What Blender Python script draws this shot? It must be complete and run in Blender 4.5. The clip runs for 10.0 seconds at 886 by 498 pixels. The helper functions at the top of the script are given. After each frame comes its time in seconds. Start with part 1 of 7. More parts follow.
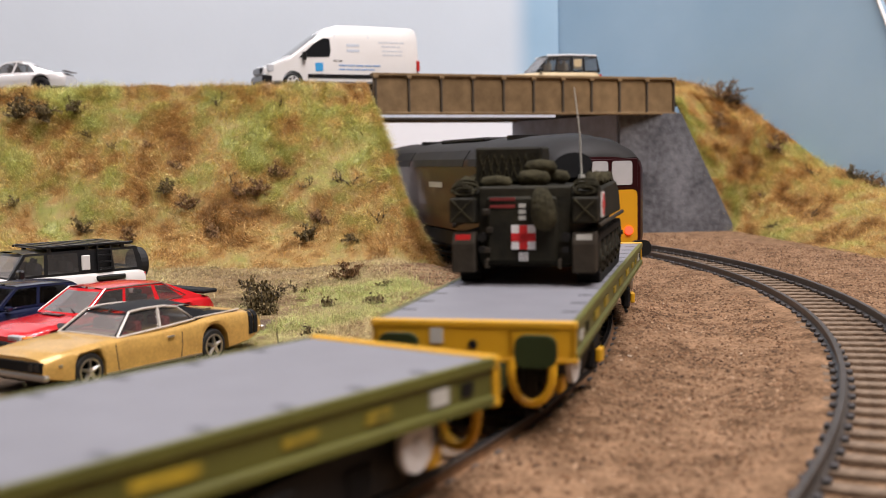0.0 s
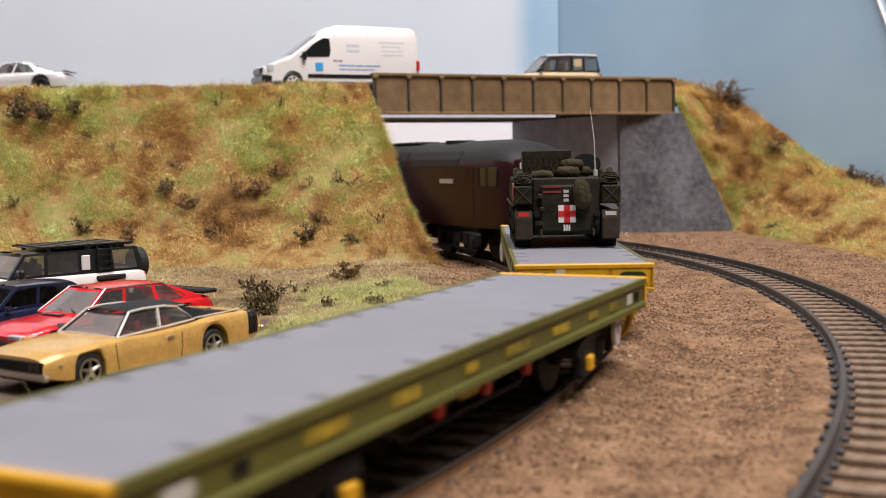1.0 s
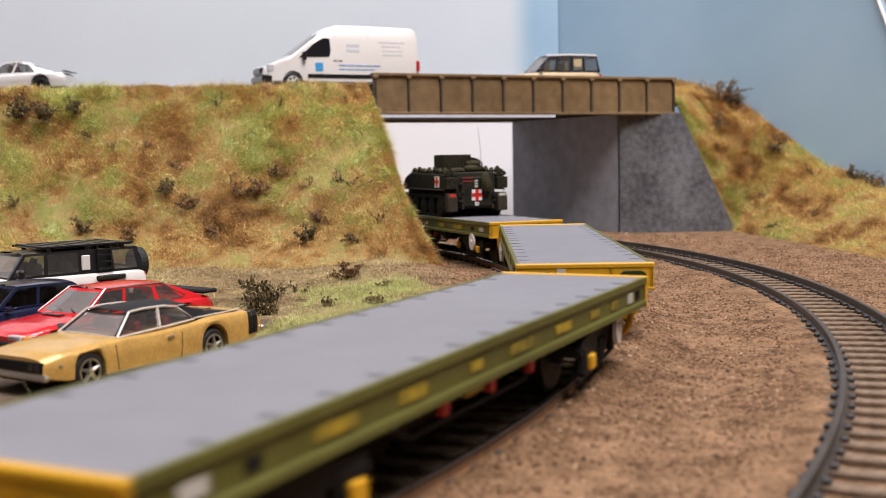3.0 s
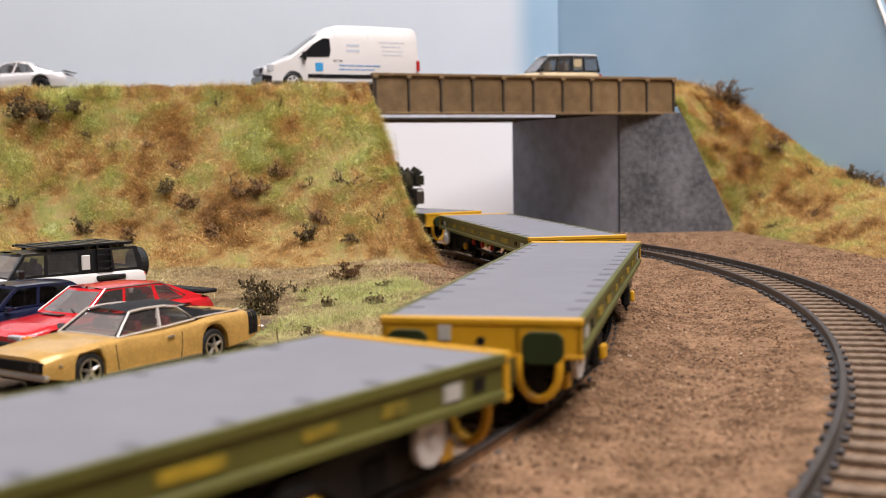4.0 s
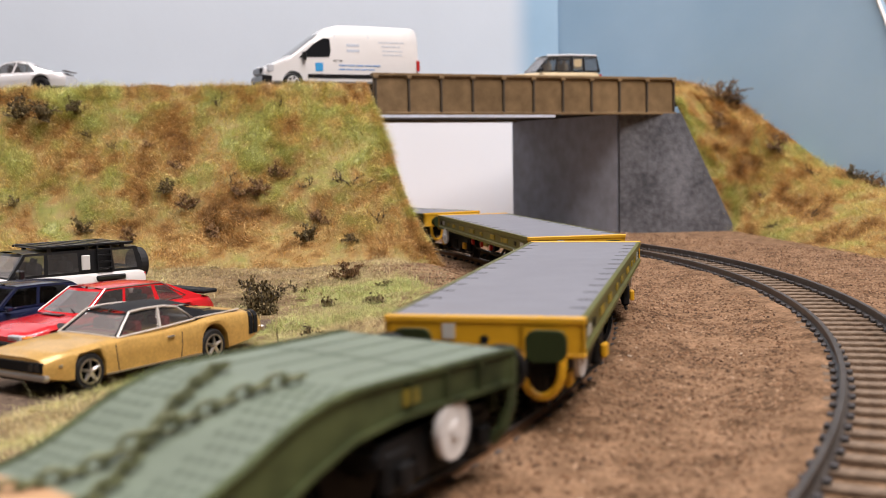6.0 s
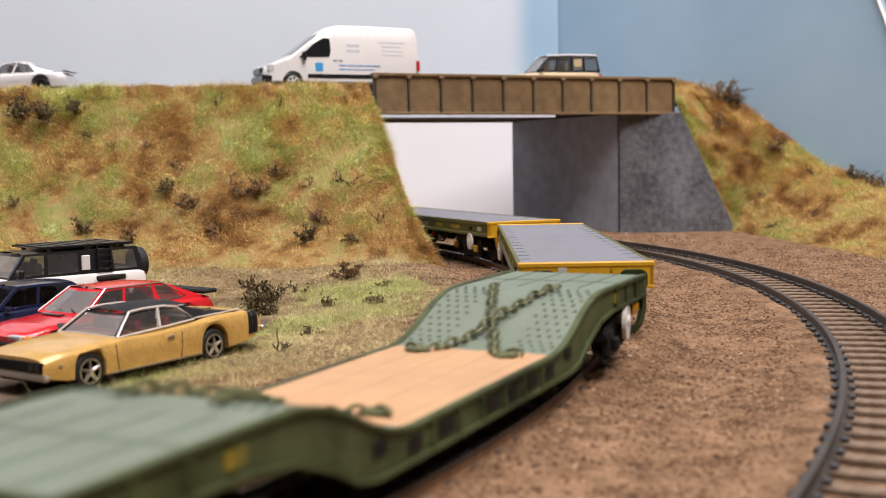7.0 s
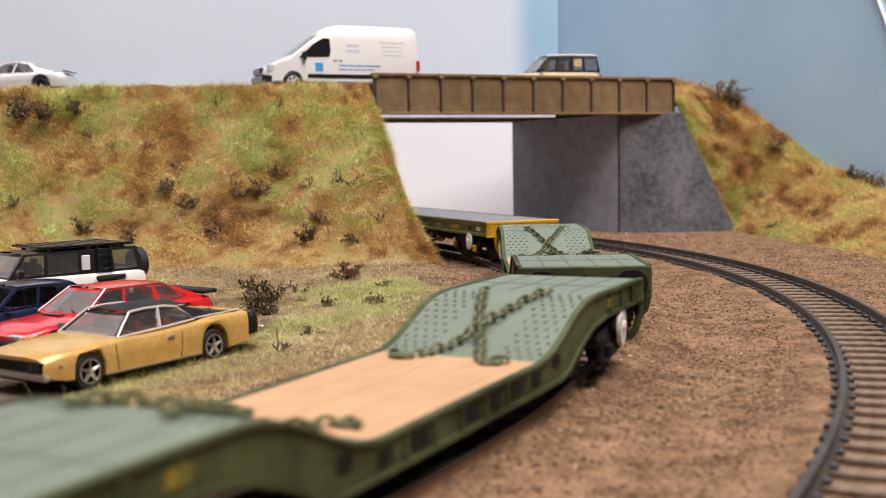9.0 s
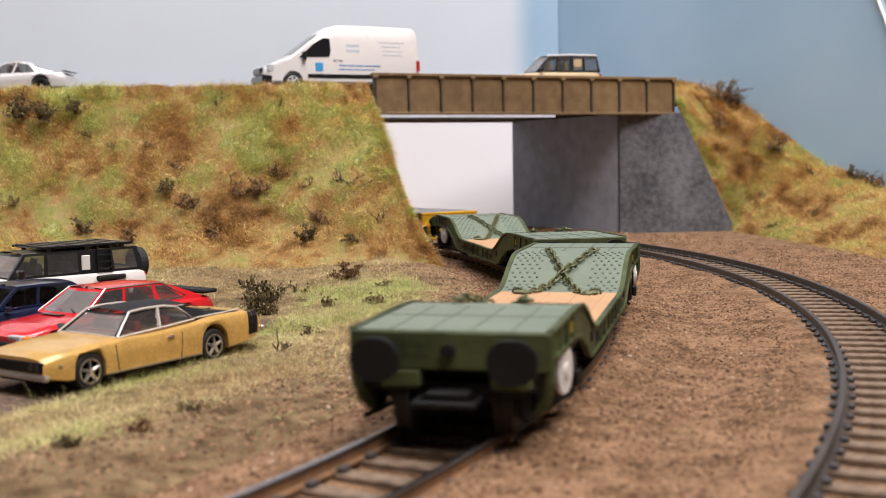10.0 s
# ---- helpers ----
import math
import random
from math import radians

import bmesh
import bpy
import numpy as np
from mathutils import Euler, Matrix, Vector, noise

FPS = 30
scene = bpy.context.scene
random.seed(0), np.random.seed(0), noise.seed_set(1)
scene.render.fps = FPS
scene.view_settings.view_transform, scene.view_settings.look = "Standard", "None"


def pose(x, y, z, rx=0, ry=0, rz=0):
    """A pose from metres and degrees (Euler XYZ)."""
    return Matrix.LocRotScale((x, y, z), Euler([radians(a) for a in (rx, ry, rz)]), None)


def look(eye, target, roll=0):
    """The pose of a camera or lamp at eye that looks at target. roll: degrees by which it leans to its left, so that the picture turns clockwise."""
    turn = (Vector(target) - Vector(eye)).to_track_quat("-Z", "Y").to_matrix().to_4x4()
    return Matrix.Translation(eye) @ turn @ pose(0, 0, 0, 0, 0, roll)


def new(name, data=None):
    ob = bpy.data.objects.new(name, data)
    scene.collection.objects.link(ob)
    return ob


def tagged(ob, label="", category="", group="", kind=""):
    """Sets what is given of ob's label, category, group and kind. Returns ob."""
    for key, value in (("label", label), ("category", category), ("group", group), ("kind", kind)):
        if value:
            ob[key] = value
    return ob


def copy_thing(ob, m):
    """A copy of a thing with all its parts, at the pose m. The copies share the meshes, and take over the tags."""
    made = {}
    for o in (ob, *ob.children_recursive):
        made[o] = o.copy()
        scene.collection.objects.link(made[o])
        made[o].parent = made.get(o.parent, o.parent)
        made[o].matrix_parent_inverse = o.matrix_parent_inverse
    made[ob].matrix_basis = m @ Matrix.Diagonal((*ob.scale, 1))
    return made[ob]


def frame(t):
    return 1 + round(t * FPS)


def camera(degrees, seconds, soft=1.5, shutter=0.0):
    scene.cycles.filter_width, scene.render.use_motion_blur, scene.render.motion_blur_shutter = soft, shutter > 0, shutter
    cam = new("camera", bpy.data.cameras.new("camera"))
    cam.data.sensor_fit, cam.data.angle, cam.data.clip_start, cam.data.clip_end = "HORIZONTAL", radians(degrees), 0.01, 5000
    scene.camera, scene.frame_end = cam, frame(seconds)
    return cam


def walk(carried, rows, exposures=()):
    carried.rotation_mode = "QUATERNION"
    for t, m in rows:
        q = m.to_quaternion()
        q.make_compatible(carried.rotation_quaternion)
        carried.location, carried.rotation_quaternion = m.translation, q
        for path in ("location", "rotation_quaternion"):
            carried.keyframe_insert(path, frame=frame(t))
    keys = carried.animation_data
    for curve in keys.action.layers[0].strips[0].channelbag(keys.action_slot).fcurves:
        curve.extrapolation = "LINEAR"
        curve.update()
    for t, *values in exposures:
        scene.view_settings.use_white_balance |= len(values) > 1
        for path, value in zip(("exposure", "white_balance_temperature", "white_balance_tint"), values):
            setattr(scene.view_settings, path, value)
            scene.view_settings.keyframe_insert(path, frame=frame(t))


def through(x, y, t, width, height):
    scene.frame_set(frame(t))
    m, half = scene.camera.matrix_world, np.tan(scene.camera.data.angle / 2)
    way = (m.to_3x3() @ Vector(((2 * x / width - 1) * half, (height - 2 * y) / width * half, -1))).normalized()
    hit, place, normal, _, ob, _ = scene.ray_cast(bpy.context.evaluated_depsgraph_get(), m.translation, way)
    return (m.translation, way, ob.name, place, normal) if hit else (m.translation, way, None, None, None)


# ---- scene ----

# ---------------------------------------------------------------- camera
cam = camera(43.88, 10.0, soft=0.8, shutter=0.5)
cam.data.dof.use_dof, cam.data.dof.focus_distance, cam.data.dof.aperture_fstop = True, 0.34, 31
CAM = pose(0, 0, 0.0413, 90 - 4.60, 0, 0) @ pose(0, 0, 0, 0, 0, -1.02)
walk(cam, [(0, CAM), (10, CAM)], exposures=[(0, -0.04, 6500, 17), (10, -0.04, 6500, 17)])

# ---------------------------------------------------------------- light
world = bpy.data.worlds.new("room")
scene.world = world
world.use_nodes = True
world.node_tree.nodes["Background"].inputs[0].default_value = (0.95, 0.96, 1.0, 1)
world.node_tree.nodes["Background"].inputs[1].default_value = 0.35


def area(name, at, target, sx, sy, watts, colour):
    data = bpy.data.lights.new(name, "AREA")
    data.shape, data.size, data.size_y, data.energy, data.color = "RECTANGLE", sx, sy, watts, colour
    ob = new(name, data)
    ob.matrix_world = look(at, target)
    return ob


area("ceiling_panel_light", (0.5, -0.4, 1.55), (0.0, 0.45, 0), 1.0, 0.8, 40, (1.0, 0.94, 0.87))
area("back_strip_light", (-0.15, 0.42, 1.35), (-0.1, 0.86, 0.1), 1.4, 0.12, 21, (0.95, 0.97, 1.0))

MM = 0.001

# ---------------------------------------------------------------- materials


def material(name, colour, rough=0.6, metal=0.0, vary=0.15, scale=200.0, bump=0.0, bscale=None, spread=None, coat=0.0, detail=6, spec=0.5):
    """Two noise scales vary the colour; a finer one lifts the surface."""
    m = bpy.data.materials.new(name)
    m.use_nodes = True
    nt = m.node_tree
    b = nt.nodes["Principled BSDF"]
    b.inputs["Roughness"].default_value, b.inputs["Metallic"].default_value = rough, metal
    b.inputs["Coat Weight"].default_value, b.inputs["Coat Roughness"].default_value = coat, 0.06
    b.inputs["Specular IOR Level"].default_value = spec
    co = nt.nodes.new("ShaderNodeTexCoord")
    n1 = nt.nodes.new("ShaderNodeTexNoise")
    n1.inputs["Scale"].default_value, n1.inputs["Detail"].default_value = scale, detail
    nt.links.new(co.outputs["Object"], n1.inputs["Vector"])
    n2 = nt.nodes.new("ShaderNodeTexNoise")
    n2.inputs["Scale"].default_value, n2.inputs["Detail"].default_value = scale / 7, 3
    nt.links.new(co.outputs["Object"], n2.inputs["Vector"])
    add = nt.nodes.new("ShaderNodeMath")
    add.operation = "MULTIPLY_ADD"
    nt.links.new(n2.outputs[0], add.inputs[0])
    add.inputs[1].default_value = 0.5
    half = nt.nodes.new("ShaderNodeMath")
    half.operation = "MULTIPLY"
    half.inputs[1].default_value = 0.5
    nt.links.new(n1.outputs[0], half.inputs[0])
    nt.links.new(half.outputs[0], add.inputs[2])
    ramp = nt.nodes.new("ShaderNodeValToRGB")
    c = Vector(colour[:3])
    lo, hi = (spread if spread else (tuple(c * (1 - vary)), tuple(c * (1 + vary))))
    ramp.color_ramp.elements[0].position, ramp.color_ramp.elements[1].position = 0.36, 0.64
    ramp.color_ramp.elements[0].color, ramp.color_ramp.elements[1].color = (*lo, 1), (*hi, 1)
    nt.links.new(add.outputs[0], ramp.inputs[0])
    nt.links.new(ramp.outputs[0], b.inputs["Base Color"])
    if bump:
        n3 = nt.nodes.new("ShaderNodeTexNoise")
        n3.inputs["Scale"].default_value, n3.inputs["Detail"].default_value = bscale or scale * 3, 5
        nt.links.new(co.outputs["Object"], n3.inputs["Vector"])
        bp = nt.nodes.new("ShaderNodeBump")
        bp.inputs["Strength"].default_value, bp.inputs["Distance"].default_value = bump, 0.001
        nt.links.new(n3.outputs[0], bp.inputs["Height"])
        nt.links.new(bp.outputs[0], b.inputs["Normal"])
    return m


BALLAST = material("ballast", (0.27, 0.17, 0.11), 0.97, 0, 0.4, 1100, 0.55, 1800, spread=((0.065, 0.034, 0.016), (0.34, 0.205, 0.118)), spec=0.15)
SOIL = material("scenic_soil", (0.22, 0.15, 0.085), 0.95, 0, 0.4, 260, 0.9, 900, spread=((0.075, 0.045, 0.022), (0.3, 0.215, 0.115)), spec=0.15)
LOT = material("dirt_lot", (0.12, 0.082, 0.056), 0.95, 0, 0.35, 500, 0.8, 1100, spec=0.15, spread=((0.05, 0.033, 0.022), (0.17, 0.12, 0.085)))
RAIL = material("rail_steel", (0.1, 0.085, 0.075), 0.45, 0.5, 0.25, 500)
RAIL_TOP = material("polished_rail_head", (0.42, 0.42, 0.44), 0.25, 1.0, 0.15, 500)
RUST = material("rusty_rail_web", (0.2, 0.105, 0.05), 0.8, 0, 0.3, 500)
SLEEPER = material("sleeper", (0.17, 0.125, 0.09), 0.9, 0, 0.4, 420, 0.5, spec=0.2, spread=((0.07, 0.05, 0.035), (0.26, 0.19, 0.135)))
CHAIR = material("rail_chair", (0.05, 0.045, 0.045), 0.7, 0, 0.2, 500)
WHITE_CARD = material("white_card", (0.86, 0.87, 0.9), 0.7, 0, 0.02, 8)
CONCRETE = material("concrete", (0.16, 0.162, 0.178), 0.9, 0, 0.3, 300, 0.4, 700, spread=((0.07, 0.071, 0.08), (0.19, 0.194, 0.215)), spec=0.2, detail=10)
# far paler than the concrete, to make up for missing light under the bridge
INNER_LIT = material("abutment_inner_face_lit", (0.5, 0.55, 0.66), 0.85, 0, 0.2, 120, 0.25, 300, spec=0.2)
GIRDER = material("girder_paint", (0.17, 0.12, 0.065), 0.6, 0, 0.25, 150, 0.15, 600, spread=((0.14, 0.088, 0.038), (0.26, 0.17, 0.082)))
GIRDER_RIB = material("girder_rib", (0.06, 0.045, 0.03), 0.7, 0, 0.25, 200)
ROAD = material("road", (0.12, 0.12, 0.12), 0.9, 0, 0.2, 200, 0.2)
DECK = material("deck_grey", (0.192, 0.193, 0.216), 0.55, 0, 0.07, 150, 0.1, 600)
DECK_MARK = material("deck_lashing_mark", (0.09, 0.09, 0.1), 0.6, 0, 0.15, 400)
OLIVE = material("olive_paint", (0.1, 0.1, 0.018), 0.5, 0, 0.18, 150, 0.1, 600)
YELLOW = material("yellow_paint", (0.66, 0.35, 0.01), 0.5, 0, 0.1, 150, 0.1, 600)
DULL_YELLOW = material("faded_yellow_stencil", (0.3, 0.22, 0.02), 0.6, 0, 0.2, 420, spread=((0.11, 0.105, 0.018), (0.46, 0.32, 0.02)))
LIT_EDGE = material("pale_blue_lit_edge", (0.66, 0.72, 0.85), 0.6, 0, 0.1, 200)
PALE = material("pale_stencil", (0.5, 0.5, 0.46), 0.6, 0, 0.15, 300)
BLACK = material("black_frame", (0.009, 0.009, 0.0095), 0.6, 0, 0.35, 200, spec=0.22)
BUFFER_GREEN = material("dark_green_buffer", (0.022, 0.034, 0.01), 0.6, 0, 0.2, 200, spec=0.25)
WHITE_DISC = material("white_wheel_paint", (0.72, 0.7, 0.68), 0.6, 0, 0.15, 700)
WHEEL = material("dark_wheel", (0.022, 0.02, 0.019), 0.5, 0.2, 0.25, 300, spec=0.3)
SCREEN = material("dark_van_glass", (0.012, 0.013, 0.015), 0.08, 0, 0.1, 100, coat=0.6)
RED = material("red_fitting", (0.5, 0.02, 0.015), 0.5, 0, 0.1, 300)
GREEN = material("sage_green_paint", (0.152, 0.188, 0.138), 0.5, 0, 0.1, 150, 0.12, 600)
GREEN_SIDE = material("army_green_paint", (0.05, 0.065, 0.022), 0.6, 0, 0.3, 190, 0.2, 600, spread=((0.018, 0.026, 0.009), (0.082, 0.104, 0.04)), spec=0.3)
TREAD = material("tread_recess", (0.105, 0.135, 0.098), 0.7, 0, 0.1, 200)
WOOD = material("well_planks", (0.49, 0.29, 0.15), 0.75, 0, 0.08, 150, 0.1, 500)
CHAIN = material("green_chain", (0.1, 0.11, 0.045), 0.5, 0.2, 0.3, 400)
MAROON = material("maroon_gloss", (0.026, 0.0045, 0.006), 0.4, 0, 0.15, 100, coat=0.25, spec=0.12)
LOCO_ROOF = material("loco_roof_grey", (0.02, 0.0185, 0.018), 0.6, 0, 0.25, 120, spec=0.25)
LOCO_YELLOW = material("loco_warning_yellow", (0.75, 0.36, 0.01), 0.4, 0, 0.06, 100, coat=0.2)
DRAB = material("drab_paint", (0.017, 0.015, 0.0095), 0.75, 0, 0.4, 300, 0.25, 700, spec=0.22, spread=((0.008, 0.0075, 0.005), (0.027, 0.024, 0.014)))
DRAB_LIGHT = material("drab_canvas", (0.042, 0.038, 0.021), 0.9, 0, 0.4, 400, 0.6, 900, spec=0.15, spread=((0.018, 0.016, 0.009), (0.06, 0.053, 0.029)))
GUARD = material("dusty_guard_paint", (0.036, 0.029, 0.021), 0.8, 0, 0.3, 300, 0.2, 700, spec=0.2)
DULL_RED = material("dull_red_stripe", (0.2, 0.022, 0.02), 0.6, 0, 0.3, 400)
MATT_BLACK = material("matt_black", (0.006, 0.006, 0.006), 0.95, 0, 0.2, 300, spec=0.04)
RUBBER = material("track_rubber", (0.013, 0.012, 0.011), 0.85, 0, 0.3, 400, spec=0.2)
TRIM = material("cream_trim", (0.62, 0.56, 0.5), 0.35, 0.2, 0.1, 300)
WHITE_PAINT = material("white_paint", (0.8, 0.8, 0.8), 0.5, 0, 0.03, 200)
RED_PAINT = material("red_paint", (0.62, 0.02, 0.02), 0.5, 0, 0.06, 200)
GOLD = material("gold_metallic", (0.6, 0.36, 0.1), 0.36, 0.2, 0.16, 1500, coat=0.5)
VINYL = material("black_vinyl", (0.012, 0.0125, 0.014), 0.55, 0, 0.2, 600, spec=0.2)
CAR_RED = material("car_red", (0.62, 0.015, 0.02), 0.25, 0, 0.05, 200, coat=0.6)
NAVY = material("car_navy", (0.008, 0.012, 0.04), 0.22, 0, 0.1, 200, coat=0.6)
CAR_WHITE = material("car_white", (0.78, 0.76, 0.74), 0.25, 0, 0.03, 100, coat=0.6)
CAR_SILVER = material("car_silver_white", (0.68, 0.66, 0.65), 0.3, 0.2, 0.03, 100, coat=0.5)
CAR_BLACK = material("car_black", (0.012, 0.012, 0.013), 0.28, 0, 0.1, 200, coat=0.5)
BEIGE = material("car_beige", (0.6, 0.47, 0.28), 0.3, 0, 0.04, 100, coat=0.5)
CHROME = material("chrome", (0.66, 0.64, 0.61), 0.3, 1.0, 0.05, 300)
TYRE = material("tyre_rubber", (0.009, 0.009, 0.01), 0.7, 0, 0.2, 500)
LAMP_CLEAR = material("lamp_lens", (0.7, 0.72, 0.75), 0.12, 0.3, 0.05, 300)
LAMP_AMBER = material("amber_lens", (0.8, 0.22, 0.02), 0.2, 0, 0.05, 300)
INTERIOR = material("dark_interior", (0.03, 0.03, 0.032), 0.8, 0, 0.2, 300)
INTERIOR_RED = material("red_interior", (0.35, 0.03, 0.03), 0.7, 0, 0.2, 300)
INTERIOR_TAN = material("tan_interior", (0.45, 0.38, 0.28), 0.7, 0, 0.2, 300)
BLUE_PRINT = material("blue_print", (0.12, 0.3, 0.62), 0.5, 0, 0.05, 300)
CYAN_PRINT = material("cyan_print", (0.05, 0.35, 0.7), 0.4, 0, 0.05, 300)
GREY_PRINT = material("grey_print", (0.5, 0.55, 0.62), 0.5, 0, 0.05, 300)
TWIG = material("twig_bark", (0.055, 0.04, 0.025), 0.9, 0, 0.4, 500, 0.4)
ROOM = material("room_wall", (0.5, 0.485, 0.465), 0.9, 0, 0.05, 4)


def glass(name, tint, gloss, paled=0.0):
    m = bpy.data.materials.new(name)
    m.use_nodes = True
    nt = m.node_tree
    nt.nodes.clear()
    out, mix = nt.nodes.new("ShaderNodeOutputMaterial"), nt.nodes.new("ShaderNodeMixShader")
    tr, gl = nt.nodes.new("ShaderNodeBsdfTransparent"), nt.nodes.new("ShaderNodeBsdfGlossy")
    tr.inputs[0].default_value = (*tint, 1)
    gl.inputs["Roughness"].default_value = 0.06
    mix.inputs[0].default_value = gloss
    nt.links.new(tr.outputs[0], mix.inputs[1]), nt.links.new(gl.outputs[0], mix.inputs[2])
    # pale film, for dust and for the sheen of reflections painted in
    dust_sheen, film = nt.nodes.new("ShaderNodeBsdfDiffuse"), nt.nodes.new("ShaderNodeMixShader")
    dust_sheen.inputs[0].default_value, film.inputs[0].default_value = (0.72, 0.68, 0.66, 1), paled
    nt.links.new(mix.outputs[0], film.inputs[1]), nt.links.new(dust_sheen.outputs[0], film.inputs[2])
    nt.links.new(film.outputs[0], out.inputs[0])
    return m


GLASS = glass("window_glass", (0.6, 0.62, 0.63), 0.2, 0.04)
# windscreens get more of the pale film, as a painted-in reflection
GLASS_PALE = glass("dusty_sheen_windscreen", (0.5, 0.48, 0.48), 0.2, 0.2)
GLASS_DARK = glass("tinted_glass", (0.16, 0.17, 0.18), 0.1)


def glow(name, colour, power):
    m = bpy.data.materials.new(name)
    m.use_nodes = True
    b = m.node_tree.nodes["Principled BSDF"]
    b.inputs["Base Color"].default_value = (*colour, 1)
    b.inputs["Emission Color"].default_value, b.inputs["Emission Strength"].default_value = (*colour, 1), power
    return m


TAIL_GLOW = glow("lit_tail_lamp", (1.0, 0.05, 0.02), 3.0)


def island_colours(name, stops, scale, rough=0.8, through=0.0):
    """Colour from a broad noise over the place and a random share for each blade or grain."""
    m = bpy.data.materials.new(name)
    m.use_nodes = True
    nt = m.node_tree
    b = nt.nodes["Principled BSDF"]
    b.inputs["Roughness"].default_value = rough
    co, geo = nt.nodes.new("ShaderNodeTexCoord"), nt.nodes.new("ShaderNodeNewGeometry")
    n = nt.nodes.new("ShaderNodeTexNoise")
    n.inputs["Scale"].default_value, n.inputs["Detail"].default_value = scale, 3
    nt.links.new(co.outputs["Object"], n.inputs["Vector"])
    ma = nt.nodes.new("ShaderNodeMapRange")
    ma.inputs[1].default_value, ma.inputs[2].default_value = 0.3, 0.7
    nt.links.new(n.outputs[0], ma.inputs[0])
    mx = nt.nodes.new("ShaderNodeMix")
    mx.inputs[0].default_value = through
    nt.links.new(ma.outputs[0], mx.inputs[2]), nt.links.new(geo.outputs["Random Per Island"], mx.inputs[3])
    ramp = nt.nodes.new("ShaderNodeValToRGB")
    el = ramp.color_ramp.elements
    while len(el) < len(stops):
        el.new(0.5)
    for i, (p, c) in enumerate(stops):
        el[i].position, el[i].color = p, (*c, 1)
    nt.links.new(mx.outputs[0], ramp.inputs[0])
    nt.links.new(ramp.outputs[0], b.inputs["Base Color"])
    return m




def hue_paint(name, stops, spread, through, spec, fine=900.0, dye=0.55):
    """Colour from the patch value that the mesh carries, shifted a little for each fibre and by a fine grain."""
    m = bpy.data.materials.new(name)
    m.use_nodes = True
    nt = m.node_tree
    b = nt.nodes["Principled BSDF"]
    b.inputs["Roughness"].default_value, b.inputs["Specular IOR Level"].default_value = 0.55, spec
    att, geo, co = nt.nodes.new("ShaderNodeAttribute"), nt.nodes.new("ShaderNodeNewGeometry"), nt.nodes.new("ShaderNodeTexCoord")
    att.attribute_name = "hue"
    n = nt.nodes.new("ShaderNodeTexNoise")
    n.inputs["Scale"].default_value, n.inputs["Detail"].default_value = fine, 3
    nt.links.new(co.outputs["Object"], n.inputs["Vector"])
    a1, a2 = nt.nodes.new("ShaderNodeMath"), nt.nodes.new("ShaderNodeMath")
    a1.operation = a2.operation = "MULTIPLY_ADD"
    nt.links.new(geo.outputs["Random Per Island"], a1.inputs[0])
    a1.inputs[1].default_value, a1.inputs[2].default_value = spread, -spread / 2 - 0.1
    nt.links.new(n.outputs[0], a2.inputs[0])
    a2.inputs[1].default_value = 0.2
    nt.links.new(a1.outputs[0], a2.inputs[2])
    total = nt.nodes.new("ShaderNodeMath")
    nt.links.new(att.outputs["Fac"], total.inputs[0]), nt.links.new(a2.outputs[0], total.inputs[1])
    ramp = nt.nodes.new("ShaderNodeValToRGB")
    el = ramp.color_ramp.elements
    while len(el) < len(stops):
        el.new(0.5)
    for i, (p, c) in enumerate(stops):
        el[i].position, el[i].color = p, (*c, 1)
    nt.links.new(total.outputs[0], ramp.inputs[0])
    # fibres of one patch differ in depth of dye
    white, shade, vary = nt.nodes.new("ShaderNodeTexWhiteNoise"), nt.nodes.new("ShaderNodeMapRange"), nt.nodes.new("ShaderNodeVectorMath")
    white.noise_dimensions = "1D"
    nt.links.new(geo.outputs["Random Per Island"], white.inputs["W"])
    shade.inputs[3].default_value, shade.inputs[4].default_value = (1 - dye, 1 + dye * 0.45)
    nt.links.new(white.outputs[0] if spread else n.outputs[0], shade.inputs[0])
    vary.operation = "SCALE"
    nt.links.new(ramp.outputs[0], vary.inputs[0]), nt.links.new(shade.outputs[0], vary.inputs[3])
    nt.links.new(vary.outputs[0], b.inputs["Base Color"])
    if through:
        tl, mix = nt.nodes.new("ShaderNodeBsdfTranslucent"), nt.nodes.new("ShaderNodeMixShader")
        nt.links.new(vary.outputs[0], tl.inputs[0])
        mix.inputs[0].default_value = through
        nt.links.new(b.outputs[0], mix.inputs[1]), nt.links.new(tl.outputs[0], mix.inputs[2])
        nt.links.new(mix.outputs[0], nt.nodes["Material Output"].inputs[0])
    return m


# 0 umber scrub, 0.25 russet, 0.5 straw, 0.7 olive, 0.9 fresh green, 1 yellow-green
GRASS_STOPS = [(0.0, (0.17, 0.085, 0.025)), (0.16, (0.48, 0.25, 0.075)), (0.34, (0.78, 0.47, 0.165)), (0.5, (0.8, 0.61, 0.24)), (0.66, (0.7, 0.62, 0.19)), (0.84, (0.54, 0.57, 0.15)), (1.0, (0.8, 0.8, 0.32))]
# turf: the fibre colours darkened, painting in the shade of gaps between fibres
TURF_SHADE_STOPS = [(p, tuple(c * 0.42 for c in col)) for p, col in GRASS_STOPS]
GRASS = hue_paint("static_grass", GRASS_STOPS, 0.32, 0.15, 0.3)
SCENIC = hue_paint("scenic_turf_shaded", TURF_SHADE_STOPS, 0.0, 0.0, 0.1, 500)
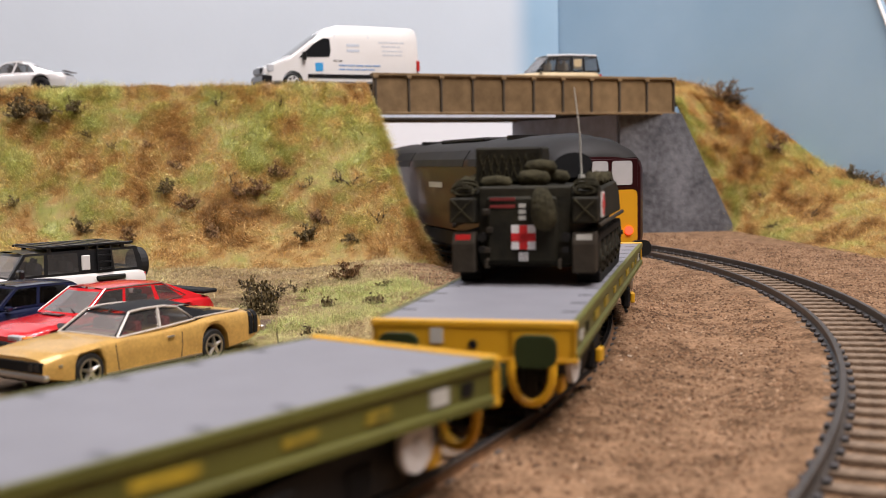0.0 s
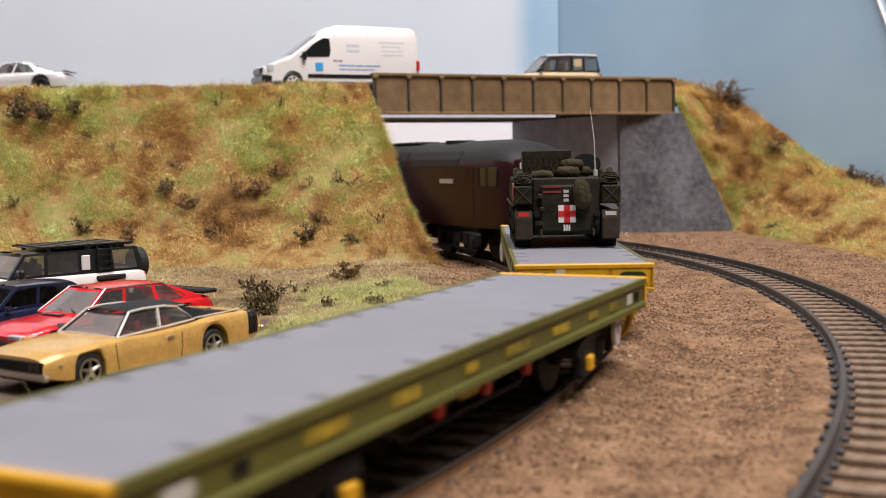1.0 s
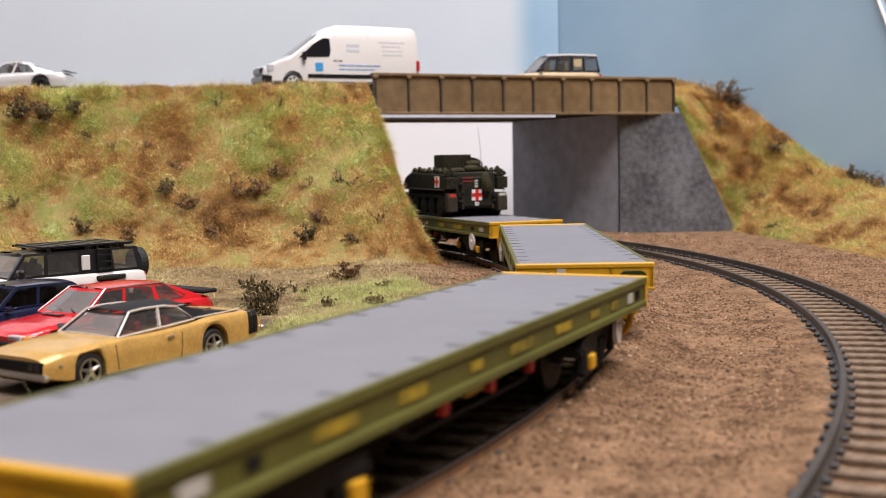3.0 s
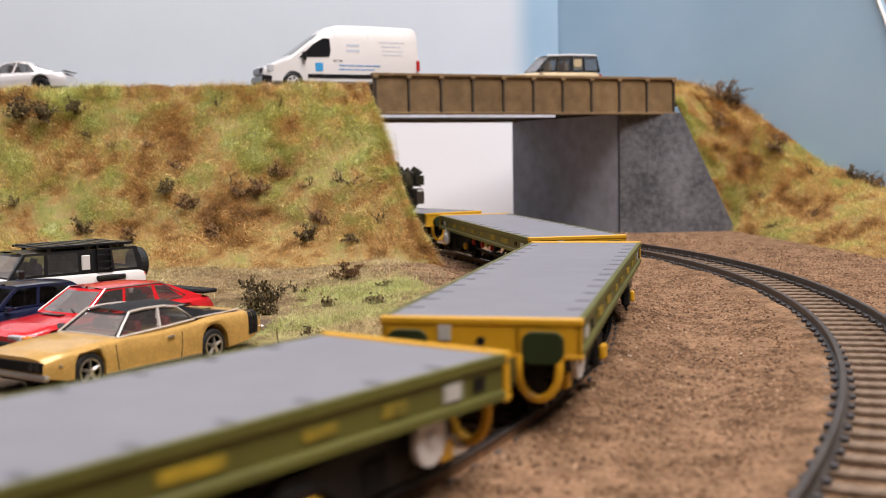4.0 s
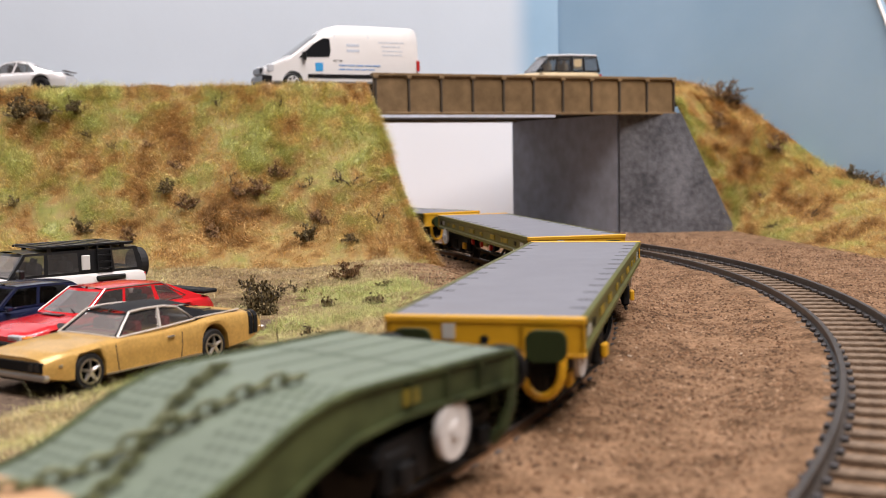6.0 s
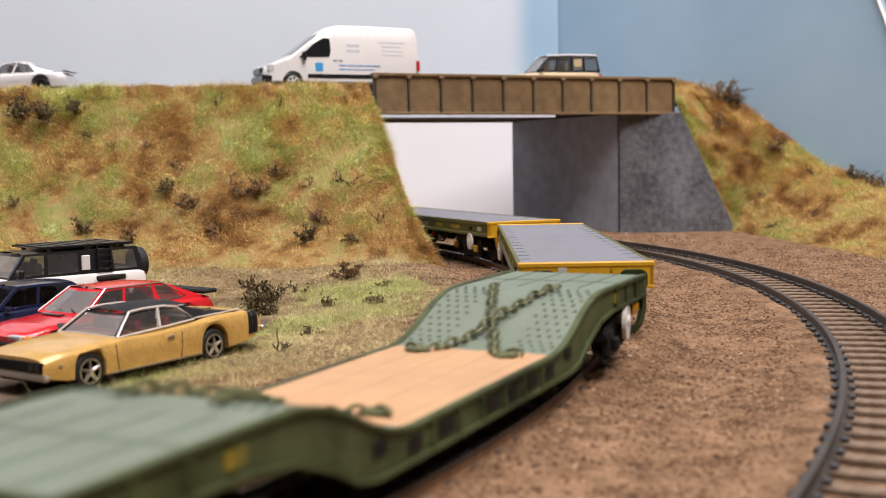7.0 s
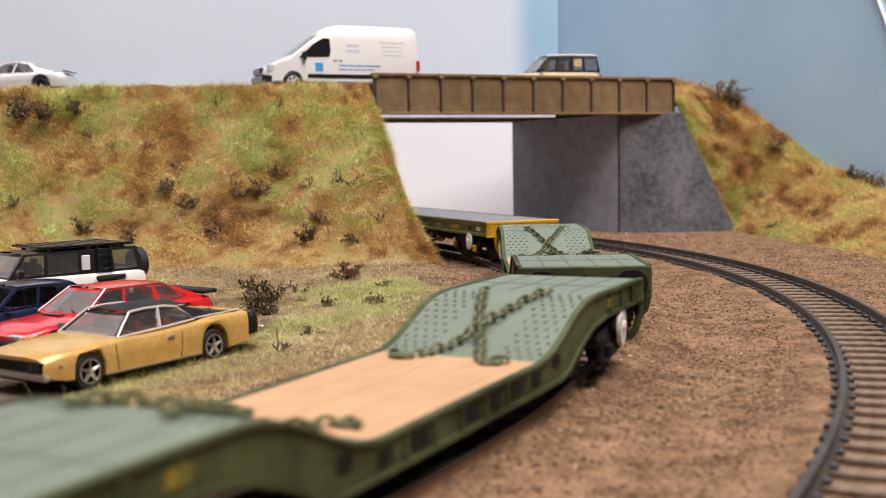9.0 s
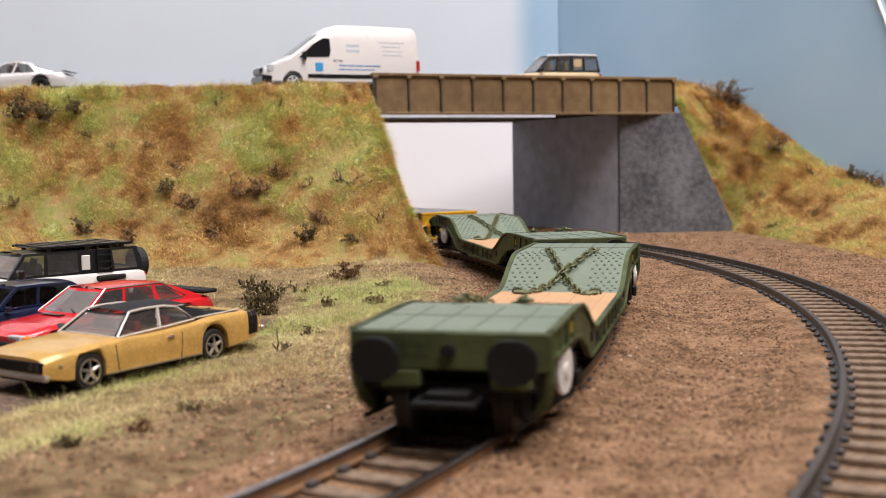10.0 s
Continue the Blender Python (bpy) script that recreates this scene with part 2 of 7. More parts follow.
GRASS_DRY = hue_paint("dry_grass", [(0.0, (0.24, 0.14, 0.065)), (0.25, (0.56, 0.4, 0.19)), (0.5, (0.8, 0.66, 0.36)), (0.75, (0.62, 0.63, 0.24)), (1.0, (0.52, 0.63, 0.2))], 0.34, 0.2, 0.3, dye=0.6)
STRAW = hue_paint("straw_strands", [(0.0, (0.5, 0.3, 0.11)), (0.4, (0.86, 0.64, 0.28)), (0.7, (0.84, 0.78, 0.32)), (1.0, (0.8, 0.84, 0.36))], 0.3, 0.1, 0.5, dye=0.75)
GLINT = hue_paint("shiny_fibre", [(0.0, (0.6, 0.5, 0.25)), (1.0, (0.85, 0.8, 0.45))], 0.6, 0.0, 1.0)
GLINT.node_tree.nodes["Principled BSDF"].inputs["Roughness"].default_value = 0.16
GRAINS = island_colours("ballast_grains", [(0.0, (0.04, 0.021, 0.012)), (0.3, (0.13, 0.065, 0.03)), (0.6, (0.26, 0.143, 0.073)), (0.9, (0.38, 0.245, 0.145)), (0.96, (0.5, 0.4, 0.3)), (1.0, (0.68, 0.64, 0.6))], 60, 0.9, 0.75)
LEAF = island_colours("shrub_leaf", [(0.0, (0.05, 0.038, 0.018)), (0.6, (0.14, 0.105, 0.045)), (1.0, (0.27, 0.2, 0.09))], 300, 0.85, 0.8)
LEAF_RUSSET = island_colours("russet_leaf", [(0.0, (0.1, 0.05, 0.022)), (0.6, (0.24, 0.135, 0.058)), (1.0, (0.38, 0.25, 0.12))], 300, 0.85, 0.8)


# ---------------------------------------------------------------- mesh helpers (millimetres)
def box(bm, x0, x1, y0, y1, z0, z1, bevel=0.0):
    vs = [bm.verts.new((x * MM, y * MM, z * MM)) for z in (z0, z1) for y in (y0, y1) for x in (x0, x1)]
    fs = [bm.faces.new([vs[i] for i in f]) for f in ((0, 2, 3, 1), (4, 5, 7, 6), (0, 1, 5, 4), (1, 3, 7, 5), (3, 2, 6, 7), (2, 0, 4, 6))]
    if bevel:
        es = list({e for f in fs for e in f.edges})
        bmesh.ops.bevel(bm, geom=es, offset=bevel * MM, segments=1, profile=0.6, affect="EDGES")
    return fs


def prism(bm, pts, a, b, axis="x"):
    """Extrudes an outline of two coordinates (mm) from a to b along an axis."""
    def v(p, t):
        q = {"x": (t, p[0], p[1]), "y": (p[0], t, p[1]), "z": (p[0], p[1], t)}[axis]
        return bm.verts.new([c * MM for c in q])
    lo, hi = [v(p, a) for p in pts], [v(p, b) for p in pts]
    n = len(pts)
    fs = [bm.faces.new(lo[::-1]), bm.faces.new(hi)]
    fs += [bm.faces.new((lo[i], lo[(i + 1) % n], hi[(i + 1) % n], hi[i])) for i in range(n)]
    bmesh.ops.recalc_face_normals(bm, faces=fs)
    return fs


def cyl(bm, at, r, depth, axis="x", seg=16, r2=None):
    turn = {"x": pose(0, 0, 0, 0, 90, 0), "y": pose(0, 0, 0, 90, 0, 0), "z": pose(0, 0, 0)}[axis]
    m = Matrix.Translation([c * MM for c in at]) @ turn
    return bmesh.ops.create_cone(bm, cap_ends=True, segments=seg, radius1=r * MM, radius2=(r if r2 is None else r2) * MM, depth=depth * MM, matrix=m)["verts"]


def tube(bm, pts, r, seg=6):
    """A round bar through points (mm)."""
    ps = [Vector(p) * MM for p in pts]
    rings = []
    for i, p in enumerate(ps):
        d = (ps[min(i + 1, len(ps) - 1)] - ps[max(i - 1, 0)]).normalized()
        a = d.orthogonal().normalized()
        if rings:
            a = (last - d * last.dot(d)).normalized()
        last = a
        b = d.cross(a)
        rad = (r[i] if isinstance(r, (list, tuple)) else r) * MM
        rings.append([bm.verts.new(p + (a * math.cos(t) + b * math.sin(t)) * rad) for t in [k * math.tau / seg for k in range(seg)]])
    for r0, r1 in zip(rings, rings[1:]):
        for k in range(seg):
            bm.faces.new((r0[k], r0[(k + 1) % seg], r1[(k + 1) % seg], r1[k]))
    bm.faces.new(rings[0][::-1]), bm.faces.new(rings[-1])


def loft_sections(bm, stations, close=True):
    """Skins rings of equal point count (mm)."""
    rings = [[bm.verts.new([c * MM for c in p]) for p in st] for st in stations]
    n = len(rings[0])
    for a, b in zip(rings, rings[1:]):
        for i in range(n if close else n - 1):
            bm.faces.new((a[i], a[(i + 1) % n], b[(i + 1) % n], b[i]))
    if close:
        bm.faces.new(rings[0][::-1]), bm.faces.new(rings[-1])
    bmesh.ops.recalc_face_normals(bm, faces=bm.faces[:])


def finish(name, bm, mat, smooth=False):
    me = bpy.data.meshes.new(name)
    bm.to_mesh(me)
    bm.free()
    for m in (mat if isinstance(mat, (list, tuple)) else [mat]):
        me.materials.append(m)
    if smooth:
        me.shade_smooth()
        me.set_sharp_from_angle(angle=radians(smooth if smooth > 1 else 40))
    return me


def part(name, bm, mat, parent, label="", smooth=False, at=None):
    ob = new(name, finish(name, bm, mat, smooth))
    ob.parent = parent
    if at is not None:
        ob.matrix_basis = at
    if label:
        ob["label"] = label
    return ob


def thing(name, label, category, group="", kind=""):
    return tagged(new(name), label, category, group, kind)


def single(name, bm, mat, label, category, group="", kind="", smooth=False):
    return tagged(new(name, finish(name, bm, mat, smooth)), label, category, group, kind)


# ---------------------------------------------------------------- plan
CI, RI = Vector((-0.3962, 0.3483)), 0.4355    # inner curve: centre and radius
CO, RO = Vector((-0.3924, 0.3681)), 0.5038    # outer curve
GROUND = -0.0044


def put(ob, m):
    ob.matrix_basis = m
    return ob


def polar(c, r, t, z=0.0):
    return Vector((c.x + r * math.cos(t), c.y + r * math.sin(t), z))


def lerp_rows(rows, u):
    """Points between the rows, by their first number."""
    for a, b in zip(rows, rows[1:]):
        if u <= b[0]:
            k = (u - a[0]) / (b[0] - a[0])
            return [p + (q - p) * k for p, q in zip(a[1:], b[1:])]
    return list(rows[-1][1:])

# ---------------------------------------------------------------- room and boards
def flat_box(name, dims, mat, label, category):
    bm = bmesh.new()
    box(bm, *dims)
    return single(name, bm, mat, label, category, kind="structure")


flat_box("room_floor", (-2500, 2500, -2500, 2500, -900, -880), ROOM, "grey floor of the layout room", "floor")
flat_box("room_wall_south", (-2500, 2500, -2520, -2500, -880, 2300), ROOM, "plain grey wall of the layout room", "wall")
flat_box("room_wall_north", (-2500, 2500, 2500, 2520, -880, 2300), ROOM, "plain grey wall of the layout room", "wall")
flat_box("room_wall_west", (-2520, -2500, -2500, 2500, -880, 2300), ROOM, "plain grey wall of the layout room", "wall")
flat_box("room_wall_east", (2500, 2520, -2500, 2500, -880, 2300), ROOM, "plain grey wall of the layout room", "wall")
flat_box("ceiling", (-2520, 2520, -2520, 2520, 2300, 2320), WHITE_CARD, "white ceiling of the layout room", "ceiling")

PALE_BLUE = (0.58, 0.64, 0.7)
SKY_BLUE = (0.25, 0.41, 0.53)


def sky_paint(name, fade):
    """Hand-painted sky: pale, turning blue between two places along x."""
    m = material(name, PALE_BLUE, 0.75, 0, 0.03, 14, 0.15, 120)
    nt = m.node_tree
    b = nt.nodes["Principled BSDF"]
    ramp = b.inputs["Base Color"].links[0].from_node
    co, sep, mr, mix = (nt.nodes.new(n) for n in ("ShaderNodeTexCoord", "ShaderNodeSeparateXYZ", "ShaderNodeMapRange", "ShaderNodeMix"))
    mix.data_type, mix.blend_type = "RGBA", "MIX"
    nt.links.new(co.outputs["Object"], sep.inputs[0])
    nt.links.new(sep.outputs[0], mr.inputs[0])
    mr.interpolation_type = "SMOOTHSTEP"
    mr.inputs[1].default_value, mr.inputs[2].default_value = fade
    nt.links.new(mr.outputs[0], mix.inputs[0])
    nt.links.new(ramp.outputs[0], mix.inputs[6])
    n = nt.nodes.new("ShaderNodeTexNoise")
    n.inputs["Scale"].default_value, n.inputs["Detail"].default_value = 9, 4
    nt.links.new(co.outputs["Object"], n.inputs["Vector"])
    r2 = nt.nodes.new("ShaderNodeValToRGB")
    r2.color_ramp.elements[0].position, r2.color_ramp.elements[1].position = 0.3, 0.7
    r2.color_ramp.elements[0].color, r2.color_ramp.elements[1].color = (0.27, 0.43, 0.575, 1), (0.36, 0.515, 0.645, 1)
    nt.links.new(n.outputs[0], r2.inputs[0])
    nt.links.new(r2.outputs[0], mix.inputs[7])
    nt.links.new(mix.outputs[2], b.inputs["Base Color"])
    return m


BACK_Y = 860
flat_box("backdrop_north", (-1400, 92, BACK_Y, BACK_Y + 9, GROUND / MM, 420), sky_paint("painted_sky_pale", (0.052, 0.075)), "painted pale sky backdrop board", "backdrop")
# the side board leans its free end back a little towards the top
EAST0, EAST1 = Vector((0.092, 0.862)), Vector((0.262, 0.65))
side = (EAST1 - EAST0)
out = Vector((-side.y, side.x)).normalized() * -0.009
bm = bmesh.new()
rows = []
for z, k in ((GROUND, 1.172), (0.42, 0.543)):
    a, b = EAST0, EAST0 + side * k
    rows.append([bm.verts.new((*p, z)) for p in (a, b, b - out, a - out)])
lo, hi = rows
for i in range(4):
    bm.faces.new((lo[i], lo[(i + 1) % 4], hi[(i + 1) % 4], hi[i]))
bm.faces.new(lo[::-1]), bm.faces.new(hi)
bmesh.ops.recalc_face_normals(bm, faces=bm.faces[:])
east = single("backdrop_east", bm, sky_paint("painted_sky_blue", (-9.0, -8.0)), "hand-painted blue sky backdrop board", "backdrop", kind="structure")
bm = bmesh.new()
ends = [EAST0 + side * k + out * 0.1 for k in (1.178, 0.549)]
tube(bm, [(*(ends[0] / MM), GROUND / MM), (*(ends[1] / MM), 420)], 1.2, 4)
single("trim", bm, WHITE_PAINT, "white edge of the backdrop board", "trim", kind="structure")
flat_box("white_board", (-500, 90, 848, 853, GROUND / MM, 84), WHITE_CARD, "plain white board behind the bridge", "board")


# ---------------------------------------------------------------- ground
def grid_mesh(name, nu, nv, fn):
    vs = [fn(i / nu, j / nv) for j in range(nv + 1) for i in range(nu + 1)]
    fs = [(j * (nu + 1) + i, j * (nu + 1) + i + 1, (j + 1) * (nu + 1) + i + 1, (j + 1) * (nu + 1) + i) for j in range(nv) for i in range(nu)]
    me = bpy.data.meshes.new(name)
    me.from_pydata([tuple(v) for v in vs], [], fs)
    me.shade_smooth()
    return me


bm = bmesh.new()
box(bm, -1450, 1450, -1400, 1500, -25, GROUND / MM - 0.9)
single("ground", bm, BALLAST, "baseboard covered in brown scatter ballast", "ground", kind="structure")


def bed_at(u, v):
    """Brown ground scatter round both tracks, a little uneven."""
    t, r = -1.25 + 2.35 * u, 0.395 + 0.2 * v
    p = polar(CI, r, t)
    lump = noise.noise(p * 60) * 0.0006 + noise.noise(p * 220) * 0.0003
    edge = 0.0022 * max(0, 1 - (r - 0.395) / 0.014)
    near = min(abs((p.xy - CI).length - RI), abs((p.xy - CO).length - RO))
    inner = r < (RI + RO) / 2
    shoulder = (0.0029 if inner and r > RI else 0.0019) * max(0, 1 - max(0, near - 0.012) / 0.02)
    p.z = GROUND + lump + shoulder - edge
    if near < (0.0092 if inner else 0.0095):
        p.z = GROUND + 0.0008 + lump * 0.6
    return p


bed = grid_mesh("ballast_bed", 330, 90, bed_at)
bed.materials.append(BALLAST)
tagged(new("ballast_bed", bed), "brown granular ballast round the tracks", "ground", kind="structure")


def verge_h(p):
    """Height of the grass strip and waste ground inside the inner curve."""
    d = p.xy - CI
    r = d.length
    bank = 0.0022 * math.exp(-((r - 0.385) / 0.016) ** 2)
    lump = noise.noise(p * 45) * 0.0012 + noise.noise(p * 150) * 0.0005
    lot = 1.0 if r < 0.352 and p.y < 0.36 else 0.0
    wild = min(1, max(0, (p.y - 0.33) / 0.1)) * 0.0025
    h = bank + (wild + lump * 0.8 + 0.0004) * (1 - lot)
    h -= 0.004 * max(0, (r - 0.404) / 0.012)
    return GROUND + h - (0.0001 if lot else 0)


def verge_at(u, v):
    t, r = -1.1 + 1.75 * u, 0.1 + 0.318 * v ** 0.8
    p = polar(CI, r, t)
    p.z = verge_h(p)
    return p


verge = grid_mesh("verge", 260, 90, verge_at)
verge.materials.append(SOIL), verge.materials.append(LOT)
for f in verge.polygons:
    c = f.center
    if (c.xy - CI).length < 0.348 + 0.008 * noise.noise(c * 60) and c.y < 0.315 + 0.03 * noise.noise(c * 40):
        f.material_index = 1
tagged(new("verge", verge), "dry grassy verge and dirt lot beside the line", "ground", kind="structure")

# ---------------------------------------------------------------- banks
ROAD_Z = 0.081
LEFT_TOE = [(-0.9, -0.9, 0.52), (-0.2, -0.2, 0.497), (-0.12, -0.12, 0.484), (-0.07, -0.07, 0.474), (-0.031, -0.033, 0.462), (0.0, -0.0065, 0.463)]
LEFT_CREST = [(-0.9, -0.93, 0.57), (-0.2, -0.235, 0.562), (-0.12, -0.147, 0.558), (-0.07, -0.093, 0.556), (-0.031, -0.056, 0.556), (0.0, -0.0375, 0.558)]


def left_bank_at(u, v):
    s = -0.62 + 0.62 * (1 - (1 - u) ** 1.5)
    a, b = lerp_rows(LEFT_TOE, s), lerp_rows(LEFT_CREST, s)
    k = v
    x, y = a[0] + (b[0] - a[0]) * k, a[1] + (b[1] - a[1]) * k
    z = GROUND + (ROAD_Z - GROUND) * (k ** 0.93)
    p = Vector((x, y, z))
    fade = min(1, k * 6) * min(1, (1 - k) * 8)
    lump = noise.noise(p * 28) * 0.006 + noise.noise(p * 75) * 0.0025
    p.y -= lump * fade * (0.35 if s > -0.02 else 1)
    p.z += noise.noise(p * 60) * 0.002 * (1 if k > 0.9 else 0.4)
    # the corner spreads towards the track at its foot
    p.x += 0.0065 * max(0, 1 - k / 0.35) ** 2 * max(0.0, 1 + s / 0.05)
    # the foot runs out softly over the waste ground
    p.y -= 0.034 * max(0, 1 - k / 0.22) ** 2 * min(1, max(0.0, -s) / 0.06)
    return p


def hue_at(co, blobs, seed, base):
    """Patch value over places: broad uneven noise and the patches that stand out, as (x, z, reach, value)."""
    out = np.empty(len(co))
    for i, p in enumerate(co):
        q = Vector(p)
        out[i] = base + 0.42 * noise.noise(q * 24 + Vector((seed, 0, 0))) + 0.42 * noise.noise(q * 75) + 0.4 * noise.noise(q * 190)
    warp = np.array([noise.noise(Vector(p) * 45 + Vector((3, seed, 0))) for p in co]) * 0.012
    for x, z, reach, value in blobs:
        w = 0.6 * np.exp(-(((co[:, 0] - x + warp) / reach) ** 2 + ((co[:, 2] - z + warp) / (reach * 0.85)) ** 2))
        out = out * (1 - w) + (value + (out - 0.47) * 0.7) * w
    return np.clip(out, 0.1, 0.98)


def set_hue(me, values):
    me.attributes.new("hue", "FLOAT", "POINT").data.foreach_set("value", np.asarray(values, dtype=np.float32))


def mesh_co(me):
    co = np.empty(len(me.vertices) * 3)
    me.vertices.foreach_get("co", co)
    return co.reshape(-1, 3)


LEFT_BLOBS = [(-0.093, 0.057, 0.014, 0.9), (-0.09, 0.04, 0.012, 0.85), (-0.04, 0.05, 0.015, 0.8), (-0.044, 0.02, 0.018, 0.78), (-0.2, 0.03, 0.018, 0.95), (-0.177, 0.075, 0.018, 0.78), (-0.124, 0.074, 0.016, 0.33),
              (-0.128, 0.053, 0.02, 0.36), (-0.16, 0.058, 0.014, 0.38), (-0.102, 0.031, 0.011, 0.14), (-0.116, 0.015, 0.014, 0.16), (-0.19, 0.048, 0.014, 0.34), (-0.069, 0.061, 0.009, 0.22), (-0.137, 0.03, 0.014, 0.42), (-0.07, 0.006, 0.014, 0.25), (-0.06, 0.073, 0.012, 0.6), (-0.15, 0.006, 0.018, 0.24), (-0.1, 0.003, 0.02, 0.28), (-0.035, 0.004, 0.014, 0.22)]
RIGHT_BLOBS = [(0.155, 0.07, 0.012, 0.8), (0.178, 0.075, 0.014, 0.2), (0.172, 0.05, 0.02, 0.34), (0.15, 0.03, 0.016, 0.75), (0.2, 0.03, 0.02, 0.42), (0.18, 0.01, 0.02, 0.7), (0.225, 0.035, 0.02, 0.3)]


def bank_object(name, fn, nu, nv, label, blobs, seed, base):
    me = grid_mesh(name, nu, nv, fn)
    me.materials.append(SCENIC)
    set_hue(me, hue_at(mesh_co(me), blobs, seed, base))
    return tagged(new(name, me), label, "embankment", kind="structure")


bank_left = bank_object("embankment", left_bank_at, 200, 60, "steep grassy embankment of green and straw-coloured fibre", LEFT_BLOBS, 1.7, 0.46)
# the cut end of the bank, towards the track
bm = bmesh.new()
n = 24
front = [left_bank_at(1.0, j / n) for j in range(n + 1)]
back = [Vector((-0.09, 0.566, p.z)) for p in front]
vf, vb = [bm.verts.new(p) for p in front], [bm.verts.new(p) for p in back]
for j in range(n):
    bm.faces.new((vf[j], vb[j], vb[j + 1], vf[j + 1]))
# unseen face, given dark concrete so the locomotive's side reflects dark
single("wing_wall", bm, CONCRETE, "unseen dark end wall of the embankment, for a darker locomotive reflection", "wall", kind="structure")

B = pose(-0.0362, 0.605, 0, 0, 0, 23.2)          # bridge: u along the girder, v away
FOOT_Z = GROUND - 0.0022
RIGHT_FOOT = [(0.0, *(B @ Vector((0.1975, 0.03, ROAD_Z)))), (0.12, *(B @ Vector((0.1975, 0.002, 0.0765)))), (0.45, *(B @ Vector((0.2285, -0.016, FOOT_Z)))), (0.7, 0.186, 0.6, FOOT_Z), (1.0, 0.195, 0.44, FOOT_Z)]
RIGHT_TOP = [(0.0, 0.165, 0.765, 0.08), (0.2, 0.187, 0.738, 0.079), (0.4, 0.211, 0.708, 0.062), (0.55, 0.237, 0.683, 0.037), (0.72, 0.263, 0.65, 0.022), (1.0, 0.33, 0.45, 0.01)]


def right_bank_at(u, v):
    a, b = lerp_rows(RIGHT_FOOT, u), lerp_rows(RIGHT_TOP, u)
    p = Vector([p + (q - p) * v for p, q in zip(a, b)])
    bulge = math.sin(math.pi * v)
    p.z += 0.006 * bulge
    fade = min(1, v * 5)
    p.z += (noise.noise(p * 30) * 0.006 + noise.noise(p * 80) * 0.002) * fade
    return p


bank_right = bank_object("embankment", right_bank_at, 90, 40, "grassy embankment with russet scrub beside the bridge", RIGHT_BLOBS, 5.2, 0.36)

# ---------------------------------------------------------------- road on the embankment
bm = bmesh.new()
prism(bm, [(-1300, 562), (-40, 562), (-38, 605), (-52, 664), (-1300, 668)], 76, 81, "z")
single("road", bm, ROAD, "grey road along the embankment top", "road", kind="structure")
bm = bmesh.new()
prism(bm, [(196, 30), (222, 30), (222, 124), (196, 124)], 74, 80.6, "z")
put(single("road", bm, ROAD, "grey road beyond the bridge", "road", kind="structure"), B)
bm = bmesh.new()
ring = []
for k in range(25):
    t = 0.53 + 0.06 * k / 24
    ring.append([bm.verts.new(polar(CI, RI - 0.0275 - w, t, z)) for w, z in ((0, GROUND), (0, 0.0765), (0.004, 0.0765), (0.004, GROUND))])
for a, b in zip(ring, ring[1:]):
    for i in range(4):
        bm.faces.new((a[i], a[(i + 1) % 4], b[(i + 1) % 4], b[i]))
bm.faces.new(ring[0]), bm.faces.new(ring[-1][::-1])
bmesh.ops.recalc_face_normals(bm, faces=bm.faces[:])
single("abutment_wall", bm, WHITE_CARD, "pale retaining wall under the road", "wall", kind="structure")


# ---------------------------------------------------------------- bridge
def road_bridge():
    ob = thing("road_bridge", "brown-painted plate girder road bridge on grey concrete abutments", "bridge")
    for v0, face in ((0, -1), (118, 1)):
        bm = bmesh.new()
        box(bm, 0, 196, v0, v0 + 2, 67.7, 88.4)
        web = part("girder_web", bm, GIRDER, ob)
        for z0, z1 in ((66.9, 68.4), (88.0, 89.6)):
            bm = bmesh.new()
            box(bm, -0.8, 196.8, v0 - 1.6, v0 + 3.6, z0, z1, 0.25)
            part("girder_flange", bm, GIRDER, ob)
        if face < 0:
            xs = [0.9 + 194.2 * k / 10 for k in range(11)]
            for x in xs:
                bm = bmesh.new()
                box(bm, x - 0.55, x + 0.55, -1.5, 0.2, 68.3, 88.2, 0.12)
                part("stiffener", bm, GIRDER_RIB, web)
                bm = bmesh.new()
                box(bm, x - 1.5, x + 1.5, -1.9, 0.1, 86.6, 88.3, 0.25)
                part("bracket", bm, GIRDER, web)
    bm = bmesh.new()
    box(bm, 0.5, 195.5, 2.2, 117.8, 68.6, 80.8)
    part("bridge_deck", bm, ROAD, ob, "grey deck with a dark underside")
    # added pale strip: paints in the lit edge of the bridge's underside
    bm = bmesh.new()
    box(bm, 2, 112, -1.4, 8, 65.4, 66.85)
    part("bearing_strip", bm, LIT_EDGE, ob, "pale strip standing in for the lit underside edge")
    bm = bmesh.new()
    g = GROUND / MM - 1
    loft_sections(bm, [[(161.5, 7.6, g), (161.5, 7.6, 67.6), (163.0, 11.6, 67.6), (163.0, 11.6, g)],
                       [(197.5, -5.5, g), (197.5, -5.5, 67.6), (199.0, -1.5, 67.6), (199.0, -1.5, g)],
                       [(228.5, -17.0, g), (228.5, -17.0, g + 2), (230.0, -13.0, g + 2), (230.0, -13.0, g)]])
    part("wing_wall", bm, CONCRETE, ob, "streaked grey concrete wing wall")
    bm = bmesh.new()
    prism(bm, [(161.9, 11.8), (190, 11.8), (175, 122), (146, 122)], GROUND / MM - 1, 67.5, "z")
    part("abutment", bm, INNER_LIT, ob, "smooth abutment face coloured pale for missing light under the bridge")
    ob.matrix_basis = B


road_bridge()


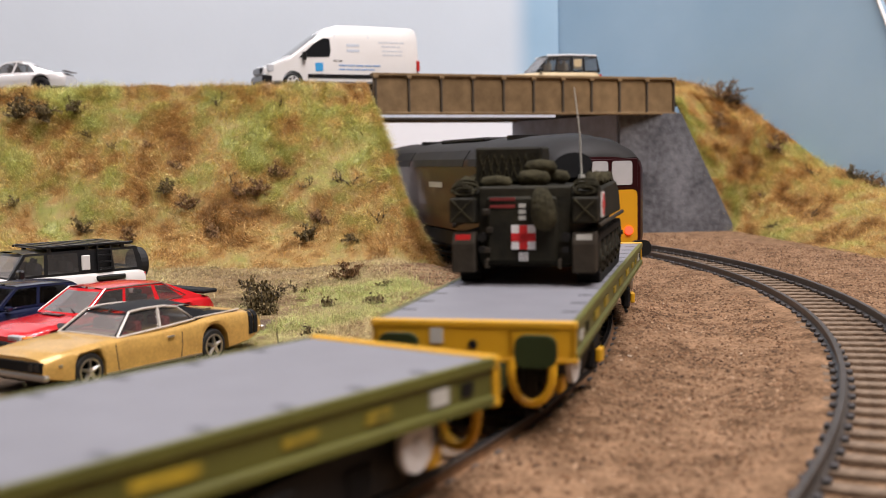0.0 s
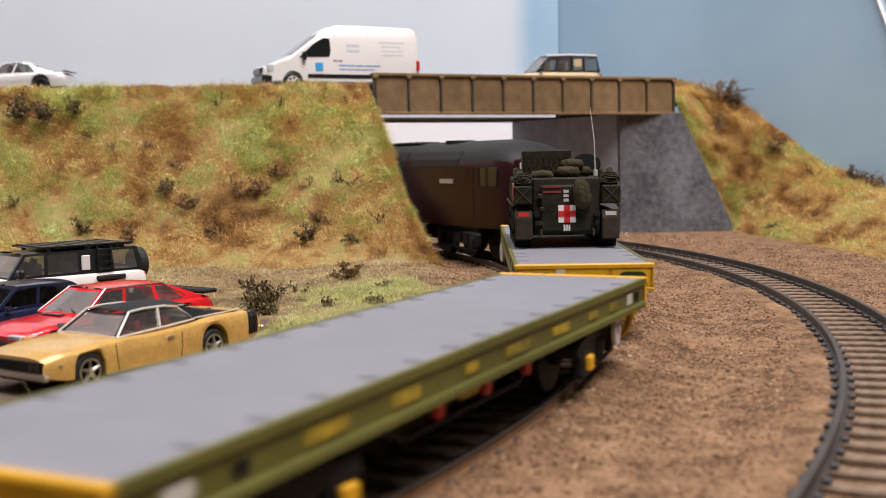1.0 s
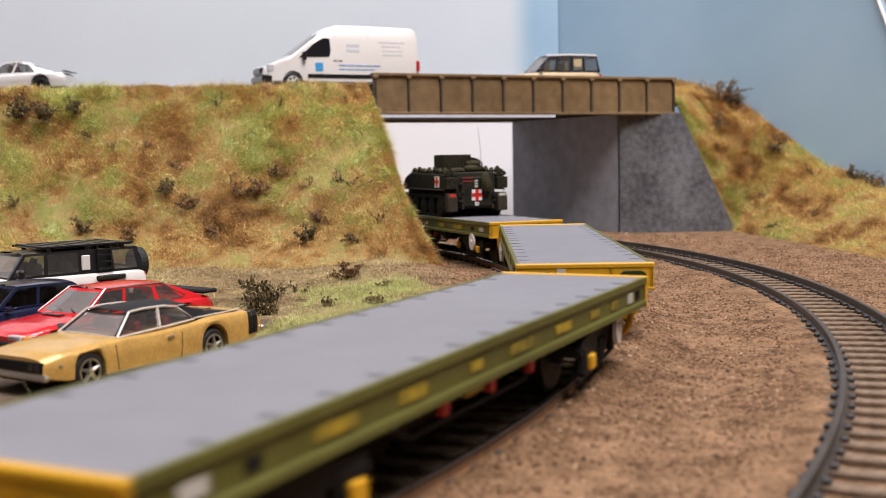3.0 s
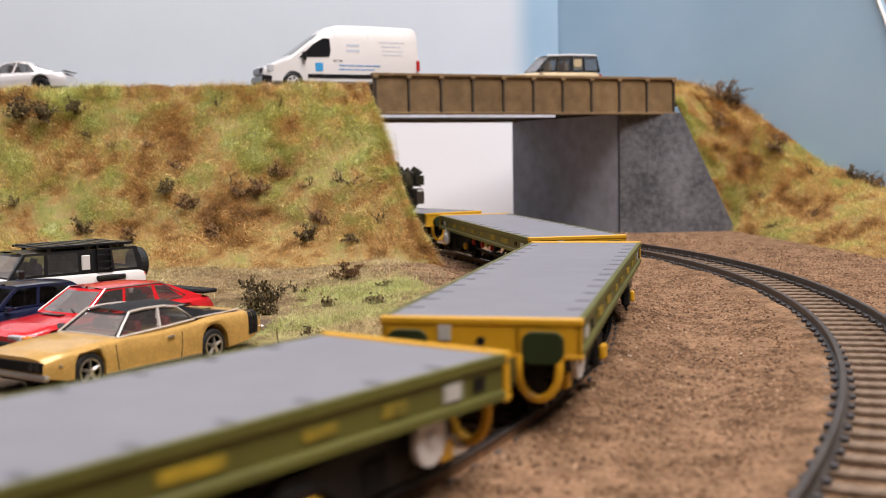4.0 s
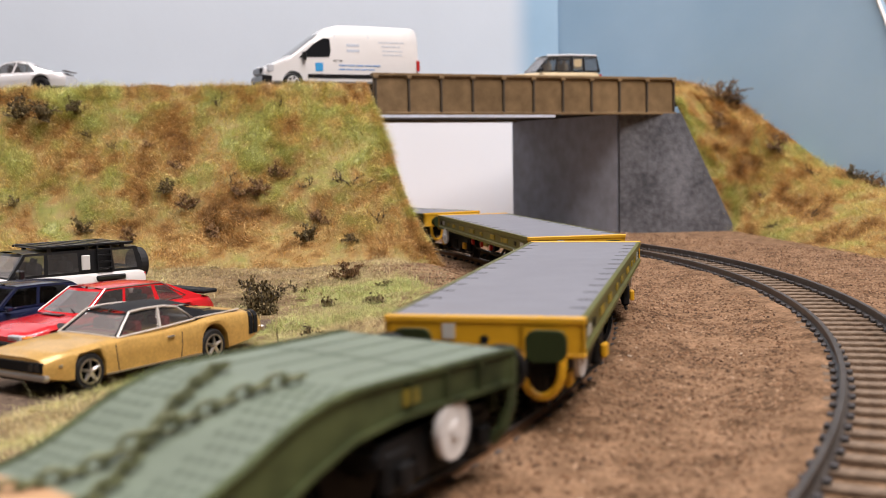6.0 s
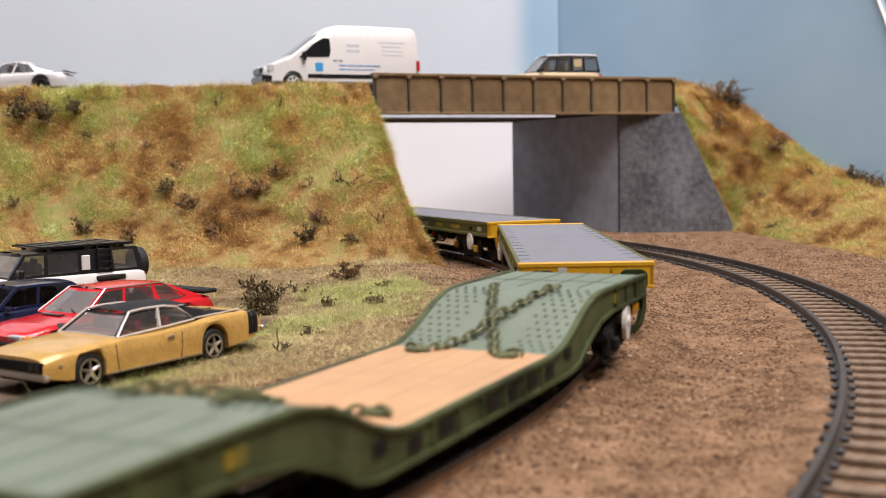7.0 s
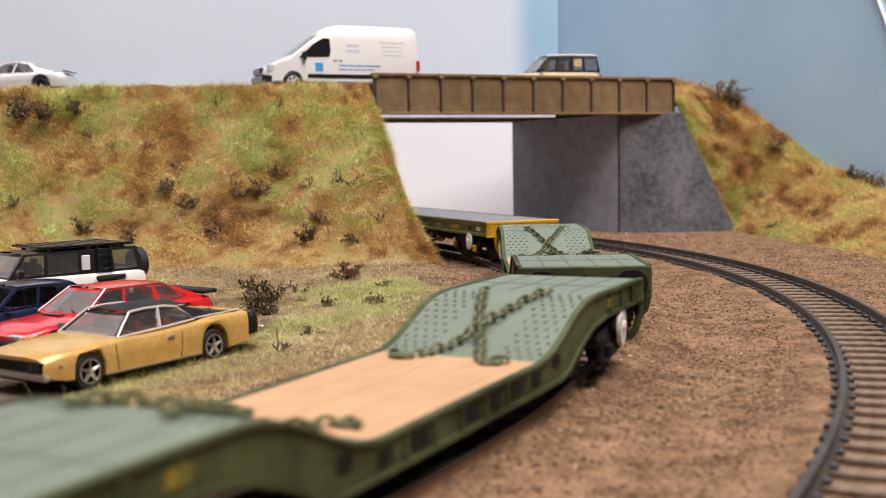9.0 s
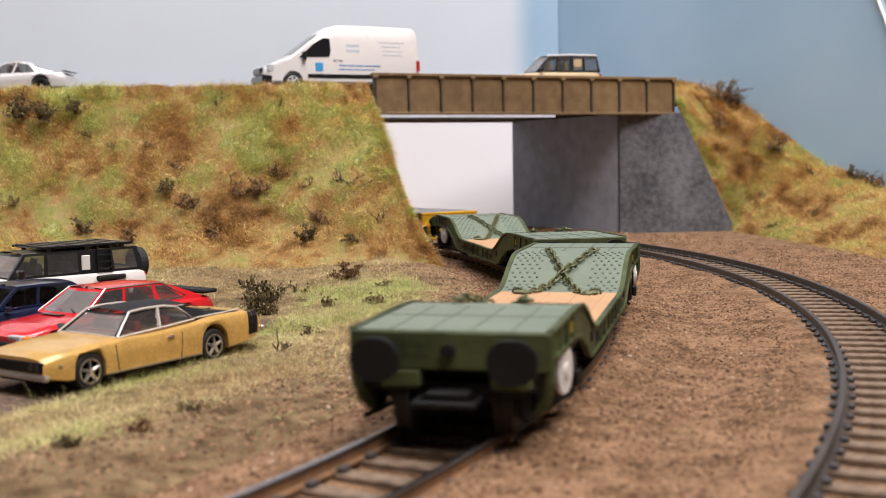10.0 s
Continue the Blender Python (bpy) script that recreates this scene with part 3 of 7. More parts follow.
# ---------------------------------------------------------------- tracks
def ring_bar(name, c, r, prof, t0, t1, n, mats, parent, index):
    bm = bmesh.new()
    rows = []
    for k in range(n + 1):
        t = t0 + (t1 - t0) * k / n
        rows.append([bm.verts.new(polar(c, r + x * MM, t, z * MM)) for x, z in prof])
    m = len(prof)
    for a, b in zip(rows, rows[1:]):
        for i in range(m):
            f = bm.faces.new((a[i], b[i], b[(i + 1) % m], a[(i + 1) % m]))
            f.material_index = index[i]
    bm.faces.new(rows[0]), bm.faces.new(rows[-1][::-1])
    bmesh.ops.recalc_face_normals(bm, faces=bm.faces[:])
    return part(name, bm, mats, parent)


RAIL_PROFILE = [(-1.1, -2.6), (-1.1, -2.25), (-0.3, -2.0), (-0.3, -0.75), (-0.55, -0.6), (-0.55, -0.08), (-0.42, 0), (0.42, 0), (0.55, -0.08), (0.55, -0.6), (0.3, -0.75), (0.3, -2.0), (1.1, -2.25), (1.1, -2.6)]
RAIL_INDEX = [1, 1, 1, 1, 0, 0, 2, 0, 0, 1, 1, 1, 1, 1]


def sleeper_mesh():
    bm = bmesh.new()
    box(bm, -12.2, 12.2, -1.55, 1.55, GROUND / MM - 0.3, -2.62, 0.2)
    n = len(bm.faces)
    for s in (-8.65, 8.65):
        for e in (-1, 1):
            x = s + e * 1.5
            box(bm, x - 0.65, x + 0.65, -0.95, 0.95, -2.62, -1.75, 0.2)
    bm.faces.ensure_lookup_table()
    for f in bm.faces[n:]:
        f.material_index = 1
    return finish("sleeper", bm, [SLEEPER, CHAIR])


SLEEPER_MESH = sleeper_mesh()


def track(name, c, r, t0, t1, s0, s1, mats, label):
    ob = thing(name, label, "railway track", kind="structure")
    for s in (-1, 1):
        ring_bar("rail", c, r + s * 8.65 * MM, RAIL_PROFILE, t0, t1, 260, mats, ob, RAIL_INDEX)
    step = 8.0 * MM / r
    n = int((s1 - s0) / step)
    for k in range(n):
        t = s0 + k * step
        sl = new("sleeper", SLEEPER_MESH)
        sl.parent = ob
        jig = random.uniform(-0.6, 0.6)
        sl.matrix_basis = Matrix.Translation(polar(c, r, t)) @ pose(0, 0, 0, 0, 0, math.degrees(t) + jig)
    return ob


track("track_inner", CI, RI, -1.15, 2.75, -0.95, 1.0, [RAIL, RUST, RAIL_TOP], "curved track with rusty brown rails and sleepers")
track("track_outer", CO, RO, -1.1, 1.0, -0.85, 0.85, [RAIL, RAIL, RAIL], "curved dark steel track with brown sleepers")


# ---------------------------------------------------------------- train
OMEGA, START = 0.2094, -0.6570 + 0.4152      # turn of the curve per second; the leading flat wagon at 0 s
GAPS = [0.0, 0.4152, 0.8304, 1.2456, 1.6677, 2.1023]
WHEELS = []                                   # (wheelset, its place in the wagon)


def rounded_plate(bm, cx, cz, w, h, y0, y1, r, seg=5):
    pts = []
    for sx, sz, a0 in ((1, 1, 0), (-1, 1, 90), (-1, -1, 180), (1, -1, 270)):
        for k in range(seg):
            a = radians(a0 + 90 * k / (seg - 1))
            pts.append((cx + sx * (w / 2 - r) + r * math.cos(a), cz + sz * (h / 2 - r) + r * math.sin(a)))
    return prism(bm, pts, y0, y1, "y")


def wheelset(parent, y, z, r, half=8.0, mat=WHEEL):
    bm = bmesh.new()
    for s in (-1, 1):
        cyl(bm, (s * half, 0, 0), r, 2.2, "x", 20)
        cyl(bm, (s * (half - 1.2), 0, 0), r + 0.7, 0.6, "x", 20)
        for k in range(6):
            a = k * math.tau / 6
            box(bm, s * (half + 1.05) - 0.12, s * (half + 1.05) + 0.12, math.cos(a) * r * 0.55 - 0.5, math.cos(a) * r * 0.55 + 0.5, math.sin(a) * r * 0.55 - 0.5, math.sin(a) * r * 0.55 + 0.5)
    cyl(bm, (0, 0, 0), 0.9, half * 2 + 6, "x", 8)
    ob = part("wheelset", bm, mat, parent)
    ob.matrix_basis = pose(0, y * MM, z * MM)
    WHEELS.append((ob, y, z, r))
    return ob


def bogie(wagon, yc, turn, base=28, disc=(9.0, 8.0, 3.4), cover=YELLOW):
    """Black diamond-frame bogie with yellow axlebox covers and a white disc on each side."""
    bm = bmesh.new()
    h = base / 2
    for s in (-1, 1):
        x0, x1 = (12.0, 13.2) if s > 0 else (-13.2, -12.0)
        prism(bm, [(-h - 4, 7.6), (-h - 3, 9.0), (-6, 9.4), (6, 9.4), (h + 3, 9.0), (h + 4, 7.6), (h + 4, 6.6), (h - 4, 6.4), (5, 3.2), (-5, 3.2), (-h + 4, 6.4), (-h - 4, 6.6)], x0, x1, "x")
        for y in (-h, h):
            box(bm, x0 - 0.4, x1 + 0.4, y - 2.6, y + 2.6, 2.8, 8.2, 0.5)
        for k in (-1.6, 0, 1.6):
            cyl(bm, ((x0 + x1) / 2 + s * 0.5, k, 5.6), 0.75, 3.6, "z", 8)
        tube(bm, [((x0 + x1) / 2, -h - 4, 2.2), ((x0 + x1) / 2, h + 4, 2.2)], 0.45, 6)
    box(bm, -12.5, 12.5, -4, 4, 4.6, 8.6, 0.4)
    for e in (-1, 1):
        box(bm, -12.4, 12.4, e * (h + 3.4) - 0.6, e * (h + 3.4) + 0.6, 6.2, 8.2)
    bog = part("bogie", bm, BLACK, wagon, "black diamond-frame bogie")
    bog.matrix_basis = Matrix.Translation((0, yc * MM, 0)) @ pose(0, 0, 0, 0, 0, turn)
    for s in (-1, 1):
        for y in (-h, h):
            bm = bmesh.new()
            box(bm, s * 14.3 - 0.6, s * 14.3 + 0.6, y - 1.4, y + 1.4, 3.9, 6.6, 0.3)
            part("axlebox_cover", bm, cover, bog, "yellow axlebox cover" if cover is YELLOW else "")
        if disc:
            dy, dz, dr = disc
            dy = -dy if yc < 0 else dy
            bm = bmesh.new()
            cyl(bm, (s * 15.1, dy, dz), dr, 0.8, "x", 24)
            cyl(bm, (s * 15.6, dy, dz), dr * 0.3, 0.6, "x", 10)
            part("disc", bm, WHITE_DISC, bog, "white-painted disc")
    return bog, h


def bogie_wheels(wagon, yc, h, r=5.6):
    for y in (yc - h, yc + h):
        wheelset(wagon, y, r, r, 8.0)


def coupling(wagon, y, s, mat=BLACK):
    bm = bmesh.new()
    box(bm, -3.2, 3.2, min(y, y + s * 4.2), max(y, y + s * 4.2), 6.2, 7.6, 0.3)
    for e in (-1, 1):
        box(bm, e * 4.4 - 0.45, e * 4.4 + 0.45, min(y - s * 2, y + s * 6.5), max(y - s * 2, y + s * 6.5), 5.6, 6.6, 0.2)
    box(bm, -4.8, 4.8, y + s * 6.1 - 0.5, y + s * 6.1 + 0.5, 5.6, 6.6, 0.2)
    part("coupling", bm, mat, wagon, "black hooked coupling bar")


def flat_wagon():
    ob = thing("flat_wagon", "long grey-decked flat wagon with olive sides and yellow ends", "wagon", "wagons of the train")
    L, W = 78.5, 16.3
    bm = bmesh.new()
    box(bm, -W + 0.5, W - 0.5, -L + 1.0, L - 1.0, 14.9, 16.4, 0.2)
    deck = part("deck", bm, DECK, ob, "plain grey wagon deck")
    for s in (-1, 1):
        for k in range(13):
            y = -66 + 11 * k
            bm = bmesh.new()
            rounded = [(s * (W - 2.6) + 1.5 * math.cos(a), y + 0.75 * math.sin(a)) for a in [j * math.tau / 10 for j in range(10)]]
            prism(bm, rounded, 16.35, 16.46, "z")
            part("lashing_point", bm, DECK_MARK, deck)
    for s in (-1, 1):
        bm = bmesh.new()
        pts = [(s * W, 16.5), (s * (W - 1.0), 16.5), (s * (W - 1.0), 10.6), (s * W, 10.6), (s * W, 11.5), (s * (W - 0.55), 11.9), (s * (W - 0.55), 14.9), (s * W, 15.3)]
        prism(bm, [(x, z) for x, z in pts], -L + 0.6, L - 0.6, "y")
        beam = part("side_beam", bm, OLIVE, ob, "olive-green channel side beam")
        for y, w, h, m in ((-70, 4.0, 1.6, PALE), (-61, 2.6, 1.4, BLACK), (-46, 9, 1.5, DULL_YELLOW), (-28, 7, 1.6, DULL_YELLOW), (-9, 4, 1.2, DULL_YELLOW), (8, 9, 1.5, DULL_YELLOW), (27, 8, 1.4, DULL_YELLOW), (44, 5, 1.2, DULL_YELLOW), (56, 4, 1.5, DULL_YELLOW), (67, 3.4, 2.0, PALE), (72.5, 2.4, 1.7, BLACK)):
            bm = bmesh.new()
            box(bm, s * (W - 0.42) - 0.12, s * (W - 0.42) + 0.12, y - w / 2, y + w / 2, 13.4 - h / 2, 13.4 + h / 2)
            part("stencil", bm, m, beam, "faded stencil bar")
    for e in (-1, 1):
        bm = bmesh.new()
        box(bm, -W, W, e * L - 0.7, e * L + 0.7, 15.4, 16.7, 0.25)
        box(bm, -W + 0.2, W - 0.2, e * L - 0.5, e * L + 0.25, 10.6, 15.6, 0.2)
        box(bm, -W, W, e * L - 0.6, e * L + 0.6, 10.2, 11.0, 0.2)
        for x in (-15.6, -6.0, 6.0, 15.6):
            box(bm, x - 0.4, x + 0.4, e * L - 0.5, e * L + 0.75, 10.6, 15.5)
        head = part("headstock", bm, YELLOW, ob, "bright yellow headstock")
        bm = bmesh.new()
        box(bm, -6.6, -4.6, e * (L + 0.55) - 0.2, e * (L + 0.55) + 0.2, 13.0, 15.4)
        part("label_plate", bm, PALE, head, "pale label plate")
        bm = bmesh.new()
        cyl(bm, (0.2, e * (L + 0.5), 13.0), 0.7, 1.2, "y", 10)
        part("hook", bm, BLACK, head)
        for s in (-1, 1):
            bm = bmesh.new()
            a, b = sorted((e * (L + 0.4), e * (L + 4.6)))
            cyl(bm, (s * 10.6, (a + b) / 2, 12.6), 1.7, b - a, "y", 12)
            a, b = sorted((e * (L + 4.2), e * (L + 5.4)))
            rounded_plate(bm, s * 10.6, 12.8, 6.4, 4.8, a, b, 1.6)
            part("buffer", bm, BUFFER_GREEN, ob, "dark green rounded buffer")
            bm = bmesh.new()
            arc = [(s * 9.3 + 3.2 * math.cos(t), e * (L + 0.6), 8.6 + 4.6 * math.sin(t)) for t in [math.pi + math.pi * k / 10 for k in range(11)]]
            tube(bm, [(s * 9.3 - 3.2, e * (L + 0.4), 10.8)] + arc + [(s * 9.3 + 3.2, e * (L + 0.4), 10.8)], 0.72, 6)
            part("step", bm, YELLOW, ob, "yellow U-shaped shunter's step")
        coupling(ob, e * (L - 1), e)
    bm = bmesh.new()
    for s in (-1, 1):
        box(bm, s * 5 - 0.8, s * 5 + 0.8, -L + 3, L - 3, 9.6, 14.8)
        tube(bm, [(s * 11, -30, 10.2), (s * 11, -20, 5.6), (s * 11, 20, 5.6), (s * 11, 30, 10.2)], 0.5, 6)
    for y in (-28, -14, 0, 14, 28):
        box(bm, -14.5, 14.5, y - 0.7, y + 0.7, 9.8, 14.8)
    cyl(bm, (3, 8, 7.6), 2.6, 12, "y", 14)
    cyl(bm, (-4, -10, 7.6), 2.0, 9, "y", 14)
    part("underframe", bm, BLACK, ob, "black underframe with brake gear")
    for s in (-1, 1):
        for y in (-14, 2, 18):
            bm = bmesh.new()
            cyl(bm, (s * 13.2, y, 8.4), 1.15, 0.9, "x", 12)
            part("brake_knob", bm, RED, ob, "red brake fitting")
        bm = bmesh.new()
        box(bm, s * 12.6 - 0.4, s * 12.6 + 0.4, -6, 0, 8.0, 9.8, 0.2)
        part("lever_plate", bm, DULL_YELLOW, ob)
    for e in (-1, 1):
        turn = math.degrees(math.asin(54 * MM / RI)) * e
        bog, h = bogie(ob, e * 54, turn)
        bogie_wheels(ob, e * 54, h)
    return ob


def chain_links(bm, pts, link=2.2, r=0.3):
    """Oval links along a line, every other one turned on edge."""
    ps = [Vector(p) for p in pts]
    seglen = [(b - a).length for a, b in zip(ps, ps[1:])]
    total, d, i = sum(seglen), 0.0, 0
    while d < total:
        k, rest = 0, d
        while k < len(seglen) - 1 and rest > seglen[k]:
            rest -= seglen[k]
            k += 1
        p = ps[k].lerp(ps[k + 1], rest / seglen[k])
        q = (ps[k + 1] - ps[k]).to_track_quat("X", "Z").to_matrix().to_4x4()
        m = Matrix.Translation(p) @ q @ pose(0, 0, 0, 90 if i % 2 else 8, 0, 0)
        loop = [m @ Vector((link * 0.72 * math.cos(a), link * 0.42 * math.sin(a), 0)) for a in [j * math.tau / 8 for j in range(9)]]
        tube(bm, loop, r, 5)
        d += link * 0.98
        i += 1


WELL = [(83.7, 16.3), (58, 16.3), (52, 16.2), (48, 15.7), (44, 14.6), (40, 13.0), (36, 11.2), (32, 9.7), (28.5, 8.9), (25, 8.6)]


def well_wagon():
    ob = thing("well_wagon", "sage-green well wagon with a tan plank floor and crossed chains", "wagon", "wagons of the train")
    W, L = 15.4, 83.7
    for e in (-1, 1):
        plat = [(e * y, z) for y, z in WELL[:4]]
        bm = bmesh.new()
        prism(bm, plat + [(y, z - 1.4) for y, z in plat[::-1]], -W + 0.4, W - 0.4, "x")
        pl = part("end_platform", bm, GREEN, ob, "sage-green end platform")
        for x in (-9.2, -3.1, 3.1, 9.2):
            bm = bmesh.new()
            box(bm, x - 0.16, x + 0.16, min(e * 57, e * 83), max(e * 57, e * 83), 16.25, 16.38)
            part("seam", bm, TREAD, pl)
        bm = bmesh.new()
        box(bm, -W + 0.8, W - 0.8, e * 68 - 0.2, e * 68 + 0.2, 16.25, 16.37)
        part("seam", bm, TREAD, pl)
        rp = [(e * y, z) for y, z in WELL[3:]]
        bm = bmesh.new()
        prism(bm, rp + [(y, z - 1.4) for y, z in rp[::-1]], -W + 0.4, W - 0.4, "x")
        ramp = part("ramp", bm, GREEN, ob, "curved sage-green ramp with tread bumps")
        # raised treads down both wheel lanes and along the platform's lip
        bm = bmesh.new()
        lane = WELL[1:]
        for row in range(13):
            f = 0.9 + row * (len(lane) - 2.9) / 12
            i = int(f)
            y = lane[i][0] + (lane[i + 1][0] - lane[i][0]) * (f - i)
            z = lane[i][1] + (lane[i + 1][1] - lane[i][1]) * (f - i)
            slope = math.atan2(lane[i + 1][1] - lane[i][1], lane[i + 1][0] - lane[i][0])
            for s in (-1, 1):
                for c in range(5):
                    x = s * (6.8 + c * 1.9 + (0.95 if row % 2 else 0))
                    if abs(x) > W - 1.2:
                        continue
                    m = Matrix.Translation((x * MM, e * y * MM, (z + 0.08) * MM)) @ pose(0, 0, 0, e * math.degrees(slope), 0, 0)
                    vs = bmesh.ops.create_cone(bm, cap_ends=True, segments=6, radius1=0.4 * MM, radius2=0.28 * MM, depth=0.22 * MM, matrix=m)["verts"]
        tagged(part("tread", bm, TREAD, ramp, "small dark tread bumps"), kind="stuff")
        for s in (-1, 1):
            path = [(s * 6.2, 52.0, 16.9), (s * 4.8, 48, 16.4), (s * 2.6, 42, 14.6), (0.2 * s, 36.5, 12.3 + 0.9 * (s > 0)), (-s * 2.4, 31, 10.2), (-s * 4.6, 26, 9.4), (-s * 5.8, 23, 9.1), (-s * 7.6, 21.8, 9.1), (-s * 9.4, 22.6, 9.2)]
            bm = bmesh.new()
            chain_links(bm, [(x, e * y, z) for x, y, z in path])
            part("chain", bm, CHAIN, ob, "green lashing chain laid down the ramp", smooth=50)
            bm = bmesh.new()
            box(bm, -s * 8.6 - 1.6, -s * 8.6 + 1.6, min(e * 21, e * 23.4), max(e * 21, e * 23.4), 8.6, 9.7, 0.4)
            part("tensioner", bm, CHAIN, ob)
    planks = 9
    w = 2 * (W - 0.5) / planks
    for k in range(planks):
        bm = bmesh.new()
        x = -W + 0.5 + k * w
        box(bm, x + 0.03, x + w - 0.03, -28.2, 28.2, 7.2, 8.72 + 0.02 * (k % 2))
        part("plank", bm, WOOD, ob, "tan plank")
    for s in (-1, 1):
        top = [(y, z + 0.25) for y, z in WELL]
        bottom = [(83.7, 12.0), (60, 11.6), (52, 10.6), (45, 8.0), (39, 5.0), (35, 4.2), (25, 4.1)]
        half = top + bottom[::-1]
        outline = top + [(-y, z) for y, z in top[::-1]] + [(-y, z) for y, z in bottom] + bottom[::-1]
        bm = bmesh.new()
        prism(bm, outline, s * (W - 1.0), s * (W - 0.3), "x")
        side = part("side_frame", bm, GREEN_SIDE, ob, "army-green curved side frame")
        # lips along the top and bottom of the frame
        for edge, r in ((top, 0.45), (bottom, 0.5)):
            bm = bmesh.new()
            pts = [(s * (W - 0.15), y, z - (0.3 if edge is top else -0.2)) for y, z in edge]
            tube(bm, pts + [(x, -y, z) for x, y, z in pts[::-1]], r, 4)
            part("lip", bm, GREEN_SIDE, side)
        for y in (-76, -69, -62, -20, -12, -4, 4, 12, 20, 62, 69, 76):
            z0, z1 = (4.2, 8.4) if abs(y) < 30 else (12.0, 16.0)
            bm = bmesh.new()
            box(bm, s * (W - 0.2) - 0.35, s * (W - 0.2) + 0.35, y - 0.35, y + 0.35, z0, z1)
            part("rib", bm, GREEN_SIDE, side)
        # the black plates paint in the shade of openings between the ribs
        for y, z, w, m in ((-62, 14, 2.6, DULL_YELLOW), (-34, 8, 3.0, BLACK), (-25, 6.4, 3.4, BLACK), (-16, 6.4, 4.4, BLACK), (0, 6.4, 4.4, BLACK), (8, 6.4, 3.4, BLACK), (16, 6.4, 4.4, BLACK), (24, 6.4, 3.4, BLACK), (33, 8, 3.0, BLACK), (62, 14, 2.6, DULL_YELLOW)):
            bm = bmesh.new()
            box(bm, s * (W - 0.2) - 0.2, s * (W - 0.2) + 0.2, y - w / 2, y + w / 2, z - 0.9, z + 0.9)
            part("stencil" if m is DULL_YELLOW else "slot", bm, m, side, "faded stencil bar" if m is DULL_YELLOW else "black plate for the shaded opening between the ribs")
        for e in (-1, 1):
            bm = bmesh.new()
            tube(bm, [(s * (W - 0.6), e * 83.4, 15.5), (s * (W - 0.6), e * 83.2, 9), (s * (W - 1.2), e * 82.4, 6), (s * (W - 2.6), e * 81.6, 4.2)], 0.9, 6)
            part("end_post", bm, GREEN_SIDE, ob, "army-green curved end post")
    for e in (-1, 1):
        bm = bmesh.new()
        a, b = sorted((e * 83.0, e * 84.2))
        box(bm, -W, W, a, b, 10.4, 16.3, 0.3)
        for x in (-8.4, 8.4):
            box(bm, x - 2.4, x + 4.0, min(e * 83.2, e * 84.4), max(e * 83.2, e * 84.4), 7.6, 10.6, 0.5)
        part("headstock", bm, GREEN_SIDE, ob, "army-green headstock")
        for s in (-1, 1):
            bm = bmesh.new()
            a, b = sorted((e * 84, e * 88.2))
            cyl(bm, (s * 10.2, (a + b) / 2, 12.8), 1.8, b - a, "y", 14)
            a, b = sorted((e * 87.8, e * 89.0))
            rounded_plate(bm, s * 10.2, 12.6, 7.4, 6.4, a, b, 3.1, 9)
            part("buffer", bm, BLACK, ob, "black oval buffer")
        coupling(ob, e * 82, e)
        bm = bmesh.new()
        cyl(bm, (0, e * 84.8, 13.4), 1.1, 1.6, "y", 10)
        part("hook", bm, BLACK, ob)
        turn = math.degrees(math.asin(66 * MM / RI)) * e
        bog, h = bogie(ob, e * 68, turn, 20, (0.0, 8.4, 3.8), BLACK)
        bogie_wheels(ob, e * 68, h, 5.2)
    bm = bmesh.new()
    box(bm, -11, 11, -34, 34, 4.6, 7.1)
    for e in (-1, 1):
        box(bm, -11.5, 11.5, min(e * 50, e * 82), max(e * 50, e * 82), 11.5, 14.8)
    part("underframe", bm, BLACK, ob, "black underframe")
    return ob


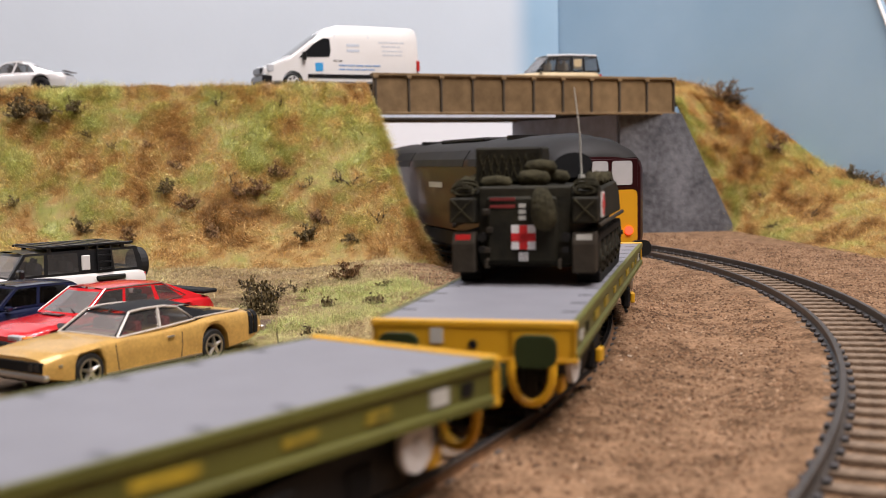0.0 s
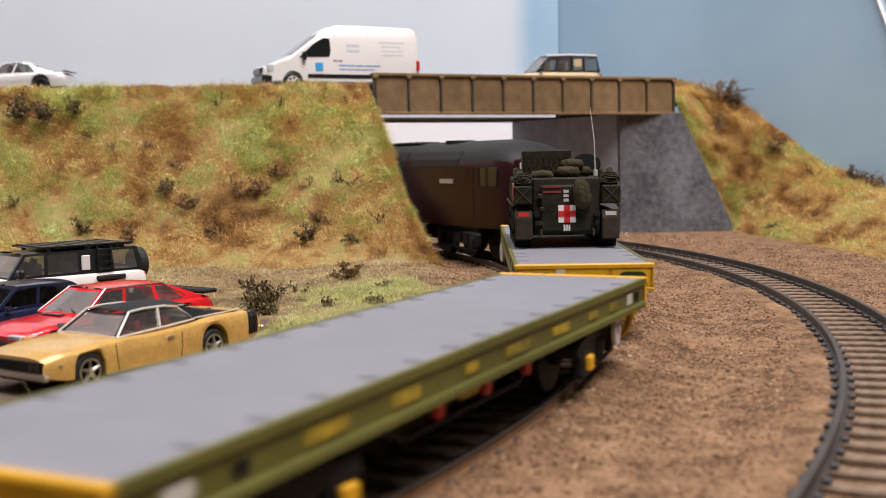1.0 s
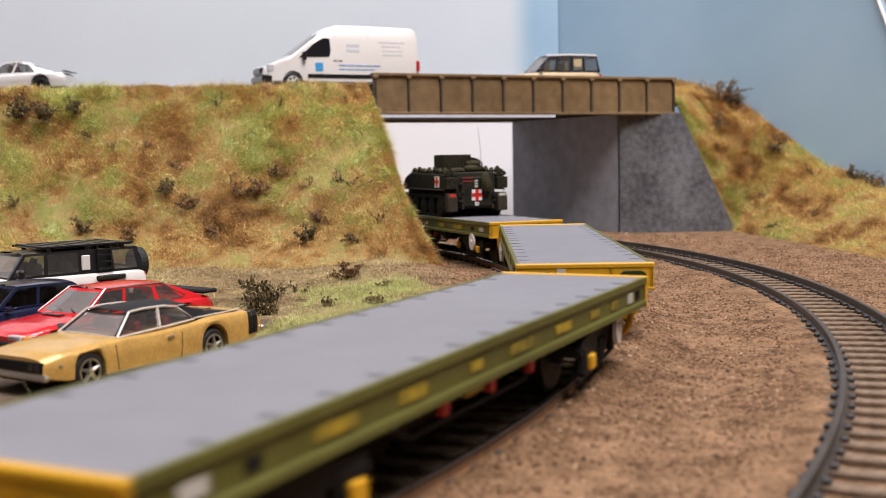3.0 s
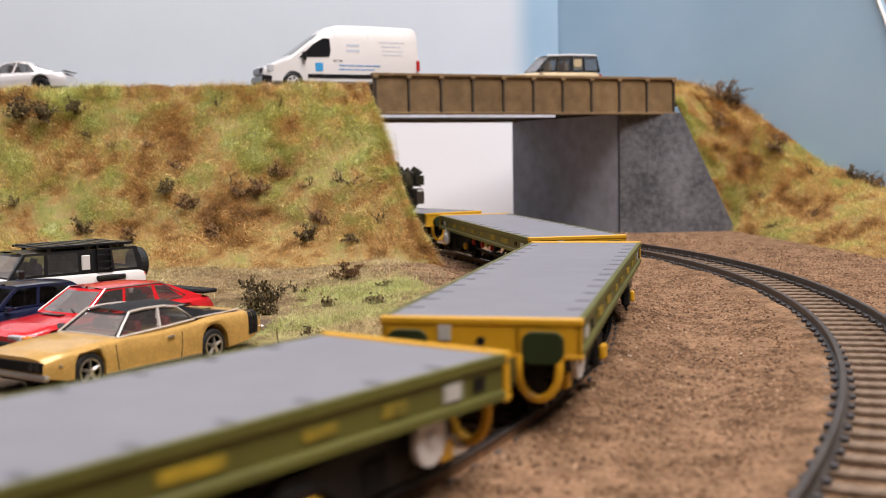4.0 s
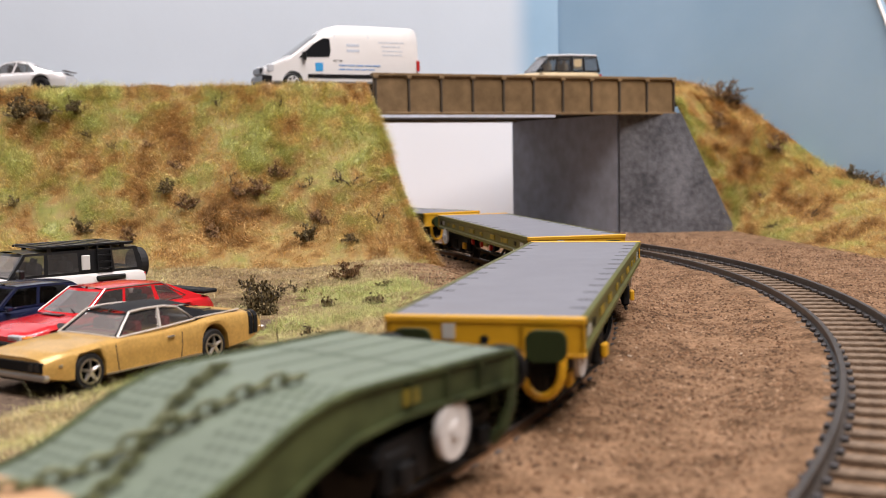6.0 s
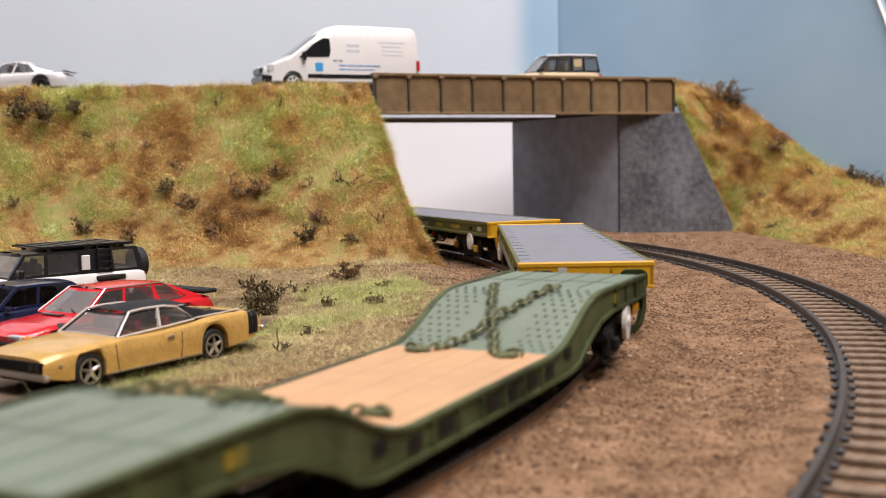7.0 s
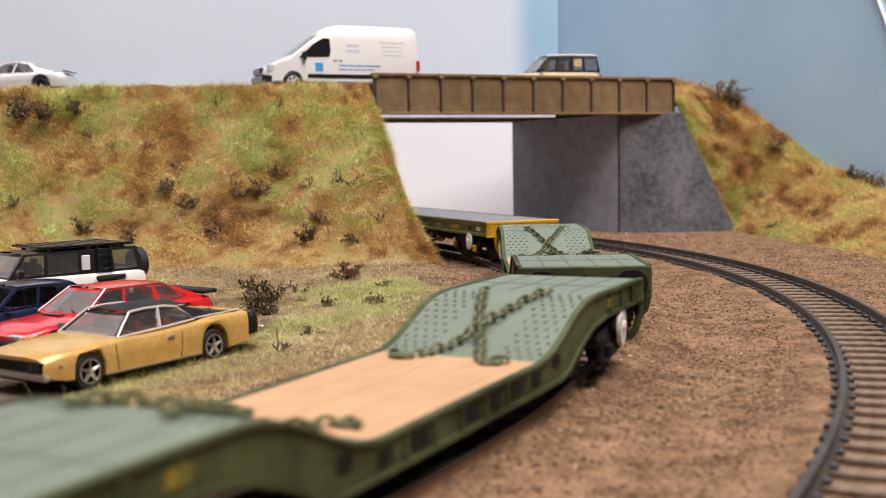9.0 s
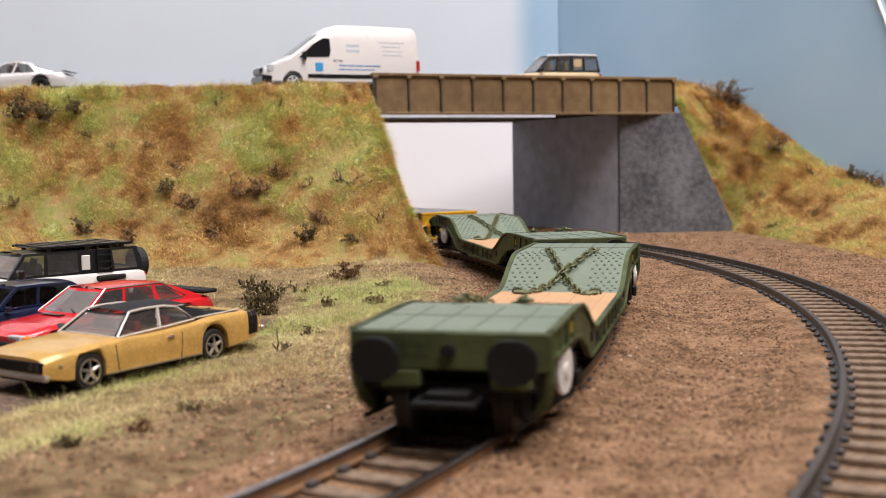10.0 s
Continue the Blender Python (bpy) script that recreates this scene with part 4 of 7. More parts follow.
def locomotive():
    ob = thing("diesel_locomotive", "glossy maroon diesel locomotive with yellow cab ends and lit tail lamps", "locomotive", "")
    W, L = 17.4, 127.0

    def section(y, inset, drop):
        pts = []
        w = W - inset
        for x, z in ((w - 0.6, 13.5), (w, 16), (w, 38.0), (w - 0.8, 41.2 - drop * 0.2), (w - 3.4, 44.8 - drop * 0.5), (w - 8.2, 47.8 - drop * 0.8), (0, 49.6 - drop)):
            pts.append((x, y, z))
        return pts + [(-x, y, z) for x, y, z in pts[-2::-1]]
    bm = bmesh.new()
    sts = [(-L, 3.4, 8.0), (-L + 1.4, 1.9, 5.4), (-L + 5, 0.7, 2.4), (-L + 11, 0.2, 0.8), (-L + 20, 0, 0)]
    rows = [section(*s) for s in sts] + [section(-y, i, d) for y, i, d in sts[::-1]]
    loft_sections(bm, rows)
    for f in bm.faces:
        c = f.calc_center_median() / MM
        if c.z > 40.4 and abs(c.y) < L - 0.3:
            f.material_index = 1
    body = part("body", bm, [MAROON, LOCO_ROOF], ob, "glossy maroon body with a dark grey roof", smooth=35)
    for s in (-1, 1):
        for y0, y1 in ((-88, -44), (-38, 38), (44, 88)):
            bm = bmesh.new()
            prism(bm, [(s * (W + 0.1), 38.8), (s * (W - 0.75), 41.6), (s * (W - 3.2), 45.0), (s * (W - 3.7), 44.7), (s * (W - 1.2), 41.3), (s * (W - 0.3), 38.6)], y0, y1, "y")
            part("cantrail_grille", bm, LOCO_ROOF, body, "dark cantrail grilles")
        for e in (-1, 1):
            for y in (108, 116.5):
                bm = bmesh.new()
                rounded = rounded_plate(bm, 0, 0, 6.4, 7.6, -0.25, 0.25, 0.9)
                bmesh.ops.transform(bm, verts=bm.verts[:], matrix=Matrix.Translation((s * (W - 0.25) * MM, e * y * MM, 0.0345)) @ pose(0, 0, 0, 0, 0, 90))
                part("cab_window", bm, CAR_BLACK, ob, "dark cab side window")
            bm = bmesh.new()
            box(bm, s * (W + 0.02) - 0.15, s * (W + 0.02) + 0.15, e * 98 - 3.4, e * 98 + 3.4, 16.5, 38.2)
            part("cab_door", bm, MAROON, ob)
        bm = bmesh.new()
        box(bm, s * (W + 0.02) - 0.12, s * (W + 0.02) + 0.12, -10, 10, 30.2, 32.4)
        part("nameplate", bm, PALE, ob, "pale nameplate bar")
        bm = bmesh.new()
        box(bm, s * (W + 0.02) - 0.12, s * (W + 0.02) + 0.12, -84, -72, 31.5, 33.4)
        part("number_bar", bm, PALE, ob, "pale number bar")
    for e in (-1, 1):
        y = e * (L + 0.25)
        bm = bmesh.new()
        rounded_plate(bm, 0, 22.6, 25.5, 17.0, *sorted((y - e * 0.6, y + e * 0.15)), 1.6)
        face = part("cab_front", bm, LOCO_YELLOW, ob, "bright yellow warning panel")
        for x, w in ((-7.6, 7.0), (0.0, 5.6), (7.6, 7.0)):
            bm = bmesh.new()
            rounded_plate(bm, x, 36.4, w, 7.6, *sorted((y - e * 0.9, y + e * 0.05)), 1.0)
            # opaque pale colour stands in for light showing through the cab
            part("windscreen", bm, LAMP_CLEAR, ob, "windscreen coloured pale for the brightness seen through it")
        bm = bmesh.new()
        box(bm, -13.4, 13.4, *sorted((y - e * 0.8, y - e * 0.1)), 31.4, 41.2, 0.5)
        part("windscreen_frame", bm, MAROON, ob)
        for x in (-9.6, 9.6):
            bm = bmesh.new()
            cyl(bm, (x, y + e * 0.3, 18.2), 1.35, 0.8, "y", 16)
            part("tail_lamp", bm, TAIL_GLOW if e < 0 else RED, ob, "glowing red tail lamp" if e < 0 else "unlit red lamp")
        bm = bmesh.new()
        for x in (-4, -1.5, 2, 4.5):
            tube(bm, [(x, y + e * 0.5, 20), (x + 0.6, y + e * 1.4, 16), (x + 0.2, y + e * 0.9, 12)], 0.5, 6)
        part("hose", bm, BLACK, ob, "black brake hoses")
        bm = bmesh.new()
        box(bm, -3.0, 3.0, *sorted((y - e * 0.2, y + e * 0.5)), 22, 26.5, 0.4)
        part("headcode_box", bm, BLACK, ob)
        bm = bmesh.new()
        box(bm, -W + 1.5, W - 1.5, *sorted((y - e * 2.5, y + e * 0.3)), 10.4, 14.4, 0.5)
        part("buffer_beam", bm, BLACK, ob)
        for x in (-11.4, 11.4):
            bm = bmesh.new()
            cyl(bm, (x, y + e * 2.2, 12.8), 1.8, 4.6, "y", 14)
            rounded_plate(bm, x, 12.8, 7.0, 5.0, *sorted((y + e * 4.2, y + e * 5.4)), 2.2, 6)
            part("buffer", bm, BLACK, ob, "black oval buffer")
        bm = bmesh.new()
        for s in (-1, 1):
            box(bm, s * 14 - 1, s * 14 + 1, -28, 28, 6.5, 11.5, 0.6)
            for q in (-22, 0, 22):
                box(bm, s * 15 - 0.8, s * 15 + 0.8, q - 3, q + 3, 4.6, 9.6, 0.5)
                cyl(bm, (s * 15.4, q + 7, 8.6), 1.4, 4.4, "z", 8)
                cyl(bm, (s * 15.4, q - 7, 8.6), 1.4, 4.4, "z", 8)
            tube(bm, [(s * 15, -27, 4.2), (s * 15, 27, 4.2)], 0.5, 6)
        box(bm, -12, 12, -20, 20, 8, 13)
        bog = part("bogie", bm, BLACK, ob, "black three-axle bogie", at=Matrix.Translation((0, e * 84 * MM, 0)) @ pose(0, 0, 0, 0, 0, e * 11.0))
        for q in (-22, 0, 22):
            wheelset(ob, e * 84 + q, 7.0, 7.0, 8.0)
    bm = bmesh.new()
    box(bm, -14, 14, -38, 38, 5.5, 13.4, 1.2)
    part("fuel_tank", bm, BLACK, ob, "black tanks slung between the bogies")
    bm = bmesh.new()
    for y in (-60, 60):
        cyl(bm, (0, y, 49.4), 6.5, 1.4, "z", 18)
    box(bm, -6, 6, -30, 30, 48.6, 50.2, 0.5)
    part("roof_vents", bm, LOCO_ROOF, ob, "dark roof fan grilles")
    return ob


def ambulance():
    ob = thing("armoured_ambulance", "drab tracked armoured ambulance with red cross markings, lashed on the wagon", "armoured vehicle")
    z0 = 16.4
    bm = bmesh.new()
    prism(bm, [(-29, z0 + 4.5), (-29.5, z0 + 7), (-28.6, z0 + 19.5), (14, z0 + 20.4), (22, z0 + 18.2), (31, z0 + 11), (29, z0 + 5), (24, z0 + 3.4), (-26, z0 + 3.4)], -9.3, 9.3, "x")
    prism(bm, [(-28.4, z0 + 12.2), (-28.0, z0 + 18.6), (14, z0 + 19.6), (21, z0 + 17.4), (26, z0 + 12.2)], -14.3, 14.3, "x")
    bmesh.ops.bevel(bm, geom=bm.edges[:], offset=0.35 * MM, segments=1, affect="EDGES")
    hull = part("hull", bm, DRAB, ob, "drab green armoured hull")
    for s in (-1, 1):
        # running gear: a belt round the wheels
        bm = bmesh.new()
        loop_o, loop_i = [], []
        prof = [(-23, 0.0), (20, 0.0), (26.5, 4.4), (27.6, 7.4), (25.6, 9.8), (-24, 9.6), (-27.4, 8.2), (-27.4, 4.6)]
        for k, (y, z) in enumerate(prof):
            loop_o.append((y, z0 + 0.06 + z))
        cy, cz = 0.0, z0 + 4.8
        loop_i = [(cy + (y - cy) * 0.95, cz + (z - cz) * 0.74) for y, z in loop_o]
        xs = sorted((s * 9.7, s * 14.3))
        rings = [[bm.verts.new((x * MM, y * MM, z * MM)) for y, z in lp] for x, lp in ((xs[0], loop_o), (xs[1], loop_o), (xs[1], loop_i), (xs[0], loop_i))]
        for a, b in zip(rings, rings[1:] + rings[:1]):
            for i in range(8):
                bm.faces.new((a[i], a[(i + 1) % 8], b[(i + 1) % 8], b[i]))
        bmesh.ops.recalc_face_normals(bm, faces=bm.faces[:])
        for i in range(8):
            (ya, za), (yb, zb) = loop_o[i], loop_o[(i + 1) % 8]
            n = max(1, int(math.hypot(yb - ya, zb - za) / 1.9))
            if i == 0:
                continue
            for k in range(n):
                y, z = ya + (yb - ya) * (k + 0.5) / n, za + (zb - za) * (k + 0.5) / n
                box(bm, xs[0] + 0.1, xs[1] - 0.1, y - 0.55, y + 0.55, z - 0.25, z + 0.45)
        belt = part("track_belt", bm, RUBBER, ob, "dark rubber-padded track")
        for y, r in ((-21.5, 3.9), (-11.6, 3.9), (-1.8, 3.9), (8, 3.9), (17.6, 3.9), (24.4, 2.6)):
            bm = bmesh.new()
            z = z0 + (4.5 if r > 3 else 6.9)
            cyl(bm, (s * 12.6, y, z), r, 3.0, "x", 20)
            cyl(bm, (s * 14.2, y, z), r * 0.62, 0.6, "x", 16, r * 0.5)
            cyl(bm, (s * 14.6, y, z), r * 0.2, 0.7, "x", 10)
            part("road_wheel", bm, DRAB, ob, "drab steel road wheel")
        # mudguard boxes at the tail
        bm = bmesh.new()
        prism(bm, [(-31.6, z0 + 2.6), (-31.6, z0 + 8.6), (-30.4, z0 + 10.6), (-27.6, z0 + 10.6), (-27.6, z0 + 2.6)], s * 9.6, s * 14.3, "x")
        bmesh.ops.bevel(bm, geom=bm.edges[:], offset=0.3 * MM, segments=1, affect="EDGES")
        guard = part("mudguard_box", bm, GUARD, ob, "brown-drab rear mudguard box")
        bm = bmesh.new()
        box(bm, s * 12 - 1.5, s * 12 + 1.5, -31.3, -31.0, z0 + 9.0, z0 + 10.2)
        part("reflector", bm, PALE if s > 0 else RED_PAINT, guard)
        bm = bmesh.new()
        box(bm, s * 12.2 - 2.5, s * 12.2 + 2.5, -31.2, -28.2, z0 + 12.4, z0 + 17.4, 0.3)
        rack = part("stowage_box", bm, DRAB, ob, "drab stowage box with an X-pressed face")
        for d in (-1, 1):
            bm = bmesh.new()
            tube(bm, [(s * 12.2 - 2.1, -31.3, z0 + 14.9 - d * 2.1), (s * 12.2 + 2.1, -31.3, z0 + 14.9 + d * 2.1)], 0.22, 5)
            part("rib", bm, DRAB_LIGHT, rack)
        rng = random.Random(5 + s)
        for k in range(7):
            bm = bmesh.new()
            y = -27 + k * 6.2
            tube(bm, [(s * 12.4 + rng.uniform(-1, 1), y, z0 + 19.6), (s * 12.6, y + 2.2, z0 + 20.6 + rng.uniform(0, 0.8)), (s * 12.4 + rng.uniform(-1, 1), y + 4.6, z0 + 19.6)], [0.7, 1.1, 0.7], 7)
            part("lashed_roll", bm, DRAB_LIGHT, ob, "canvas roll lashed to the roof edge")
        bm = bmesh.new()
        box(bm, s * 14.45 - 0.15, s * 14.45 + 0.15, -22, -17, z0 + 13, z0 + 18)
        pl = part("cross_plate", bm, WHITE_PAINT, ob, "white plate with a red cross")
        for a, b in ((0.75, 2.2), (2.2, 0.75)):
            bm = bmesh.new()
            box(bm, s * 14.62 - 0.1, s * 14.62 + 0.1, -19.5 - a, -19.5 + a, z0 + 15.5 - b, z0 + 15.5 + b)
            part("red_cross_bar", bm, RED_PAINT, pl)
    # tail door with its markings
    bm = bmesh.new()
    box(bm, -7.4, 6.6, -30.2, -29.0, z0 + 4.6, z0 + 17.6, 0.5)
    door = part("rear_door", bm, DRAB, ob, "drab rear door")
    bm = bmesh.new()
    box(bm, -2.4, 2.4, -30.5, -30.15, z0 + 7.2, z0 + 12.0)
    plate = part("cross_plate", bm, WHITE_PAINT, door, "white plate with a red cross")
    for a, b in ((0.8, 2.4), (2.4, 0.8)):
        bm = bmesh.new()
        box(bm, -a, a, -30.62, -30.45, z0 + 9.6 - b, z0 + 9.6 + b)
        part("red_cross_bar", bm, RED_PAINT, plate)
    for k in range(4):
        bm = bmesh.new()
        box(bm, -0.95 + k * 0.5, -0.65 + k * 0.5, -30.45, -30.15, z0 + 4.9, z0 + 6.6)
        part("marking_bar", bm, WHITE_PAINT, door)
    for k in range(3):
        bm = bmesh.new()
        box(bm, -0.9, 0.5, -30.45, -30.15, z0 + 13.0 + k * 1.2, z0 + 13.8 + k * 1.2)
        part("marking_bar", bm, PALE, door)
    for k in range(2):
        bm = bmesh.new()
        box(bm, -6.6, -1.6, -30.4, -30.0, z0 + 15.4 + k * 1.4, z0 + 16.0 + k * 1.4)
        part("marking_bar", bm, DULL_RED, door, "dull red bar")
    bm = bmesh.new()
    tube(bm, [(4.6, -30.6, z0 + 12.0), (4.5, -31.2, z0 + 12.4), (4.2, -31.5, z0 + 14.2), (3.7, -31.2, z0 + 17.6), (3.6, -30.6, z0 + 18.8)], [1.5, 2.4, 2.6, 2.1, 1.3], 10)
    for x in (2.9, 4.7):
        tube(bm, [(x, -30.4, z0 + 19.4), (x + 0.2, -33.2, z0 + 17.6), (x + 0.6, -33.6, z0 + 14.4)], 0.22, 5)
    part("canvas_bag", bm, DRAB_LIGHT, ob, "canvas bag hung on the tail", smooth=60)
    # small fittings of the tail: hinges, lamps, brackets, tow shackles and grab rails
    for x, z in ((-7.6, 7.0), (-7.6, 14.6), (-7.0, 11.0)):
        small_fit = bmesh.new()
        box(small_fit, x - 0.5, x + 0.9, -30.9, -29.6, z0 + z - 0.6, z0 + z + 0.6, 0.2)
        part("hinge", small_fit, GUARD, door)
    for s in (-1, 1):
        bm = bmesh.new()
        cyl(bm, (s * 8.3, -30.2, z0 + 9.6), 0.9, 1.4, "y", 10)
        cyl(bm, (s * 8.3, -30.2, z0 + 7.2), 0.7, 1.4, "y", 10)
        part("lamp_cluster", bm, RUBBER, ob, "small dark lamp cluster")
        bm = bmesh.new()
        tube(bm, [(s * 7.2, -30.0, z0 + 3.6), (s * 7.2, -31.8, z0 + 3.9), (s * 7.2, -31.6, z0 + 5.0), (s * 7.2, -30.0, z0 + 5.2)], 0.35, 6)
        part("tow_shackle", bm, GUARD, ob)
        bm = bmesh.new()
        tube(bm, [(s * 14.5, -27.5, z0 + 11.6), (s * 14.9, -26, z0 + 12.0), (s * 14.9, 24, z0 + 12.0)], 0.45, 6)
        part("side_rail", bm, GUARD, ob, "dusty rail above the track run")
        bm = bmesh.new()
        for k in range(5):
            c, r0 = (s * (12.0 + 0.5 * (k % 2)), -29.4 + 0.5 * k, z0 + 18.6 + 0.35 * k), 1.5 + 0.25 * (k % 3)
            tube(bm, [(c[0] + r0 * 1.3 * math.cos(q), c[1] + 0.3 * math.sin(3 * q), c[2] + r0 * 0.5 * math.sin(q)) for q in [j * math.tau / 12 for j in range(13)]], 0.26, 5)
        part("cable_coil", bm, DRAB_LIGHT, ob, "coiled cable slung on the corner")
    # roof: stowage basket, rolls, hatch and aerial
    bm = bmesh.new()
    box(bm, -11.6, 2.2, -20, -9, z0 + 20.0, z0 + 27.4, 0.4)
    basket = part("stowage_bin", bm, DRAB, ob, "drab roof stowage bin")
    for k in range(8):
        for d in (-1, 1):
            bm = bmesh.new()
            x = -10.8 + k * 1.6
            tube(bm, [(x, -20.1, z0 + 23.3 - 2.6 * d), (x + 1.6, -20.1, z0 + 23.3 + 2.6 * d)], 0.14, 4)
            part("mesh_wire", bm, DRAB_LIGHT, basket)
    rng = random.Random(3)
    for x, y, z, r in ((1.0, -22.6, 20.8, 1.7), (2.2, -21.6, 23.0, 1.5), (4.6, -20, 21.0, 1.4), (-6.5, -24.5, 20.2, 1.2)):
        bm = bmesh.new()
        tube(bm, [(x - 3, y, z0 + z - 0.4), (x - 2.4, y + 0.3, z0 + z), (x, y, z0 + z + 0.3), (x + 2.4, y - 0.2, z0 + z), (x + 3, y, z0 + z - 0.4)], [r * 0.55, r, r * 1.05, r, r * 0.5], 9)
        part("kit_roll", bm, DRAB_LIGHT, ob, "rolled canvas kit bag", smooth=60)
    bm = bmesh.new()
    cyl(bm, (7.4, -7.2, z0 + 20.6), 4.8, 1.6, "z", 20)
    ring = part("hatch_ring", bm, DRAB, ob)
    bm = bmesh.new()
    cyl(bm, (0, 0, 0), 4.1, 0.8, "z", 22)
    bmesh.ops.transform(bm, verts=bm.verts[:], matrix=Matrix.Translation((7.4 * MM, -11 * MM, (z0 + 23.2) * MM)) @ pose(0, 0, 0, 40, 0, 0))
    part("hatch", bm, MATT_BLACK, ob, "round hatch cover, open")
    bm = bmesh.new()
    cyl(bm, (9.6, -14, z0 + 20.6), 0.7, 1.8, "z", 8)
    tube(bm, [(9.6, -14, z0 + 21), (9.3, -14, z0 + 30), (8.2, -14, z0 + 39.5)], [0.22, 0.18, 0.12], 5)
    part("aerial", bm, PALE, ob, "thin pale whip aerial")
    return ob


wagons = [flat_wagon()]
for k in range(3):
    wagons.append(copy_thing(wagons[0], Matrix.Identity(4)))
wagons.append(well_wagon())
wagons.append(copy_thing(wagons[4], Matrix.Identity(4)))
for k in (4, 5):
    wagons[k]["label"] = "sage-green well wagon with a tan plank floor and crossed chains" if k == 4 else "last wagon of the train, sage-green well with crossed chains"
wagons[0]["label"] = "grey-decked flat wagon with yellow ends carrying an armoured ambulance"
loco = locomotive()
tank = ambulance()


# ---------------------------------------------------------------- road vehicles
def curve_at(pts, x):
    """A smooth line through points (x, value)."""
    if x <= pts[0][0]:
        return pts[0][1]
    for i in range(len(pts) - 1):
        (x0, a), (x1, b) = pts[i], pts[i + 1]
        if x <= x1:
            k = (x - x0) / (x1 - x0)
            return a + (b - a) * (k * k * (3 - 2 * k) * 0.5 + k * 0.5)
    return pts[-1][1]


def road_wheel(car, x, y, r, w, rim_mat, spokes, hub=0.68):
    s = 1 if y > 0 else -1
    bm = bmesh.new()
    prof = [(w * 0.5, r * hub), (w * 0.5, r * 0.9), (w * 0.36, r), (-w * 0.36, r), (-w * 0.5, r * 0.9), (-w * 0.5, r * hub)]
    rings = []
    for k in range(24):
        a = k * math.tau / 24
        rings.append([bm.verts.new(((x + math.cos(a) * q) * MM, (y + s * d) * MM, (r + math.sin(a) * q) * MM)) for d, q in prof])
    for i in range(24):
        a, b = rings[i], rings[(i + 1) % 24]
        for j in range(6):
            bm.faces.new((a[j], a[(j + 1) % 6], b[(j + 1) % 6], b[j]))
    bmesh.ops.recalc_face_normals(bm, faces=bm.faces[:])
    tyre = part("wheel", bm, TYRE, car, "black rubber tyre", smooth=40)
    bm = bmesh.new()
    cyl(bm, (x, y - s * 0.1, r), r * hub, w * 0.5, "y", 20)
    part("wheel_back", bm, BLACK, tyre)
    bm = bmesh.new()
    face = y + s * (w * 0.5 - 0.1)
    tube(bm, [(x + math.cos(a) * r * hub * 0.95, face, r + math.sin(a) * r * hub * 0.95) for a in [k * math.tau / 20 for k in range(21)]], 0.28, 5)
    for k in range(spokes):
        a = k * math.tau / spokes + 0.3
        tube(bm, [(x, face + s * 0.1, r), (x + math.cos(a) * r * hub * 0.92, face - s * 0.05, r + math.sin(a) * r * hub * 0.92)], [0.5, 0.34], 5)
    cyl(bm, (x, face, r), r * 0.17, 0.9, "y", 10)
    part("rim", bm, rim_mat, tyre, "bright spoked rim", smooth=40)


